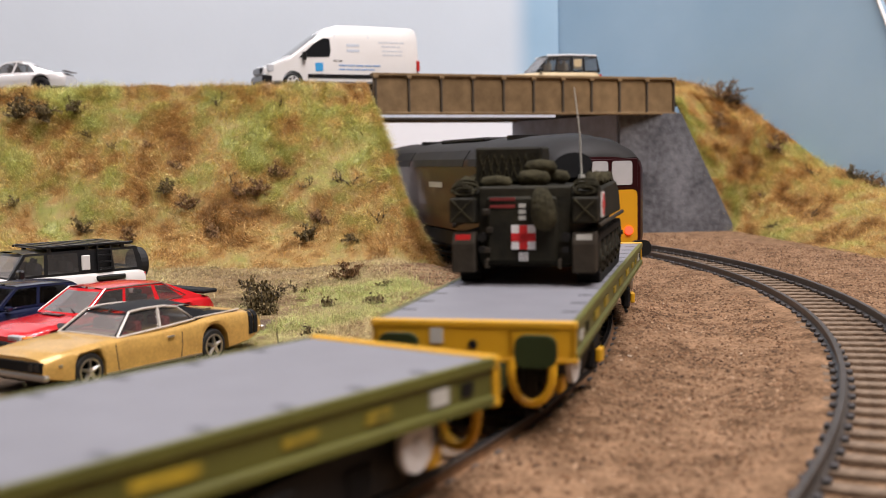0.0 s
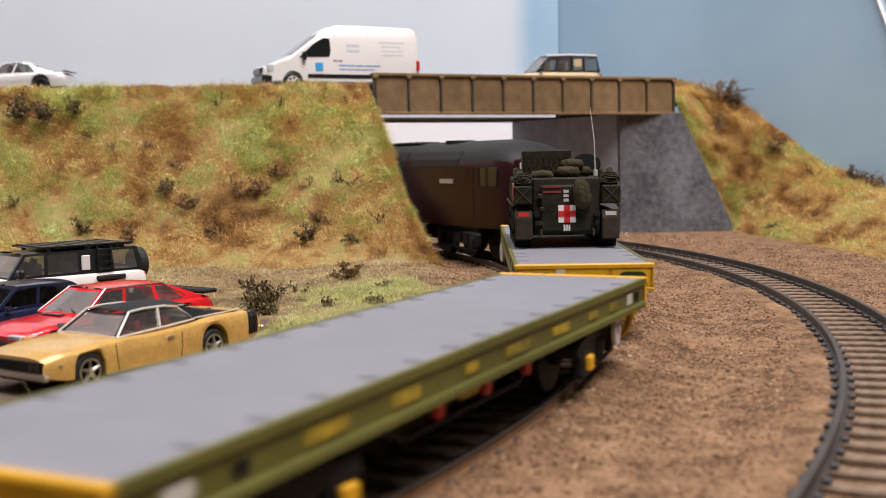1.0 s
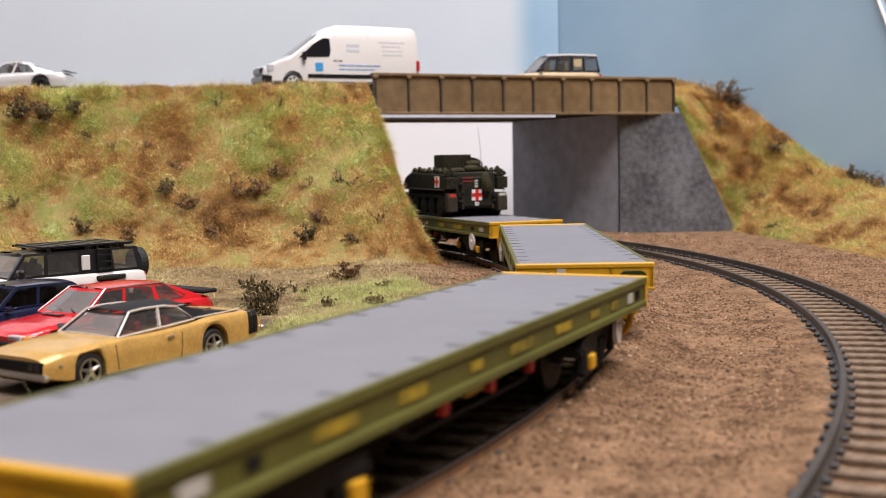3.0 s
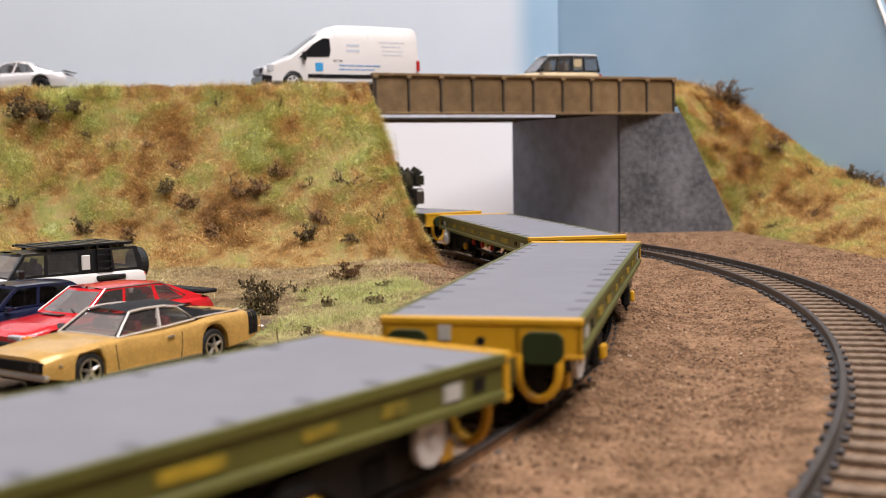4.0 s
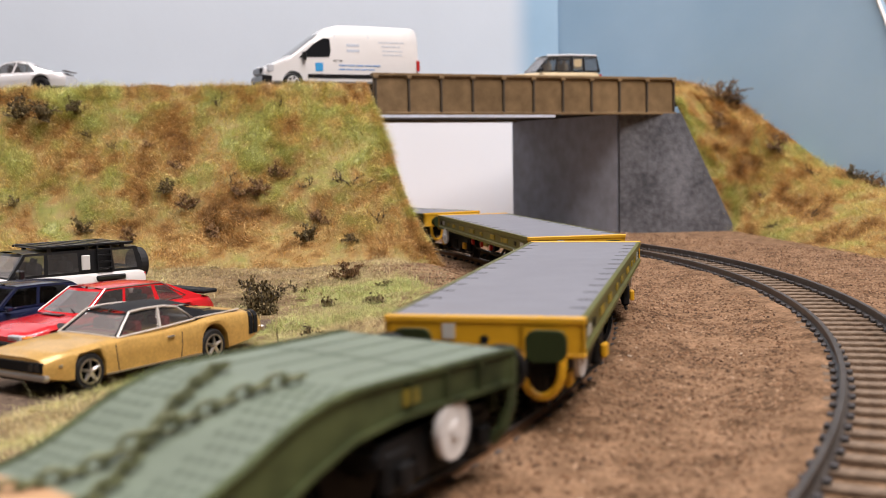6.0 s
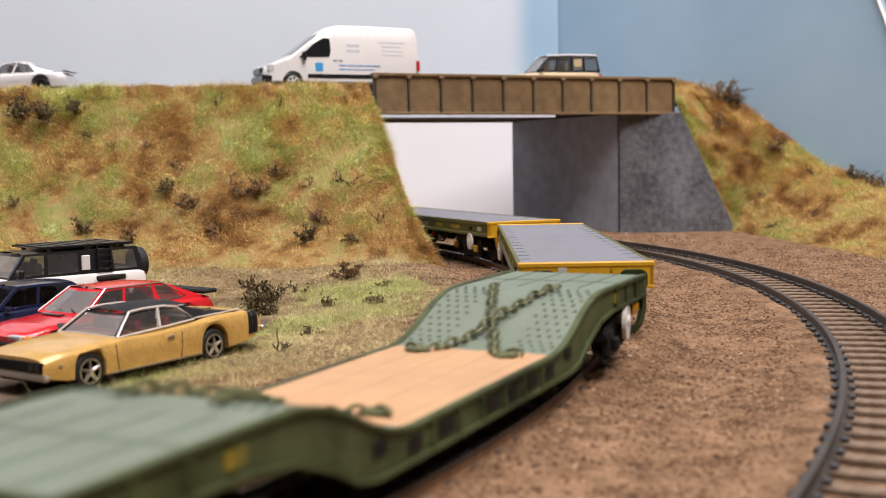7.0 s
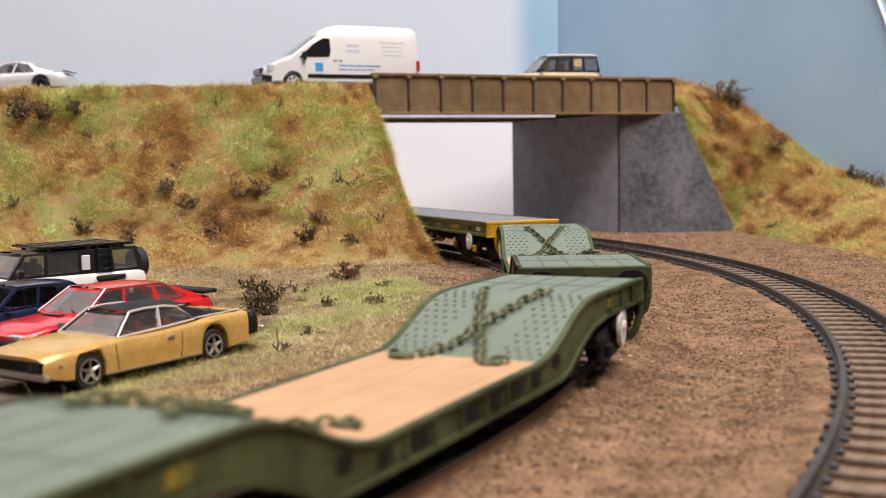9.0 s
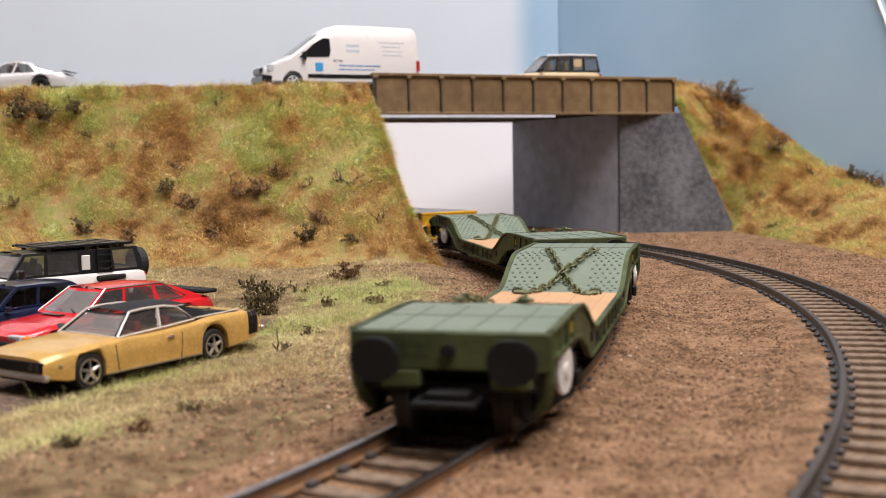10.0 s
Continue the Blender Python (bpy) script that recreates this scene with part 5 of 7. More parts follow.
def car(name, label, category, L, W, top, belt_w, axles, wheel_r, sill, paint, cabin, roof_paint, glass_mat, inside, rim=CHROME, spokes=5, tw=None, n=72, group="parked model cars", front_round=1.0):
    """x forwards, y to the left. top: height of the lower body along x. cabin: see below."""
    ob = thing(name, label, category, group)
    hw = W / 2
    arch_r = wheel_r + 0.9

    def width(x):
        e = min(1.0, (L / 2 - abs(x)) / (L * 0.11))
        return hw * (1 - 0.16 * front_round * (1 - e) ** 2)

    xs = sorted(set([-L / 2 + L * k / n for k in range(n + 1)] + [a + arch_r * math.cos(math.pi * k / 8) for a in axles for k in range(9)]))
    bm = bmesh.new()
    stations = []
    for x in xs:
        w, zt = width(x), curve_at(top, x)
        zb = curve_at(sill, x)
        for a in axles:
            if abs(x - a) < arch_r:
                zb = max(zb, wheel_r + math.sqrt(max(0, arch_r ** 2 - (x - a) ** 2)))
        zb = min(zb, zt - 1.6)
        zm = zb + (zt - zb) * 0.45
        ring = [(w * 0.93, zb), (w * 0.985, zb + 0.35), (w, zm), (w * 0.985, zt - 1.0), (w * 0.93, zt - 0.3), (w * 0.8, zt), (w * 0.35, zt + 0.25)]
        stations.append([(x, y, z) for y, z in ring] + [(x, -y, z) for y, z in ring[::-1]])
    loft_sections(bm, stations)
    body = part("body", bm, paint, ob, "", smooth=42)
    c = cabin
    zb_f, zb_r, zt = c["base_f"], c["base_r"], c["roof"]
    wb, wt = c["wb"] / 2, c["wt"] / 2
    f_lv = (0.0, 0.1, 0.9, 1.0)
    knots = c["knots"]          # (x at belt, x at roof, window after this knot?)
    x0b, x0t, x1b, x1t = knots[0][0], knots[0][1], knots[-1][0], knots[-1][1]

    def zbelt(x):
        return zb_r + (zb_f - zb_r) * (x - x1b) / (x0b - x1b)

    def zroof(x):
        u = (x - x1t) / (x0t - x1t)
        return zt - c.get("drop_r", 0) * max(0, 1 - u * 2.2) ** 2 - c.get("drop_f", 0) * max(0, u * 2.6 - 1.6) ** 2

    def side(k, f, s):
        xb, xt = knots[k][0], knots[k][1]
        x = xb + (xt - xb) * f
        bow = 1 + 0.03 * math.sin(math.pi * f)
        return Vector((x, s * (wb + (wt - wb) * f) * bow, zbelt(xb) + (zroof(xt) - zbelt(xb)) * f))

    bm = bmesh.new()
    panes = []

    def quad(ps, b=bm):
        b.faces.new([b.verts.new(p * MM) for p in ps])
    for s in (-1, 1):
        for k in range(len(knots) - 1):
            for j in range(3):
                ps = [side(k, f_lv[j], s), side(k + 1, f_lv[j], s), side(k + 1, f_lv[j + 1], s), side(k, f_lv[j + 1], s)]
                if j == 1 and knots[k][2]:
                    panes.append(("side_window", ps))
                else:
                    quad(ps)
    for k, nm, has in ((0, "windscreen", True), (len(knots) - 1, "rear_window", c.get("rear_glass", True))):
        for j in range(3):
            rows = []
            for f in (f_lv[j], f_lv[j + 1]):
                l, r = side(k, f, 1), side(k, f, -1)
                row = [l.lerp(r, q) for q in (0, 0.06, 0.35, 0.65, 0.94, 1)]
                for i in (2, 3):
                    row[i].x += (0.9 if k == 0 else -0.5)
                rows.append(row)
            for i in range(5):
                ps = [rows[0][i], rows[0][i + 1], rows[1][i + 1], rows[1][i]]
                if j == 1 and 1 <= i <= 3 and has:
                    panes.append((nm, ps))
                else:
                    quad(ps)
    frame_ob = part("cabin_frame", bm, c.get("pillar", paint), ob)
    # roof with a crown
    bm = bmesh.new()
    nx, ny = 14, 8
    grid = []
    for i in range(nx + 1):
        x = x0t + (x1t - x0t) * i / nx
        row = []
        for j in range(ny + 1):
            g = -1 + 2 * j / ny
            bulge = 0.9 if i == 0 and abs(g) < 0.5 else 0.0
            row.append(bm.verts.new(((x + (0.9 * (1 - g * g) if i == 0 else (-0.5 * (1 - g * g) if i == nx else 0))) * MM, g * wt * 1.01 * MM, (zroof(x) + c.get("crown", 0.7) * (1 - g * g) + 0.05) * MM)))
        grid.append(row)
    for i in range(nx):
        for j in range(ny):
            bm.faces.new((grid[i][j], grid[i + 1][j], grid[i + 1][j + 1], grid[i][j + 1]))
    bmesh.ops.recalc_face_normals(bm, faces=bm.faces[:])
    rf = part("roof", bm, roof_paint, ob, c.get("roof_label", ""), smooth=60)
    groups = {}
    for nm, ps in panes:
        key = nm if nm != "side_window" else nm + str(len(groups))
        groups.setdefault(key, (nm, []))[1].append(ps)
    for nm, quads in groups.values():
        bm = bmesh.new()
        for ps in quads:
            bm.faces.new([bm.verts.new(p * MM) for p in ps])
        bmesh.ops.remove_doubles(bm, verts=bm.verts[:], dist=1e-6)
        part(nm, bm, GLASS_PALE if nm == "windscreen" and glass_mat is GLASS else glass_mat, ob, "clear glass pane")
    # inside: floor tray and seats
    bm = bmesh.new()
    lo = min(zb_f, zb_r) - 1.2
    box(bm, min(x0b, x1b) + 1, max(x0b, x1b) - 1, -wb + 0.8, wb - 0.8, lo, lo + 0.5)
    for x in c["seats"]:
        for y in (-wb * 0.45, wb * 0.45):
            box(bm, x - 1.0, x + 1.0, y - wb * 0.34, y + wb * 0.34, lo, lo + (zt - lo) * 0.62, 0.5)
            box(bm, x - 0.6, x + 0.6, y - wb * 0.14, y + wb * 0.14, lo + (zt - lo) * 0.62, lo + (zt - lo) * 0.78, 0.3)
    box(bm, x0b - 6, x0b - 3, -wb * 0.85, wb * 0.85, lo, lo + 1.8, 0.4)
    part("interior", bm, inside, ob, "moulded seats and dashboard", smooth=40)
    tw = tw or W * 0.13
    for a in axles:
        for s in (-1, 1):
            road_wheel(ob, a, s * (hw - tw * 0.5 - 0.25), wheel_r, tw, rim, spokes)
    bm = bmesh.new()
    box(bm, -L / 2 + 2, L / 2 - 2, -hw * 0.62, hw * 0.62, curve_at(sill, 0) + 0.1, curve_at(sill, 0) + 2.4)
    part("underbody", bm, BLACK, ob)
    return ob, body


def small_box(parent, name, dims, mat, label="", bevel=0.15):
    bm = bmesh.new()
    box(bm, *dims, bevel)
    return part(name, bm, mat, parent, label)


def strip(parent, name, pts, r, mat, label="", seg=5):
    bm = bmesh.new()
    tube(bm, pts, r, seg)
    return part(name, bm, mat, parent, label)


LOT_Z = GROUND + 0.0001
HEAD = -116.1

# gold two-door coupe
L, W = 73.0, 22.0
coupe, body = car("coupe_car", "gold two-door muscle coupe with a black vinyl roof, parked on dirt", "car", L, W,
                  [(-36.5, 8.4), (-35, 9.8), (-30, 10.7), (-20, 10.8), (-10, 10.0), (4, 9.6), (12, 9.7), (22, 9.3), (32, 8.6), (36.5, 7.6)], W,
                  (24.0, -19.0), 3.9, [(-36.5, 4.8), (-30, 3.2), (-22, 2.4), (22, 2.3), (30, 2.6), (36.5, 3.6)], GOLD,
                  dict(base_f=9.4, base_r=10.5, roof=14.2, wb=18.8, wt=13.4, crown=0.8, drop_r=2.2, drop_f=0.4, pillar=VINYL,
                       knots=[(14.0, 7.0, False), (12.8, 6.4, True), (0.0, -2.2, False), (-1.0, -3.0, True), (-12.8, -9.2, False), (-30.5, -19.5, False)],
                       seats=(4.0, -6.0), roof_label="black vinyl roof", rear_glass=True), VINYL, GLASS, INTERIOR_RED, CHROME, 5, tw=4.0)
small_box(coupe, "grille", (35.9, 36.8, -9.2, 9.2, 4.9, 7.1), BLACK, "wide black grille", 0.2)
small_box(coupe, "front_bumper", (35.7, 37.4, -10.8, 10.8, 3.4, 4.7), CHROME, "chrome bumper", 0.4)
small_box(coupe, "rear_bumper", (-37.2, -36.0, -10.2, 10.2, 5.0, 6.3), CHROME, "chrome bumper", 0.3)
for y in (-7.8, -5.9, 5.9, 7.8):
    bm = bmesh.new()
    cyl(bm, (36.7, y, 6.0), 0.8, 0.6, "x", 12)
    part("headlight", bm, CAR_BLACK, coupe, "dark round headlight")
for s in (-1, 1):
    hw = W / 2
    for x0, x1, k in ((-33.6, -32.4, 0.972), (-31.8, -30.6, 0.99)):
        bm = bmesh.new()
        y = s * hw * k
        loft_sections(bm, [[(x0, y * f, z), (x1, y * f, z), (x1, y * f + s * 0.3, z), (x0, y * f + s * 0.3, z)] for f, z in ((0.985, 5.0), (1.0, 7.4), (0.985, 9.2), (0.93, 10.1), (0.8, 10.5))])
        part("side_stripe", bm, VINYL, coupe, "black tail stripe")
    small_box(coupe, "door_handle", (-4.0, -1.6, s * hw - 0.25, s * hw + 0.35, 7.7, 8.2), CHROME, "chrome door handle", 0.15)
    small_box(coupe, "marker_lamp", (32.1, 33.1, s * hw * 0.97 - 0.3, s * hw * 0.97 + 0.2, 5.8, 6.4), CHROME)
    strip(coupe, "sill_trim", [(-14, s * hw * 0.995, 2.7), (19, s * hw * 0.995, 2.6)], 0.26, CHROME, "chrome sill trim")
    for x, lean in ((15.0, 0.6), (-6.4, -0.4)):
        strip(coupe, "door_seam", [(x, s * hw * 0.992, 2.8), (x + lean, s * hw * 1.0, 6), (x + lean * 1.4, s * hw * 0.986, 8.5)], 0.13, INTERIOR)
    strip(coupe, "window_trim", [(14.1, s * 9.55, 9.5), (7.0, s * 6.85, 14.1), (2.0, s * 6.9, 14.4), (-5.0, s * 6.9, 14.3), (-9.4, s * 7.05, 13.7), (-13.4, s * 9.3, 10.6), (-4, s * 9.7, 10.2), (12.4, s * 9.7, 9.6), (14.1, s * 9.55, 9.5)], 0.3, TRIM, "chrome window surround")
    strip(coupe, "window_trim", [(-0.5, s * 9.6, 10.0), (-2.6, s * 7.0, 14.2)], 0.36, TRIM, "pale quarter-window post")
    strip(coupe, "deck_trim", [(-13.4, s * 9.3, 10.8), (-29, s * 9.2, 11.1)], 0.2, TRIM)
small_box(coupe, "badge", (-20.2, -17.8, 8.35, 8.75, 12.0, 12.5), CHROME, "small bright script badge", 0)
strip(coupe, "windscreen_trim", [(14.2, 9.0, 9.6), (15.0, 4, 9.9), (15.0, -4, 9.9), (14.2, -9.0, 9.6)], 0.25, TRIM)
# a compact wheelbase: everything ahead of the rear axle draws in towards it
for ob in list(coupe.children):
    if ob.name.startswith("wheel"):
        if ob.data.vertices[0].co.x > 0:
            for w in (ob, *ob.children):
                for v in w.data.vertices:
                    v.co.x -= 43 * 0.18 * MM
    else:
        for v in ob.data.vertices:
            if v.co.x > -19 * MM:
                v.co.x = -19 * MM + (v.co.x + 19 * MM) * 0.82
put(coupe, Matrix.Translation((-0.0735, 0.2405, LOT_Z)) @ pose(0, 0, 0, 0, 0, -123) @ Matrix.Translation((-0.0015, 0, 0)))

# red hatchback
L, W = 62.0, 21.6
hatch, body = car("hatchback_car", "bright red five-door hatchback with black rear spoiler on the dirt lot", "car", L, W,
                  [(-31, 7.6), (-29, 9.4), (-20, 9.4), (0, 8.9), (10, 8.5), (22, 7.6), (28, 6.6), (31, 5.6)], W,
                  (19.0, -17.8), 3.9, [(-31, 4.0), (-25, 2.6), (20, 2.4), (31, 2.9)], CAR_RED,
                  dict(base_f=8.6, base_r=9.3, roof=14.6, wb=18.8, wt=14.2, crown=0.5, drop_r=0.8, drop_f=0.2,
                       knots=[(12.6, 4.4, False), (11.2, 3.6, True), (0.8, -1.4, False), (-0.2, -2.2, True), (-10.4, -10.4, False), (-12, -11.4, True), (-20.5, -14.6, False), (-27.5, -16, False)],
                       seats=(1.5, -8.5)), CAR_RED, GLASS, INTERIOR, LAMP_CLEAR, 6, tw=3.6)
small_box(hatch, "spoiler", (-31.5, -26.0, -10.4, 10.4, 10.1, 11.2), VINYL, "black rubber boot spoiler", 0.4)
small_box(hatch, "front_bumper", (29.6, 31.8, -10.8, 10.8, 2.4, 4.6), VINYL, "black bumper", 0.4)
small_box(hatch, "rear_bumper", (-31.8, -30, -10.8, 10.8, 3.2, 5.2), VINYL, "black bumper", 0.4)
small_box(hatch, "bonnet_vent", (12.6, 15.0, -5.5, 3.0, 8.55, 8.85), CAR_BLACK, "black bonnet vent", 0.1)
for s in (-1, 1):
    small_box(hatch, "headlight", (29.2, 31.0, s * 7.4 - 2.4, s * 7.4 + 2.4, 4.8, 6.2), LAMP_CLEAR, "rectangular headlight", 0.2)
    small_box(hatch, "indicator", (28.2, 30.6, s * 10.5 - 0.5, s * 10.5 + 0.5, 4.8, 6.0), LAMP_AMBER, "amber indicator", 0.2)
    strip(hatch, "window_trim", [(12.4, s * 9.5, 8.9), (4.2, s * 7.25, 14.5), (-14, s * 7.3, 14.4), (-20.8, s * 8.9, 10.4), (-12, s * 9.6, 9.6), (11, s * 9.6, 8.9)], 0.18, CHROME, "bright window surround")
    small_box(hatch, "side_moulding", (-28, 28, s * W / 2 - 0.2, s * W / 2 + 0.22, 5.2, 5.8), VINYL, "", 0.1)
strip(hatch, "wiper", [(12.4, 5.5, 9.3), (10.6, 1.0, 10.3)], 0.2, CAR_BLACK)
strip(hatch, "wiper", [(12.4, 0.5, 9.3), (10.6, -4.0, 10.3)], 0.2, CAR_BLACK)
put(hatch, Matrix.Translation((-0.0898, 0.2862, LOT_Z)) @ pose(0, 0, 0, 0, 0, -125))

# dark blue saloon
L, W = 60.0, 22.6
saloon, body = car("saloon_car", "glossy dark navy saloon with tinted windows, parked on dirt", "car", L, W,
                   [(-30, 8.2), (-28, 9.3), (-18, 9.4), (0, 9.0), (12, 8.6), (24, 7.9), (30, 6.6)], W,
                   (18.4, -17.2), 3.8, [(-30, 3.6), (-24, 2.4), (20, 2.3), (30, 2.8)], NAVY,
                   dict(base_f=8.8, base_r=9.2, roof=14.4, wb=20.2, wt=16.0, crown=0.5, drop_r=0.5,
                        knots=[(12.0, 4.6, False), (10.8, 3.8, True), (0.6, -1.2, False), (-0.4, -2.0, True), (-10.8, -9.6, False), (-19, -12.5, False)],
                        seats=(1.5, -8)), NAVY, GLASS_DARK, INTERIOR, CHROME, 8, tw=3.5)
for s in (-1, 1):
    small_box(saloon, "headlight", (28.2, 30.2, s * 7.6 - 2.6, s * 7.6 + 2.6, 5.0, 6.6), LAMP_CLEAR, "clear headlight", 0.3)
    small_box(saloon, "door_mirror", (8.6, 10.2, s * 11.6 - 1.0, s * 11.6 + 1.0, 8.6, 10.0), NAVY, "navy door mirror", 0.4)
    small_box(saloon, "tail_lamp", (-30.2, -29.0, s * 8.4 - 2.0, s * 8.4 + 2.0, 6.0, 8.0), RED, "red tail lamp", 0.2)
small_box(saloon, "grille", (29.4, 30.3, -4.0, 4.0, 4.4, 6.6), CAR_BLACK, "", 0.2)
put(saloon, Matrix.Translation((-0.1160, 0.2970, LOT_Z)) @ pose(0, 0, 0, 0, 0, -128))

# white and black off-roader with a roof rack
L, W = 62.0, 23.8
off, body = car("off_road_car", "white off-road car, black roof, roof rack and spare wheel, parked", "car", L, W,
                [(-31, 11.4), (-29, 12.2), (0, 12.2), (13, 12.2), (15, 12.0), (24, 11.4), (29, 10.6), (31, 8.8)], W,
                (20.0, -18.6), 5.0, [(-31, 4.8), (-20, 4.2), (20, 4.2), (31, 5.2)], CAR_WHITE,
                dict(base_f=12.0, base_r=12.1, roof=19.4, wb=21.6, wt=18.6, crown=0.5, drop_f=0.2, pillar=CAR_BLACK,
                     knots=[(13.6, 8.0, False), (12.4, 7.0, True), (2.6, 1.8, False), (1.4, 0.6, True), (-8.4, -8.8, False), (-12.6, -12.8, False), (-20.5, -20.2, True), (-28.4, -27.4, False), (-30.2, -29.0, False)],
                     seats=(3.0, -7.0), roof_label="black roof"), CAR_BLACK, GLASS, INTERIOR, CAR_BLACK, 6, tw=4.0, front_round=0.5)
for s in (-1, 1):
    small_box(off, "door_mirror", (9.6, 11.6, s * 12.8 - 1.5, s * 12.8 + 1.5, 12.0, 15.0), CAR_BLACK, "black door mirror", 0.5)
    small_box(off, "headlight", (29.6, 31.2, s * 8.2 - 2, s * 8.2 + 2, 8.4, 10.8), LAMP_CLEAR, "clear headlight", 0.4)
    small_box(off, "tail_lamp", (-31.2, -30.4, s * 10.0 - 0.8, s * 10.0 + 0.8, 8, 11), RED, "red tail lamp", 0.2)
    small_box(off, "wheel_arch", (15.0, 25.0, s * 11.9 - 0.35, s * 11.9 + 0.35, 9.6, 11.2), CAR_BLACK, "black wheel-arch flare", 0.4)
    small_box(off, "wheel_arch", (-23.6, -13.6, s * 11.9 - 0.35, s * 11.9 + 0.35, 9.6, 11.2), CAR_BLACK, "black wheel-arch flare", 0.4)
    lad = strip(off, "ladder", [(-19.0, s * 11.6, 12.6), (-19.2, s * 11.2, 16), (-19.4, s * 10.4, 20.2)], 0.45, CAR_BLACK, "black side ladder")
    strip(off, "ladder", [(-14.6, s * 11.6, 12.6), (-14.8, s * 11.2, 16), (-15.0, s * 10.4, 20.2)], 0.45, CAR_BLACK)
    for z in (13.4, 15.4, 17.4, 19.2):
        strip(off, "rung", [(-19.1, s * (12.0 - (z - 12) * 0.13), z), (-14.7, s * (12.0 - (z - 12) * 0.13), z)], 0.35, CAR_BLACK)
    small_box(off, "side_panel", (-12.2, -9.4, s * 10.9 - 0.3, s * 10.9 + 0.3, 13.2, 17.8), CAR_WHITE, "white side panel", 0.2)
rack = small_box(off, "roof_rack", (-27, 2.5, -9.6, 9.6, 20.3, 20.6), CAR_BLACK, "black slatted roof rack", 0.1)
for k in range(9):
    small_box(rack, "slat", (-26.6 + 3.3 * k, -25.2 + 3.3 * k, -9.8, 9.8, 20.6, 21.1), CAR_BLACK, "", 0.15)
for s in (-1, 1):
    strip(rack, "rack_rail", [(-27.4, s * 9.8, 20.9), (2.5, s * 9.8, 20.9), (3.5, s * 8.6, 20.7)], 0.35, CAR_BLACK)
    for x in (-24, -12, 0):
        small_box(rack, "rack_foot", (x - 0.6, x + 0.6, s * 9.0 - 0.5, s * 9.0 + 0.5, 19.2, 20.9), CAR_BLACK, "", 0.1)
bm = bmesh.new()
cyl(bm, (-33.2, 1.5, 13.2), 5.3, 3.4, "x", 24)
bmesh.ops.bevel(bm, geom=[e for e in bm.edges if e.is_boundary is False], offset=0.5 * MM, segments=2, affect="EDGES")
part("spare_wheel", bm, TYRE, off, "black spare wheel on the tailgate", smooth=50)
put(off, Matrix.Translation((-0.1258, 0.3390, LOT_Z + 0.0006)) @ pose(0, 0, 0, 0, 0, -136))

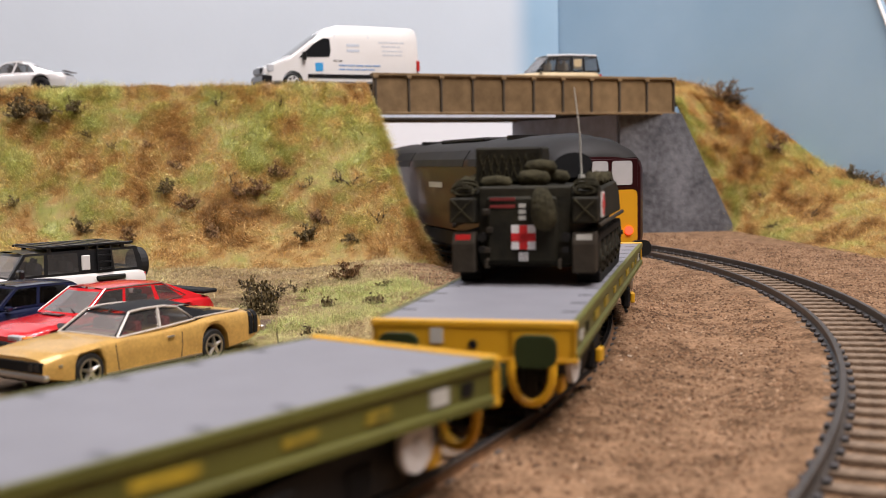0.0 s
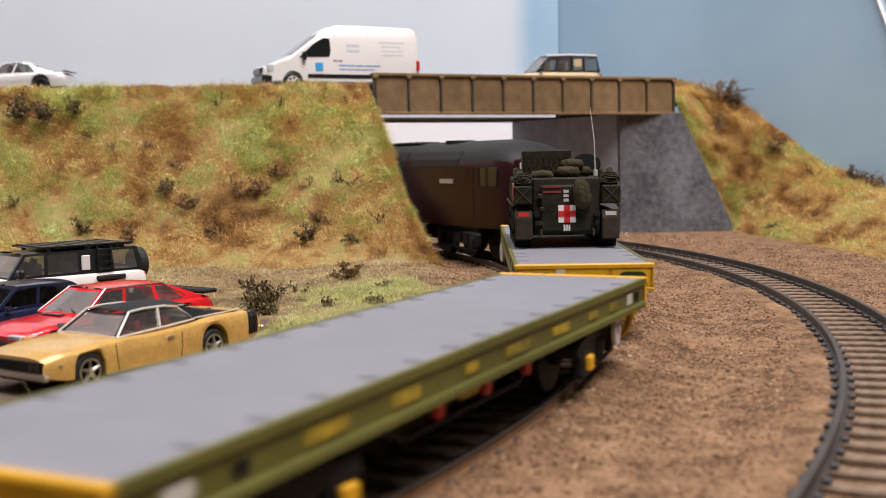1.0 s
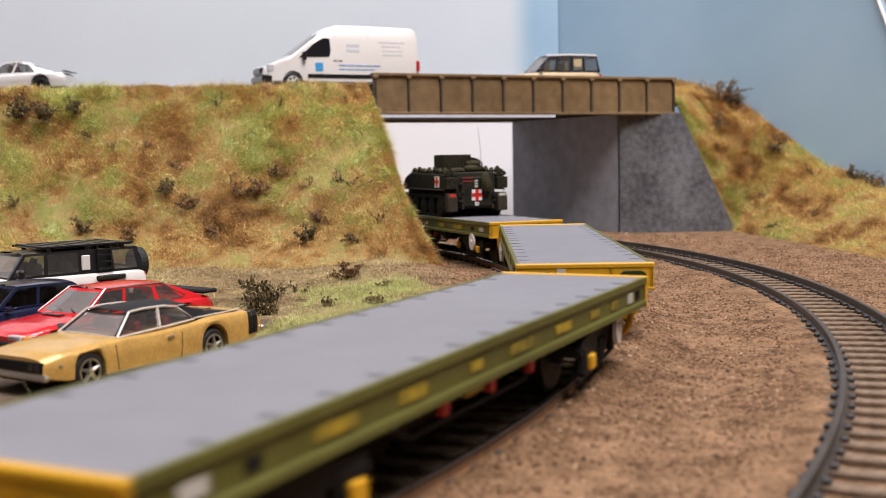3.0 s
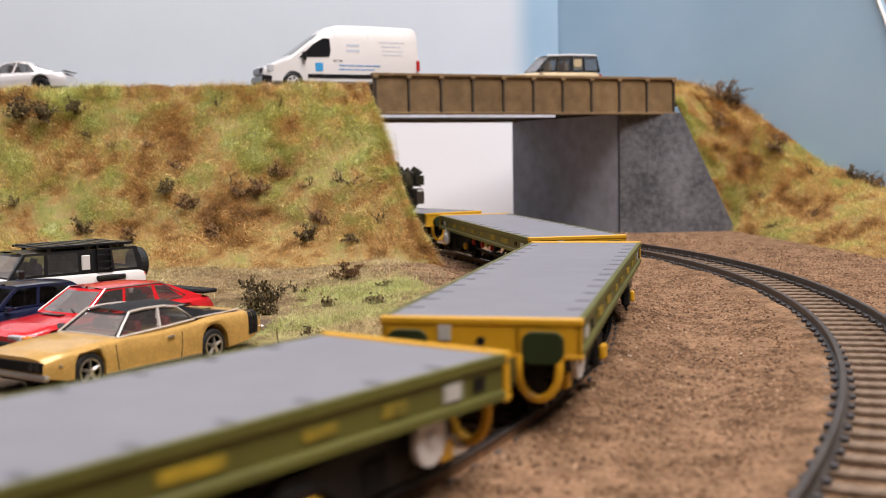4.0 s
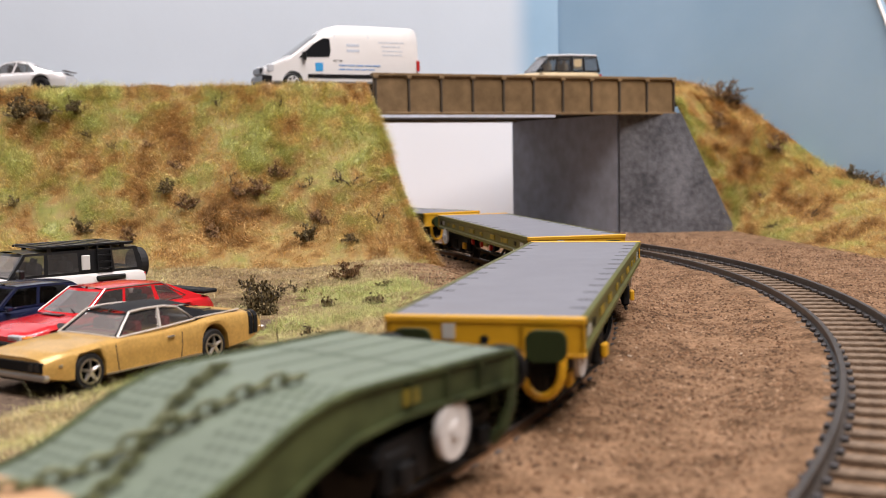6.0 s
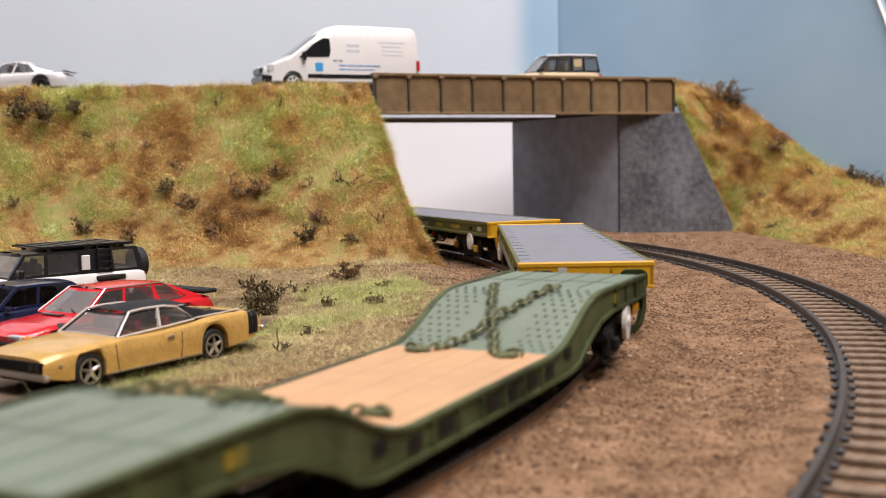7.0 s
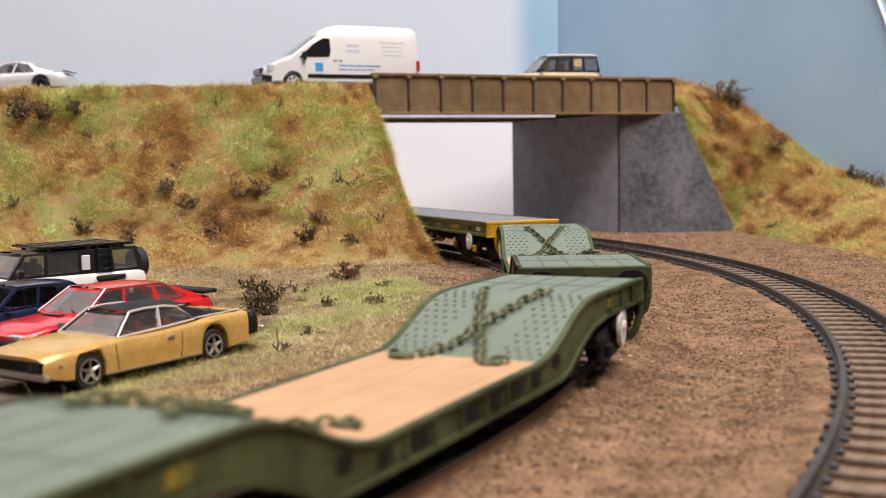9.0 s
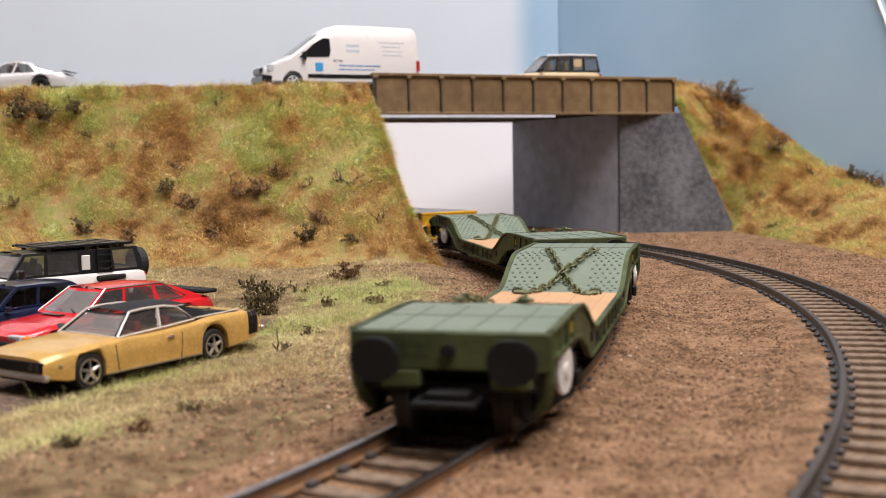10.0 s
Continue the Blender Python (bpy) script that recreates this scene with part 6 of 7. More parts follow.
# white panel van on the road
def panel_van():
    L, hw = 91.0, 13.0
    ob = thing("panel_van", "white high-roof panel van with blue lettering, on the embankment road", "van", "vehicles on the road")
    top = [(-45.5, 33), (-44.6, 35.2), (-42, 36.2), (-10, 36.8), (3, 36.5), (8.5, 35.0), (13.5, 31.6), (31.5, 18.2), (36, 16.4), (41, 14.4), (44.6, 12.0), (45.5, 9.0)]
    axles, r = (29.5, -25.5), 4.7

    def roof(x):
        for (x0, a), (x1, b) in zip(top, top[1:]):
            if x <= x1:
                return a + (b - a) * (x - x0) / (x1 - x0)
        return top[-1][1]

    def half(x, z):
        """Half width: tumble-home above the belt, rounded nose and tail."""
        e = min(1.0, (L / 2 - abs(x)) / 9.0)
        return hw * (1 - 0.14 * (1 - e) ** 2) - max(0, z - 17) * 0.115

    bm = bmesh.new()
    st = []
    xs = sorted(set([-45.5 + 91 * k / 90 for k in range(91)] + [a + (r + 1) * math.cos(math.pi * k / 8) for a in axles for k in range(9)]))
    for x in xs:
        zt, zb = roof(x), 4.4
        for a in axles:
            if abs(x - a) < r + 1:
                zb = max(zb, r + math.sqrt(max(0, (r + 1) ** 2 - (x - a) ** 2)))
        zs = [zb] + [min(zt - 1.8, max(zb + 0.25 * (i + 1), lv)) for i, lv in enumerate((5.2, 11.6, 20.0, 28.0))]
        ring = [(half(x, z) * (0.94 if i == 0 else 1), z) for i, z in enumerate(zs)]
        w = half(x, zt)
        ring += [(w * 0.985, zt - 1.5 if zt > 20 else zt - 0.7), (w * 0.9, zt - 0.4), (w * 0.6, zt), (w * 0.2, zt + 0.15)]
        st.append([(x, y, z) for y, z in ring] + [(x, -y, z) for y, z in ring[::-1]])
    loft_sections(bm, st)
    part("body", bm, CAR_WHITE, ob, "glossy white van body", smooth=40)
    # windscreen follows the sloping nose
    bm = bmesh.new()
    rows = []
    for k in range(7):
        x = 29.6 - 15.6 * k / 6
        z = roof(x)
        rows.append([bm.verts.new(((x + 0.12) * MM, half(x, z) * q * MM, (z + 0.25 - (0.32 if abs(q) > 0.8 else 0)) * MM)) for q in (-0.9, -0.6, -0.2, 0.2, 0.6, 0.9)])
    for a, b in zip(rows, rows[1:]):
        for i in range(5):
            bm.faces.new((a[i], a[i + 1], b[i + 1], b[i]))
    part("windscreen", bm, SCREEN, ob, "dark reflecting windscreen", smooth=60)
    for s in (-1, 1):
        def plate(name, pts, mat, label="", lift=0.12):
            b2 = bmesh.new()
            b2.faces.new([b2.verts.new((x * MM, s * (half(x, z) + lift) * MM, z * MM)) for x, z in pts])
            ext = bmesh.ops.extrude_face_region(b2, geom=b2.faces[:])
            for v in ext["geom"]:
                if isinstance(v, bmesh.types.BMVert):
                    v.co.y -= s * 0.2 * MM
            bmesh.ops.recalc_face_normals(b2, faces=b2.faces[:])
            return part(name, b2, mat, ob, label)
        plate("cab_window", [(25.8, 18.0), (8.4, 18.6), (7.4, 22), (7.8, 28.6), (11.4, 28.8), (16.6, 26.0)], SCREEN, "dark cab side window")
        plate("side_moulding", [(21, 6.8), (21, 9.0), (-17, 9.0), (-17, 6.8)], CAR_BLACK, "black lower side moulding", 0.25)
        plate("logo", [(16.6, 10.6), (12.2, 10.6), (12.2, 15.2), (16.6, 15.2)], CYAN_PRINT, "square blue logo")
        for x0, x1, z, m in ((-21.5, 3.6, 14.0, BLUE_PRINT), (-18.0, 3.6, 11.8, BLUE_PRINT), (-36.5, -20.5, 27.2, GREY_PRINT), (-34, -22.5, 25.0, GREY_PRINT), (-35.4, -22.8, 22.4, GREY_PRINT), (-35.0, -22.8, 20.2, GREY_PRINT)):
            n = 5
            for k in range(n):
                a, b = x0 + (x1 - x0) * k / n, x0 + (x1 - x0) * (k + 0.86) / n
                plate("lettering", [(a, z - 0.3), (a, z + 0.3), (b, z + 0.3), (b, z - 0.3)], m, "faint blue lettering bar")
        for z in (25.2, 22.2):
            plate("lettering", [(-9.4, z - 0.7), (-9.4, z + 0.7), (-2.0, z + 0.7), (-2.0, z - 0.7)], GREY_PRINT, "faint grey-blue lettering bar")
        for x in (6.0, 3.0):
            plate("door_handle", [(x, 16.4), (x, 16.8), (x - 2.2, 16.8), (x - 2.2, 16.4)], CAR_BLACK)
        plate("door_seam", [(5.0, 6.6), (5.0, 31), (4.8, 31), (4.8, 6.6)], GREY_PRINT, "", 0.05)
        plate("door_seam", [(-15.0, 9.2), (-15.0, 31), (-15.2, 31), (-15.2, 9.2)], GREY_PRINT, "", 0.05)
        small_box(ob, "headlight", (37.2, 43.6, s * 11.2 - 1.5, s * 11.2 + 1.5, 9.8, 14.2), LAMP_CLEAR, "clear headlight", 0.6)
        small_box(ob, "door_mirror", (22.0, 24.2, s * 14.2 - 1.1, s * 14.2 + 1.1, 16.4, 21.0), CAR_BLACK, "black door mirror", 0.4)
        small_box(ob, "tail_lamp", (-45.9, -44.2, s * 11.8 - 1.0, s * 11.8 + 1.0, 11.4, 17.4), RED, "red tail lamp", 0.2)
        for a in axles:
            road_wheel(ob, a, s * 11.4, r, 3.2, CAR_WHITE, 6)
    small_box(ob, "front_bumper", (39.5, 46.4, -12.5, 12.5, 4.4, 8.6), CAR_BLACK, "black lower bumper", 0.8)
    small_box(ob, "grille", (43.4, 46.5, -7.5, 7.5, 9.2, 12.4), CAR_BLACK, "black grille", 0.3)
    put(ob, Matrix.Translation((-0.0585, 0.63, ROAD_Z)) @ pose(0, 0, 0, 0, 0, 204))


panel_van()

# beige four-by-four on the bridge
L, W = 58.0, 23.4
fbf, body = car("estate_car", "beige four-by-four with black window pillars, on the bridge deck", "car", L, W,
                [(-29, 13.2), (-27, 14.2), (8, 14.2), (12, 13.8), (24, 12.8), (29, 10.4)], W,
                (17.6, -16.4), 4.6, [(-29, 5.0), (20, 4.4), (29, 5.2)], BEIGE,
                dict(base_f=13.9, base_r=14.1, roof=23.8, wb=21.6, wt=18.2, crown=0.5, drop_f=0.3, pillar=CAR_BLACK,
                     knots=[(12.6, 3.4, False), (11.0, 2.6, True), (0.6, -1.6, False), (-0.6, -2.4, True), (-9.4, -10.0, False), (-11.4, -11.8, True), (-17.4, -17.8, False), (-18.6, -18.6, True), (-27.2, -26.0, False), (-28.6, -27.0, False)],
                     seats=(2.0, -8.0), roof_label="white roof"), CAR_WHITE, GLASS, INTERIOR_TAN, CHROME, 6, group="vehicles on the road")
for s in (-1, 1):
    small_box(fbf, "door_mirror", (8.4, 10.2, s * 12.2 - 1.2, s * 12.2 + 1.2, 14.0, 16.6), CAR_BLACK, "black door mirror", 0.4)
    small_box(fbf, "headlight", (26.8, 29.0, s * 8.2 - 2.4, s * 8.2 + 2.4, 9.6, 11.8), LAMP_CLEAR, "clear headlight", 0.3)
    small_box(fbf, "side_panel", (-17.0, -12.0, s * 10.0 - 0.35, s * 10.0 + 0.3, 15.8, 21.6), BEIGE, "beige rear side panel", 0.2)
    small_box(fbf, "tail_lamp", (-29.4, -28.4, s * 10.2 - 1, s * 10.2 + 1, 9, 13.2), RED, "red tail lamp", 0.2)
for s in (-1, 1):
    strip(fbf, "roof_rail", [(4.5, s * 9.2, 23.7), (-10, s * 9.3, 24.2), (-26.5, s * 9.2, 24.0)], 0.55, CAR_WHITE, "white roof edge")
put(fbf, Matrix.Translation((0.0705, 0.722, 0.0809)) @ pose(0, 0, 0, 0, 0, 197) @ Matrix.Scale(1.1, 4))

# silver-white coupe further along the road
L, W = 60.0, 24.0
far, body = car("sports_car", "silver-white sports coupe standing on the embankment road", "car", L, W,
                [(-30, 9.0), (-28, 11.0), (-16, 11.2), (0, 10.4), (14, 9.6), (26, 7.6), (30, 5.6)], W,
                (18.0, -17.0), 4.3, [(-30, 3.6), (20, 2.6), (30, 3.0)], CAR_SILVER,
                dict(base_f=10.0, base_r=11.0, roof=17.4, wb=21.0, wt=14.6, crown=0.7, drop_r=2.6, drop_f=0.8,
                     knots=[(13.0, 2.6, False), (11.6, 1.8, True), (-1.4, -3.4, False), (-2.4, -4.2, True), (-14.6, -9.0, False), (-25.0, -11.0, False)],
                     seats=(0.5,)), CAR_SILVER, GLASS, INTERIOR, CAR_BLACK, 8, group="vehicles on the road")
small_box(far, "spoiler", (-30.4, -27.4, -8.5, 8.5, 11.6, 12.2), CAR_BLACK, "black lip spoiler", 0.2)
put(far, Matrix.Translation((-0.2305, 0.604, ROAD_Z)) @ pose(0, 0, 0, 0, 0, 181))


# ---------------------------------------------------------------- scrub and grass
def shrub(name, at, size, seed, leaf_mat, leaves, label, lean=(0, 0), flat=1.0):
    """Branching wiry stems with ragged small leaves."""
    rng = random.Random(seed)
    ob = thing(name, label, "shrub", "scrub on the banks")
    stems, tips = bmesh.new(), []

    def grow(p, d, length, r, depth):
        pts, rr = [p.copy()], [r]
        for k in range(3):
            d = (d + Vector((rng.uniform(-0.5, 0.5), rng.uniform(-0.5, 0.5), rng.uniform(-0.35, 0.4)))).normalized()
            p = p + d * length / 3
            pts.append(p.copy()), rr.append(r * (1 - 0.18 * (k + 1)))
            if depth > 0 and rng.random() < 0.85:
                side = (d + Vector((rng.uniform(-1, 1), rng.uniform(-1, 1), rng.uniform(-0.4, 0.8))) * 0.9).normalized()
                grow(p, side, length * rng.uniform(0.5, 0.75), r * 0.62, depth - 1)
        tube(stems, [q for q in pts], rr, 4)
        tips.extend(pts[1:])
    bare = leaves <= 30
    for k in range(3 if bare else max(6, int(size / 0.9))):
        a = rng.uniform(0, math.tau)
        d = Vector((math.cos(a) * 0.8 + lean[0], math.sin(a) * 0.8 + lean[1], rng.uniform(0.3, 1.3) * flat)).normalized()
        grow(Vector((rng.uniform(-1, 1) * size * 0.12, rng.uniform(-1, 1) * size * 0.12, -0.6)), d, size * rng.uniform(0.55, 1.0) * (1.5 if bare else 1), size * 0.035 + (0.22 if bare else 0.12), 1 if bare else 2)
    part("branchwork", stems, TWIG, ob, "dark wiry stems")
    if leaves:
        vs, fs = [], []
        for k in range(int(leaves * 2.6)):
            p = rng.choice(tips) + Vector((rng.gauss(0, 0.5), rng.gauss(0, 0.5), rng.gauss(0, 0.4)))
            e = Euler((rng.uniform(0, 6), rng.uniform(0, 6), rng.uniform(0, 6))).to_matrix()
            s = rng.uniform(0.4, 0.95) * 0.85
            i = len(vs)
            for q in ((-s, 0, 0), (0, -s * 0.55, 0.15), (s, 0, 0), (0, s * 0.55, -0.15)):
                vs.append(tuple((p + e @ Vector(q)) * MM))
            fs.append((i, i + 1, i + 2, i + 3))
        me = bpy.data.meshes.new("leaves")
        me.from_pydata(vs, [], fs)
        me.materials.append(leaf_mat)
        lf = new("leaves", me)
        lf.parent = ob
        tagged(lf, "small ragged dark leaves", kind="stuff")
    ob.matrix_basis = Matrix.Translation(at)
    return ob


def left_uv(s, k):
    """The bank's own place at s metres along and share k up the slope."""
    return left_bank_at(1 - (max(0, -s) / 0.62) ** (1 / 1.5), k)


DARK_LABEL, RUSSET_LABEL, TWIG_LABEL = "dark wiry shrub with sparse ragged leaves", "russet-brown ragged shrub on the grassy bank", "bare dark twig lying in the grass"
for s, k, size, m, lv, lb in ((-0.168, 0.8, 9, LEAF, 420, DARK_LABEL), (-0.182, 0.82, 9, LEAF, 300, DARK_LABEL), (-0.155, 0.83, 7, LEAF, 160, DARK_LABEL), (-0.108, 0.28, 6.5, LEAF_RUSSET, 160, RUSSET_LABEL), (-0.086, 0.33, 5.5, LEAF_RUSSET, 140, RUSSET_LABEL),
                              (-0.065, 0.44, 5.5, LEAF_RUSSET, 120, RUSSET_LABEL), (-0.112, 0.5, 3.6, LEAF_RUSSET, 60, RUSSET_LABEL), (-0.158, 0.17, 5.5, LEAF, 130, DARK_LABEL), (-0.135, 0.13, 5, LEAF_RUSSET, 110, RUSSET_LABEL),
                              (-0.048, 0.2, 5.5, LEAF_RUSSET, 150, RUSSET_LABEL), (-0.035, 0.12, 4, LEAF, 70, DARK_LABEL), (-0.088, 0.86, 3.6, LEAF, 14, TWIG_LABEL), (-0.059, 0.86, 2.8, LEAF, 8, TWIG_LABEL),
                              (-0.051, 0.38, 4.2, LEAF, 10, TWIG_LABEL), (-0.0285, 0.37, 5.6, LEAF, 14, TWIG_LABEL), (-0.034, 0.4, 4.6, LEAF, 6, TWIG_LABEL), (-0.215, 0.45, 3.6, LEAF, 6, TWIG_LABEL), (-0.15, 0.68, 3.4, LEAF, 6, TWIG_LABEL),
                              (-0.125, 0.62, 3.0, LEAF_RUSSET, 30, RUSSET_LABEL), (-0.19, 0.3, 4.0, LEAF, 50, DARK_LABEL), (-0.118, 0.36, 5.0, LEAF, 160, DARK_LABEL), (-0.075, 0.36, 6.0, LEAF_RUSSET, 260, RUSSET_LABEL), (-0.088, 0.4, 3.4, LEAF, 8, TWIG_LABEL), (-0.055, 0.12, 6.0, LEAF, 240, DARK_LABEL), (-0.1, 0.14, 5.0, LEAF_RUSSET, 200, RUSSET_LABEL), (-0.02, 0.2, 4.4, LEAF, 10, TWIG_LABEL), (-0.14, 0.62, 3.6, LEAF, 6, TWIG_LABEL)):
    shrub("shrub" if lb != TWIG_LABEL else "twig", left_uv(s, k), size, int(1000 * (1 + s) + 100 * k), m, lv, lb, (0, -0.5), 0.8)
for u, v, size, m, lv, lb in ((0.235, 0.8, 13, LEAF_RUSSET, 620, "russet-brown bush at the bank's crest"), (0.26, 0.92, 9, LEAF, 60, DARK_LABEL), (0.27, 0.38, 8, LEAF_RUSSET, 220, RUSSET_LABEL), (0.46, 0.78, 9.0, LEAF_RUSSET, 220, RUSSET_LABEL),
                              (0.58, 0.72, 4.4, LEAF, 16, TWIG_LABEL), (0.66, 0.86, 8.5, LEAF, 180, DARK_LABEL), (0.71, 0.9, 8, LEAF_RUSSET, 180, RUSSET_LABEL), (0.62, 0.1, 3.6, LEAF, 30, DARK_LABEL), (0.7, 0.28, 4.6, LEAF, 8, TWIG_LABEL), (0.5, 0.3, 2.6, LEAF_RUSSET, 40, RUSSET_LABEL)):
    shrub("shrub" if lb != TWIG_LABEL else "twig", right_bank_at(u, v), size, int(977 * u + 313 * v), m, lv, lb, (-0.3, -0.2), 0.8)
for x, y, size, m, lv, lb in ((-0.0585, 0.352, 9.0, LEAF, 420, "dark bushy shrub on the waste ground"), (-0.0555, 0.332, 4.5, LEAF, 300, DARK_LABEL), (-0.036, 0.4, 5.0, LEAF_RUSSET, 260, RUSSET_LABEL), (-0.02, 0.372, 3.2, LEAF, 40, DARK_LABEL),
                              (-0.036, 0.34, 2.6, LEAF, 40, DARK_LABEL), (-0.022, 0.335, 3.0, LEAF, 40, DARK_LABEL), (-0.05, 0.375, 3.2, LEAF, 20, TWIG_LABEL), (-0.0395, 0.258, 3.6, LEAF, 0, TWIG_LABEL), (-0.0445, 0.19, 2.2, LEAF, 50, DARK_LABEL),
                              (-0.0505, 0.178, 2.2, LEAF_RUSSET, 50, RUSSET_LABEL), (-0.0585, 0.168, 1.8, LEAF, 40, DARK_LABEL), (-0.0345, 0.283, 1.8, LEAF, 30, DARK_LABEL)):
    p = Vector((x, y, 0))
    p.z = verge_h(p)
    shrub("shrub" if lb != TWIG_LABEL else "twig", p, size, int(9000 * abs(x) + 700 * y), m, lv, lb, (0, 0), 0.9)


def surface(ob, nu, nv):
    """Points and patch values of a grid-shaped mesh, for sampling between its corners."""
    me = ob.data
    hue = np.empty(len(me.vertices), dtype=np.float32)
    me.attributes["hue"].data.foreach_get("value", hue)
    return np.concatenate((mesh_co(me), hue[:, None]), 1).reshape(nv + 1, nu + 1, 4)


def sample(grid, u, v):
    nv, nu = grid.shape[0] - 1, grid.shape[1] - 1
    a, b = np.clip(u, 0, 0.99999) * nu, np.clip(v, 0, 0.99999) * nv
    i, j = a.astype(int), b.astype(int)
    fu, fv = (a - i)[:, None], (b - j)[:, None]
    return (grid[j, i] * (1 - fu) + grid[j, i + 1] * fu) * (1 - fv) + (grid[j + 1, i] * (1 - fu) + grid[j + 1, i + 1] * fu) * fv


def waves(p, scale, seed):
    """A smooth uneven field over places, about -1 to 1."""
    r = np.random.default_rng(seed)
    out = np.zeros(len(p))
    for k in range(7):
        d = r.normal(0, 1, 3)
        out += np.sin(p[:, :3] @ (d / np.linalg.norm(d)) * scale * r.uniform(0.5, 1.8) + r.uniform(0, 6.3))
    return out / 3.0


def blades(name, pts, up, length, mat, label, seed, wide=0.07, droop=0.8, comb=0.6, kind_of="grass"):
    """Static grass: thin bent fibres that lean together in tufts. pts: place and patch value."""
    rng = np.random.default_rng(seed)
    n = len(pts)
    base = pts[:, :3]
    tuft = waves(base, 260, 5) * 2.6 + waves(base, 90, 6) * 2.0
    a = np.where(rng.random(n) < comb, tuft + rng.normal(0, 0.5, n), rng.uniform(0, math.tau, n))
    side = np.stack((np.cos(a), np.sin(a), np.zeros(n)), 1)
    lean = side * np.abs(rng.normal(0, droop, n))[:, None] + np.array(up) * rng.uniform(0.35, 1, n)[:, None]
    lean /= np.linalg.norm(lean, axis=1)[:, None]
    ln = (length * MM * rng.uniform(0.4, 1.3, n) * (1 + 0.3 * waves(base, 140, 8)))[:, None]
    b = rng.uniform(0, math.tau, n)
    w = np.stack((np.cos(b), np.sin(b), rng.normal(0, 0.4, n)), 1) * wide * 0.5 * MM
    root = base - np.array(up) * 0.0003
    mid = root + lean * ln * 0.5
    bend = side * rng.uniform(0.1, 0.9, n)[:, None]
    bend[:, 2] -= rng.uniform(0, 0.7, n)
    tip = mid + (lean + bend) * ln * 0.45
    vs = np.stack((root - w, root + w, mid + w * 0.8, mid - w * 0.8, tip), 1).reshape(-1, 3)
    i = np.arange(n)[:, None] * 5
    tris = np.concatenate((i, i + 1, i + 2, i, i + 2, i + 3, i + 3, i + 2, i + 4), 1).reshape(-1, 3)
    me = bpy.data.meshes.new(name)
    me.vertices.add(len(vs)), me.loops.add(tris.size), me.polygons.add(len(tris))
    me.vertices.foreach_set("co", vs.ravel())
    me.loops.foreach_set("vertex_index", tris.ravel().astype(np.int32))
    me.polygons.foreach_set("loop_start", np.arange(0, tris.size, 3, dtype=np.int32))
    me.update(calc_edges=True)
    set_hue(me, np.repeat(pts[:, 3], 5))
    me.materials.append(mat)
    return tagged(new(name, me), label, kind_of, kind="stuff")


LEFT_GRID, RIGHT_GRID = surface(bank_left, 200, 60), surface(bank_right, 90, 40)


def left_points(n, seed, tufts=0.0):
    r = np.random.default_rng(seed)
    p = sample(LEFT_GRID, 1 - (r.uniform(0, 0.27, n) / 0.62) ** (1 / 1.5), r.random(n))
    return p[r.random(n) < 0.75 + 0.5 * waves(p, 110, 3)] if tufts else p


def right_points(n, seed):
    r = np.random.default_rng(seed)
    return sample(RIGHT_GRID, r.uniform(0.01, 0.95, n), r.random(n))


def crest_points(n, seed):
    r = np.random.default_rng(seed)
    return sample(LEFT_GRID, 1 - (r.uniform(0, 0.27, n) / 0.62) ** (1 / 1.5), 1 - 0.07 * r.random(n))


def end_points(n, seed):
    r = np.random.default_rng(seed)
    return sample(LEFT_GRID, 1 - (r.uniform(0, 0.004, n) / 0.62) ** (1 / 1.5), r.random(n))


def verge_points(n, seed, far):
    """Grass strip beside the parked cars, ragged towards the track; or the waste ground beyond."""
    r = np.random.default_rng(seed)
    if far:
        xy = np.stack((r.uniform(-0.27, 0.0, n), r.uniform(0.285, 0.5, n)), 1)
    else:
        t, q = r.uniform(-0.85, 0.1, n), 0.348 + 0.056 * r.random(n)
        xy = np.stack((CI.x + q * np.cos(t), CI.y + q * np.sin(t)), 1)
    p = np.concatenate((xy, np.zeros((n, 2))), 1)
    d = np.hypot(xy[:, 0] - CI.x, xy[:, 1] - CI.y)
    ang = np.arctan2(xy[:, 1] - CI.y, xy[:, 0] - CI.x)
    rim = 0.385 + 0.0105 * np.clip((ang + 0.5) / 0.25, -0.4, 1) + 0.006 * waves(p, 120, 21)
    keep = np.clip((rim - d) / 0.007, 0.02, 1) * np.clip(0.75 + 0.5 * waves(p, 150, 22), 0.15, 1)
    if far:
        keep *= np.where((xy[:, 1] < 0.318) & (d < 0.35), 0, 1) * np.clip((0.405 - d) / 0.01, 0, 1)
    p = p[r.random(n) < keep]
    p[:, 2] = [verge_h(Vector(q[:3])) for q in p]
    p[:, 3] = np.clip(0.5 + 0.13 * waves(p, 45, 23) + 0.2 * waves(p, 160, 24) + (0.0 if far else 0.22), 0.12, 0.6 if far else 0.97)
    return p


LEFT_UP, RIGHT_UP = (0.02, -0.66, 0.74), (-0.5, -0.35, 0.8)
blades("bank_grass", left_points(230000, 11, 1), LEFT_UP, 3.8, GRASS, "short static grass, green, straw and russet, on the bank", 11, 0.13, 1.0)
blades("bank_grass", end_points(16000, 12), (0.7, -0.3, 0.5), 3.8, GRASS, "grass fibres on the bank's cut end", 12, 0.15, 0.9, 0.1)
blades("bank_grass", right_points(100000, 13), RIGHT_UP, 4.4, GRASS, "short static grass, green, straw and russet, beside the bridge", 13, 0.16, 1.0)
blades("bank_grass", left_points(16000, 16), LEFT_UP, 8.0, GRASS, "long pale wispy fibres standing out of the bank", 16, 0.09, 0.8)
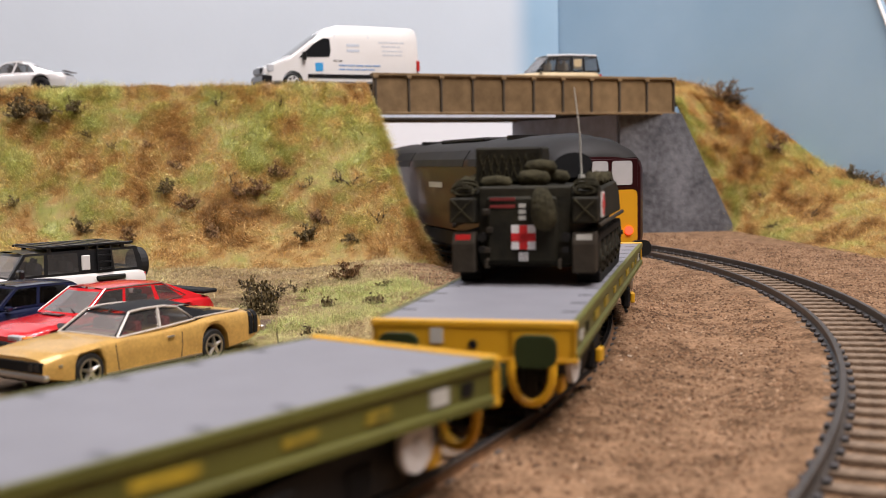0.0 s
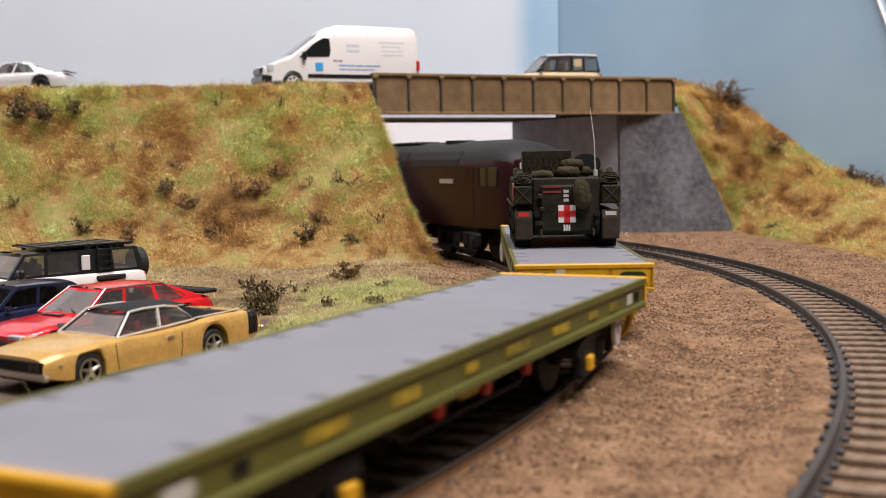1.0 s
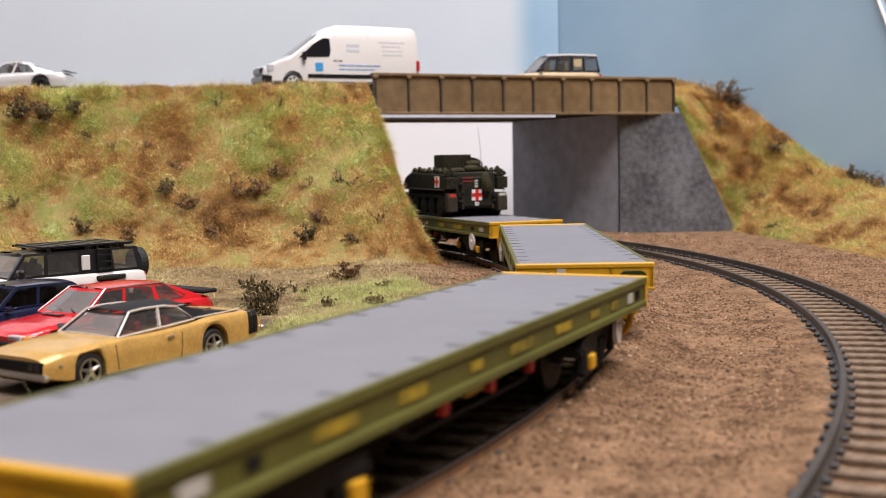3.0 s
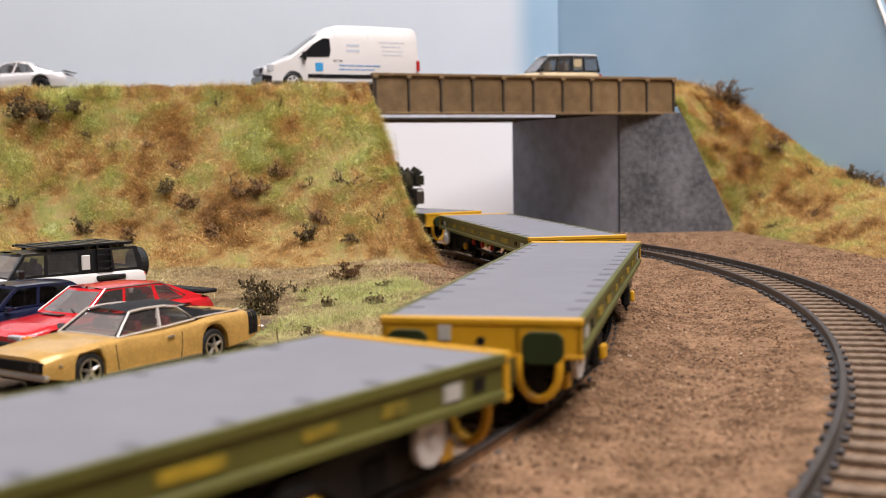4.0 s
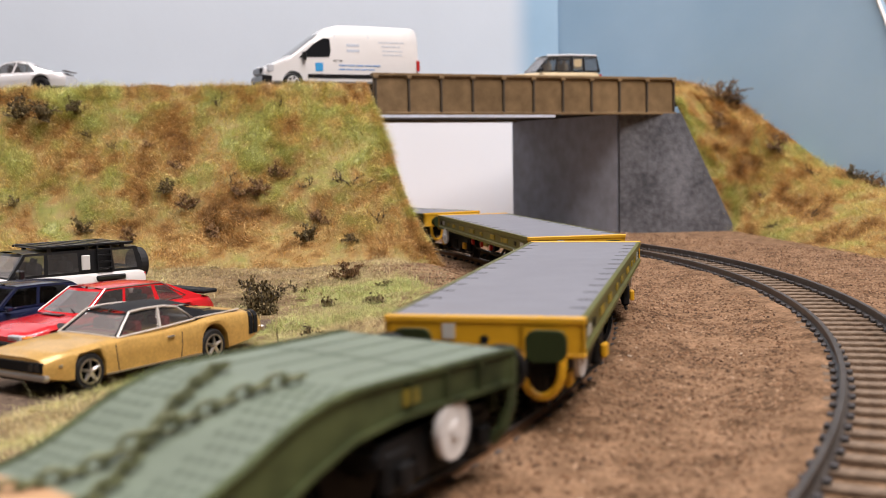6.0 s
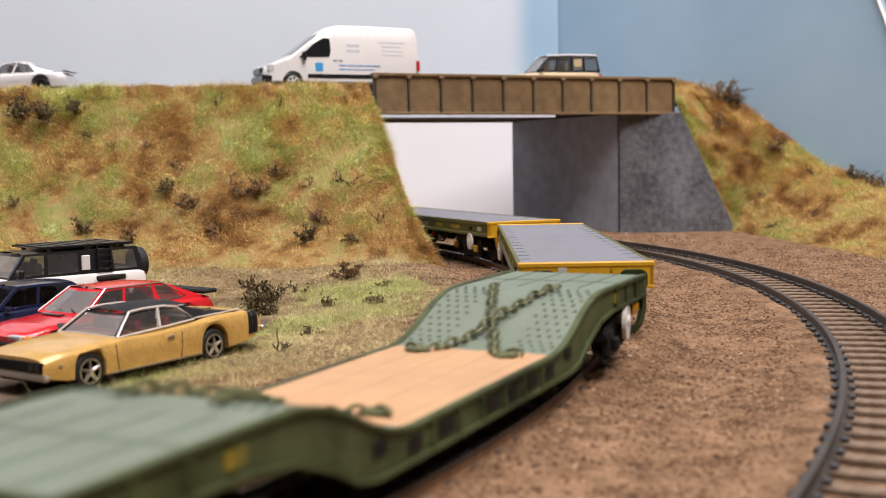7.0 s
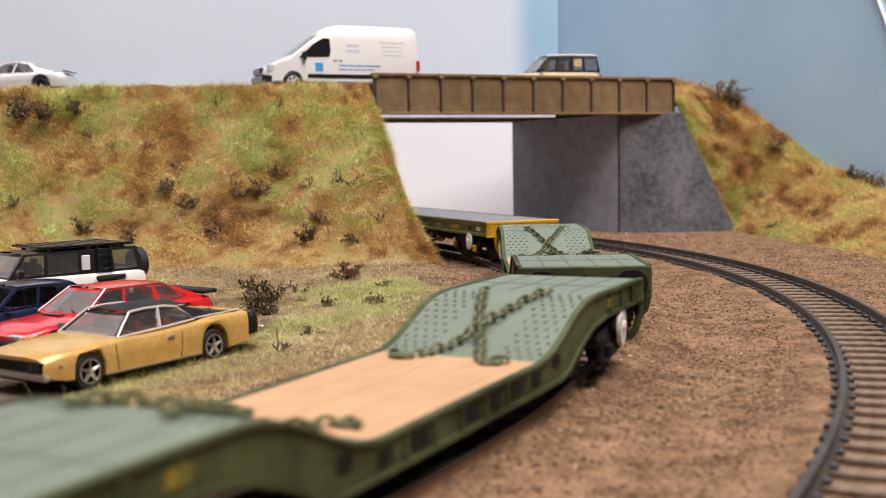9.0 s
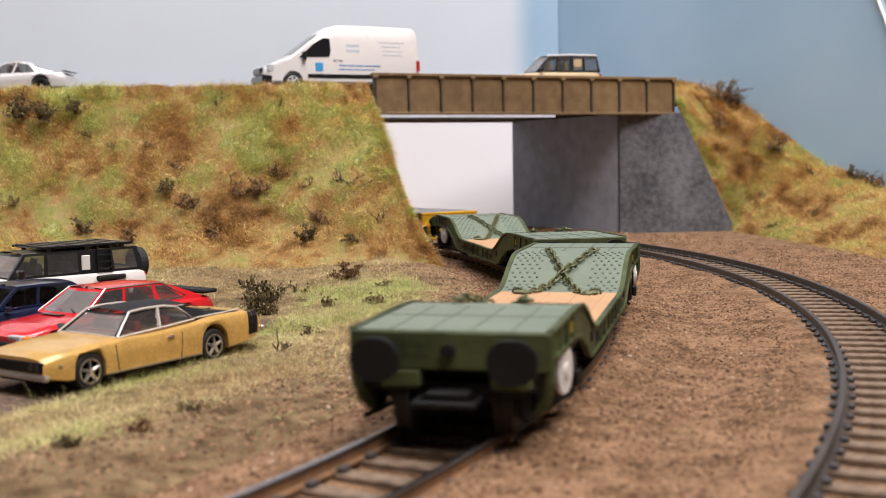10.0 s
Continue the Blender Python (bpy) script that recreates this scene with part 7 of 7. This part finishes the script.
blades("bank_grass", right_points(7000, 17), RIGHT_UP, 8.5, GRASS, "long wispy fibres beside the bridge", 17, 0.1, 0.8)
blades("bank_grass", crest_points(15000, 29), (0, -0.1, 1), 5.0, STRAW, "wispy fibres along the crest of the bank", 29, 0.14, 0.8)
blades("bank_grass", left_points(40000, 31, 1), LEFT_UP, 5.5, STRAW, "pale straw strands lying over the bank", 31, 0.2, 1.4)
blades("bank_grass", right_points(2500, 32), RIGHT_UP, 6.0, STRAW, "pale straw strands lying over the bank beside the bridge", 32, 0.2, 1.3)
blades("bank_grass", left_points(2600, 26), LEFT_UP, 1.5, GLINT, "shiny fibres that catch the light", 26, 0.3, 1.2, 0.1)
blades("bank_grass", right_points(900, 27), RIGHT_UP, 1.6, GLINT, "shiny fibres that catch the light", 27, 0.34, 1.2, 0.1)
blades("verge_grass", verge_points(190000, 14, False), (0, 0, 1), 2.6, GRASS_DRY, "dry straw and green grass along the verge", 14, 0.1, 2.4)
blades("verge_grass", verge_points(5000, 18, False), (0, 0, 1), 7.0, GRASS_DRY, "long straw fibres along the verge", 18, 0.05, 0.8)
blades("verge_grass", verge_points(190000, 15, True), (0, -0.1, 1), 2.6, GRASS_DRY, "dry straw-coloured grass on the waste ground", 15, 0.12, 2.2)
blades("verge_grass", verge_points(6000, 19, True), (0, -0.1, 1), 6.5, GRASS_DRY, "long straw fibres on the waste ground", 19, 0.06, 0.9)
blades("verge_grass", verge_points(1500, 28, False), (0, 0, 1), 1.0, GLINT, "shiny fibres that catch the light", 28, 0.14, 1.4, 0.1)


def grains(name, count, place, lo, hi, mat, label, seed):
    rng = np.random.default_rng(seed)
    vs, fs = [], []
    for k in range(count):
        p = np.array(place(rng))
        s = rng.uniform(lo, hi) * MM
        q = rng.normal(0, 1, (6, 3)) * 0.18 + np.array(((1, 0, 0), (-1, 0, 0), (0, 1, 0), (0, -1, 0), (0, 0, 0.8), (0, 0, -0.6)))
        a = rng.uniform(0, math.tau)
        c, n = math.cos(a), math.sin(a)
        q = np.stack((q[:, 0] * c - q[:, 1] * n, q[:, 0] * n + q[:, 1] * c, q[:, 2]), 1) * s + p
        i = len(vs)
        vs.extend(map(tuple, q))
        fs.extend([(i + x, i + y, i + z) for x, y, z in ((0, 2, 4), (2, 1, 4), (1, 3, 4), (3, 0, 4), (2, 0, 5), (1, 2, 5), (3, 1, 5), (0, 3, 5))])
    me = bpy.data.meshes.new(name)
    me.from_pydata(vs, [], fs)
    me.materials.append(mat)
    return tagged(new(name, me), label, "ballast", kind="stuff")


def between_tracks(rng):
    while True:
        t, r = rng.uniform(-0.75, 0.8), rng.uniform(0.4, 0.6)
        p = polar(CI, r, t)
        near = min(abs((p.xy - CI).length - RI), abs((p.xy - CO).length - RO))
        if near > (0.0108 if RI < r < RI + 0.03 else 0.0155) and (p.xy).length > 0.06:
            p.z = bed_at((t + 1.25) / 2.35, (r - 0.395) / 0.2).z
            return p


def in_tracks(rng):
    c, r0 = ((CI, RI), (CO, RO))[rng.integers(2)]
    p = polar(c, r0 + rng.uniform(-0.0155, 0.0155), rng.uniform(-0.75, 0.75), GROUND + 0.0004)
    return p


def verge_edge(rng):
    p = polar(CI, rng.uniform(0.374, 0.422), rng.uniform(-0.8, 0.4))
    p.z = verge_h(p)
    return p


grains("ballast_grains", 62000, between_tracks, 0.14, 0.6, GRAINS, "loose brown ballast grains", 21)
grains("ballast_grains", 15000, in_tracks, 0.2, 0.6, GRAINS, "loose brown grains between the sleepers", 22)
grains("ballast_grains", 12000, verge_edge, 0.15, 0.6, GRAINS, "loose brown grains along the verge", 23)
bm = bmesh.new()
cyl(bm, (0, 0, 0.3), 0.35, 0.5, "z", 6)
put(single("red_bead", bm, RED, "tiny red fleck lying on the ballast", "debris"), Matrix.Translation((0.0335, 0.2, GROUND + 0.0002)))

bm = bmesh.new()
tube(bm, [(-36.3, 193.4, GROUND / MM + 1.2), (-31, 194.4, GROUND / MM + 1.5), (-26.4, 194.8, GROUND / MM + 1.1)], 0.2, 5)
single("straw", bm, TRIM, "pale straw lying on the brown scatter", "debris")


# ---------------------------------------------------------------- movement
def on_curve(angle, pivot):
    rc = math.sqrt(RI * RI - pivot * pivot)
    return Matrix.Translation((*CI, 0)) @ pose(0, 0, 0, 0, 0, math.degrees(angle)) @ Matrix.Translation((rc, 0, 0))


def motions():
    ts = [0.25 * k for k in range(41)]
    lead = lambda t: START + OMEGA * t
    for k, w in enumerate(wagons):
        walk(w, [(t, on_curve(lead(t) - GAPS[k], 0.056 if k < 4 else 0.062)) for t in ts])
    walk(tank, [(t, on_curve(lead(t), 0.056)) for t in ts])
    walk(loco, [(t, on_curve(lead(t) + 0.525, 0.084)) for t in ts])
    fine = [0.1 * k for k in range(101)]
    for w in wagons + [loco]:
        for part_ob in w.children:
            if part_ob.name.startswith("wheelset"):
                p = part_ob.matrix_basis.translation.copy()
                r = p.z
                walk(part_ob, [(t, Matrix.Translation(p) @ pose(0, 0, 0, -math.degrees(OMEGA * RI * t / r), 0, 0)) for t in fine])


motions()
